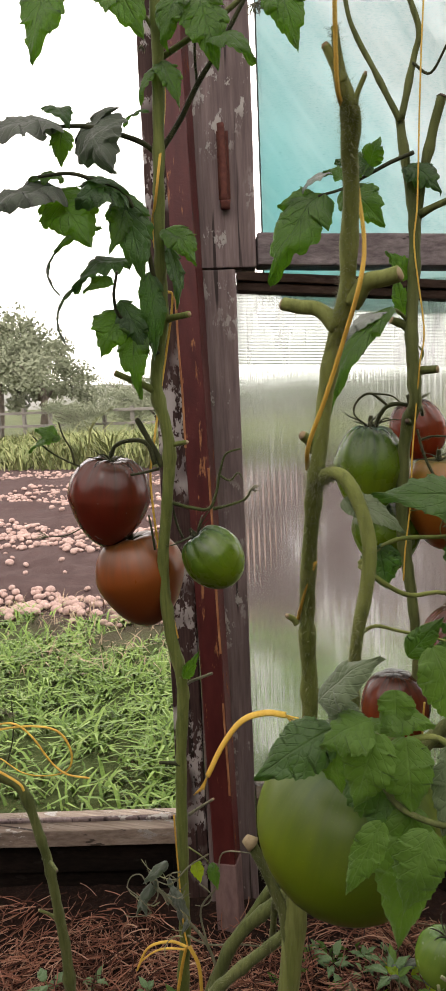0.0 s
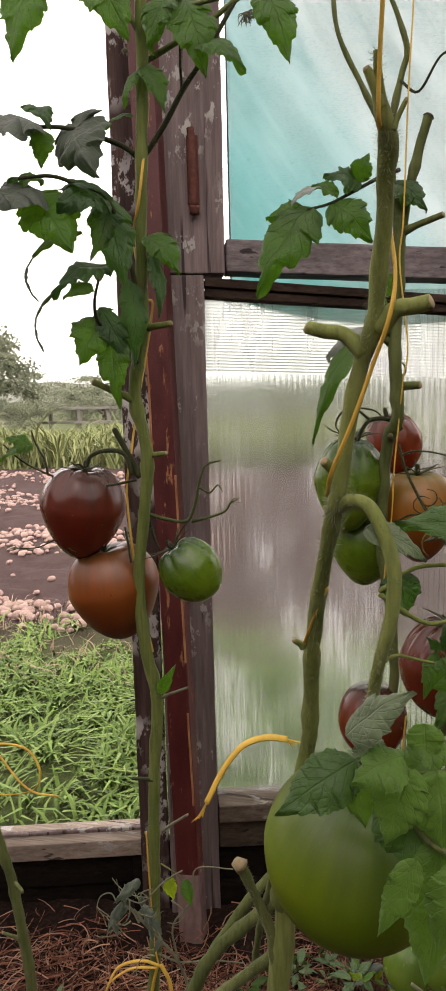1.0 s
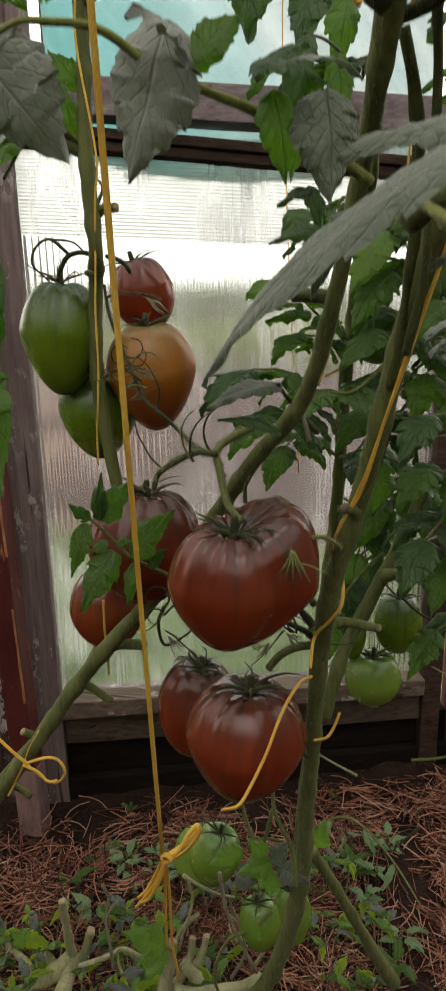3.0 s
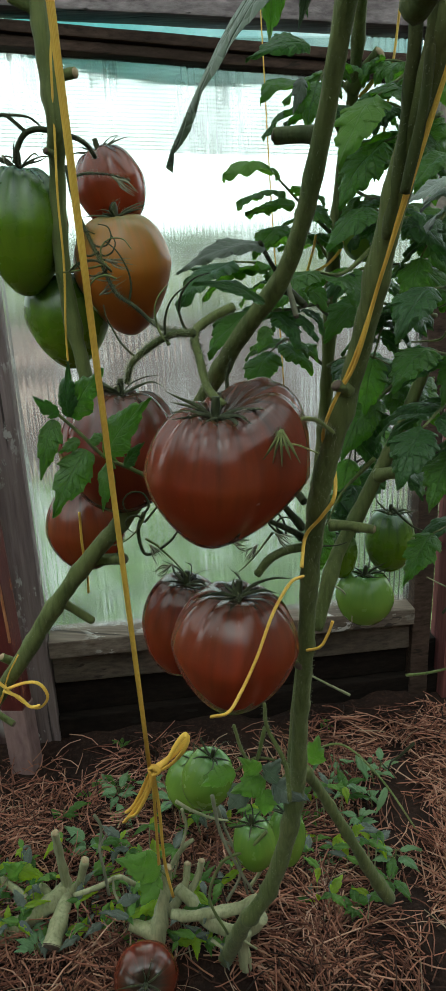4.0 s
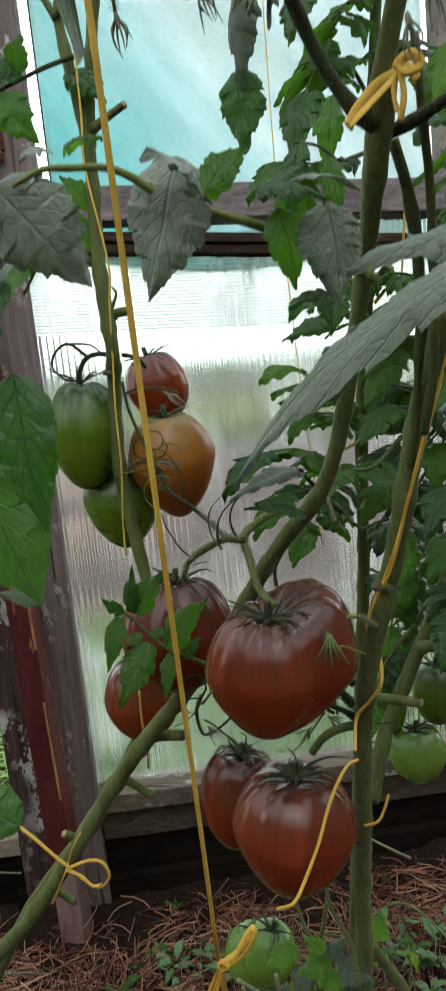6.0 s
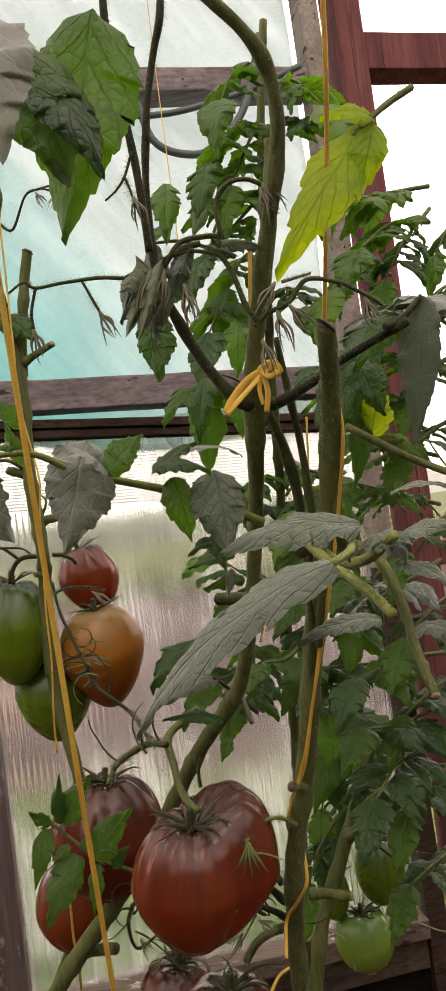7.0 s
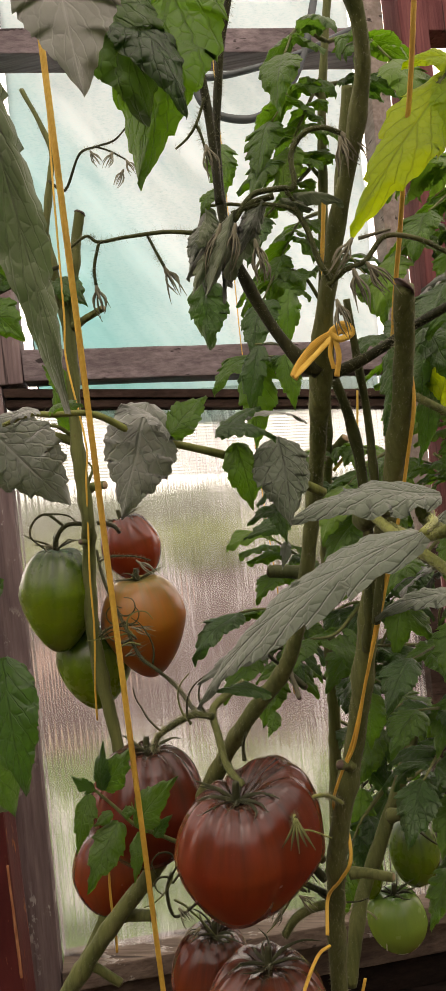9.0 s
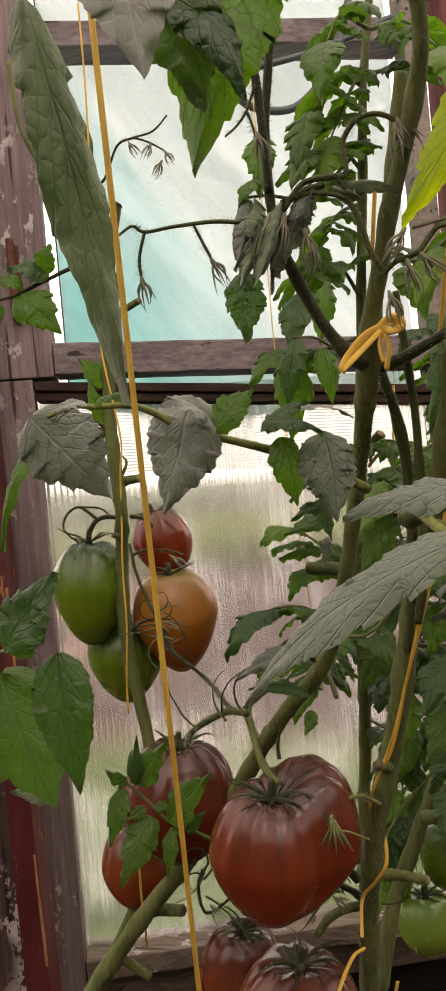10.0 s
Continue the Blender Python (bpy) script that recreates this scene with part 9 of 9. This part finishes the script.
LEAF_WEED = leaf_material("weed_green", (0.095, 0.185, 0.080), (0.175, 0.275, 0.13), (0.16, 0.34, 0.06), 0.5, 0.3)
spots = [(0.194, 1.109, 0.100), (0.294, 0.967, 0.090), (0.334, 0.941, 0.090), (0.241, 0.903, 0.090), (0.272, 0.853, 0.090), (0.315, 0.785, 0.090), (0.342, 0.799, 0.090), (0.263, 0.790, 0.090), (0.107, 0.739, 0.090), (0.162, 0.756, 0.090), (0.092, 0.705, 0.090), (0.167, 0.693, 0.090), (0.595, 1.225, 0.090), (0.628, 1.079, 0.090), (0.648, 1.016, 0.090), (0.582, 0.951, 0.090), (0.601, 0.839, 0.090), (0.664, 0.946, 0.090), (0.702, 0.828, 0.090), (0.694, 1.052, 0.090),
         (0.615, 1.029, 0.090), (0.464, 0.954, 0.090), (0.519, 0.938, 0.090), (0.519, 0.754, 0.090), (0.290, 0.728, 0.090), (-0.189, 0.843, 0.090), (-0.248, 0.785, 0.090), (0.179, 0.960, 0.090), (0.285, 0.940, 0.090), (0.339, 0.968, 0.090), (0.145, 0.893, 0.090), (-0.079, 0.818, 0.090)]
spots += [(0.202, 0.991, 0.060), (0.224, 0.978, 0.060), (0.230, 0.948, 0.060), (0.263, 0.900, 0.060), (0.279, 0.999, 0.060), (0.328, 0.996, 0.060), (0.225, 0.837, 0.060), (0.199, 0.834, 0.060), (0.684, 1.104, 0.060), (0.706, 1.085, 0.060), (0.645, 1.004, 0.060), (0.689, 1.008, 0.060), (0.610, 0.878, 0.060), (0.648, 0.781, 0.060), (0.716, 0.872, 0.060), (0.051, 0.769, 0.060), (0.096, 0.696, 0.060), (0.200, 0.660, 0.060)]
for i, (x, y, z) in enumerate(spots):
    weed(x, min(y, wall_line(x) - 0.03), (0.028, 0.040, 0.05, 0.034)[i % 4], 300 + i, LEAF_WEED if i % 3 else LEAF)

vine = thing("bindweed", "long thin green weed shoot trailing over the soil", "weed", (0.62, 1.03, SOIL_Z))
part("stem", tube("stem", [(0.50, 0.98, 0.07), (0.56, 1.02, 0.12), (0.63, 1.04, 0.145), (0.70, 1.0, 0.11), (0.76, 0.94, 0.055)], [0.0025, 0.0024, 0.0022, 0.002, 0.0016], sides=7), STEM, vine)
for i, q in enumerate(((0.55, 1.02, 0.115), (0.60, 1.035, 0.14), (0.66, 1.03, 0.135), (0.71, 0.99, 0.10))):
    leaflet(vine, q, Vector(q) + Vector((0.02 * (-1) ** i, -0.03, -0.035)), 0.016, LEAF_WEED, (0, -0.7, 0.6))

# ---- hose hung at the top of the window ----
hose = thing("hose_loop", "dark grey hose hung in a loop under the top rail", "hose", (0.56, 1.02, 1.7))
part("hose", tube("hose", [(0.448, 1.198, 1.905), (0.469, 1.204, 1.834), (0.514, 1.218, 1.807), (0.573, 1.235, 1.811), (0.627, 1.252, 1.863), (0.664, 1.263, 1.932), (0.695, 1.272, 2.041)], 0.0075, sides=10), HOSE, hose)
part("hose", tube("hose", [(0.393, 1.181, 1.883), (0.504, 1.215, 1.886), (0.645, 1.257, 1.924), (0.769, 1.294, 1.978)], 0.006, sides=10), HOSE, hose)
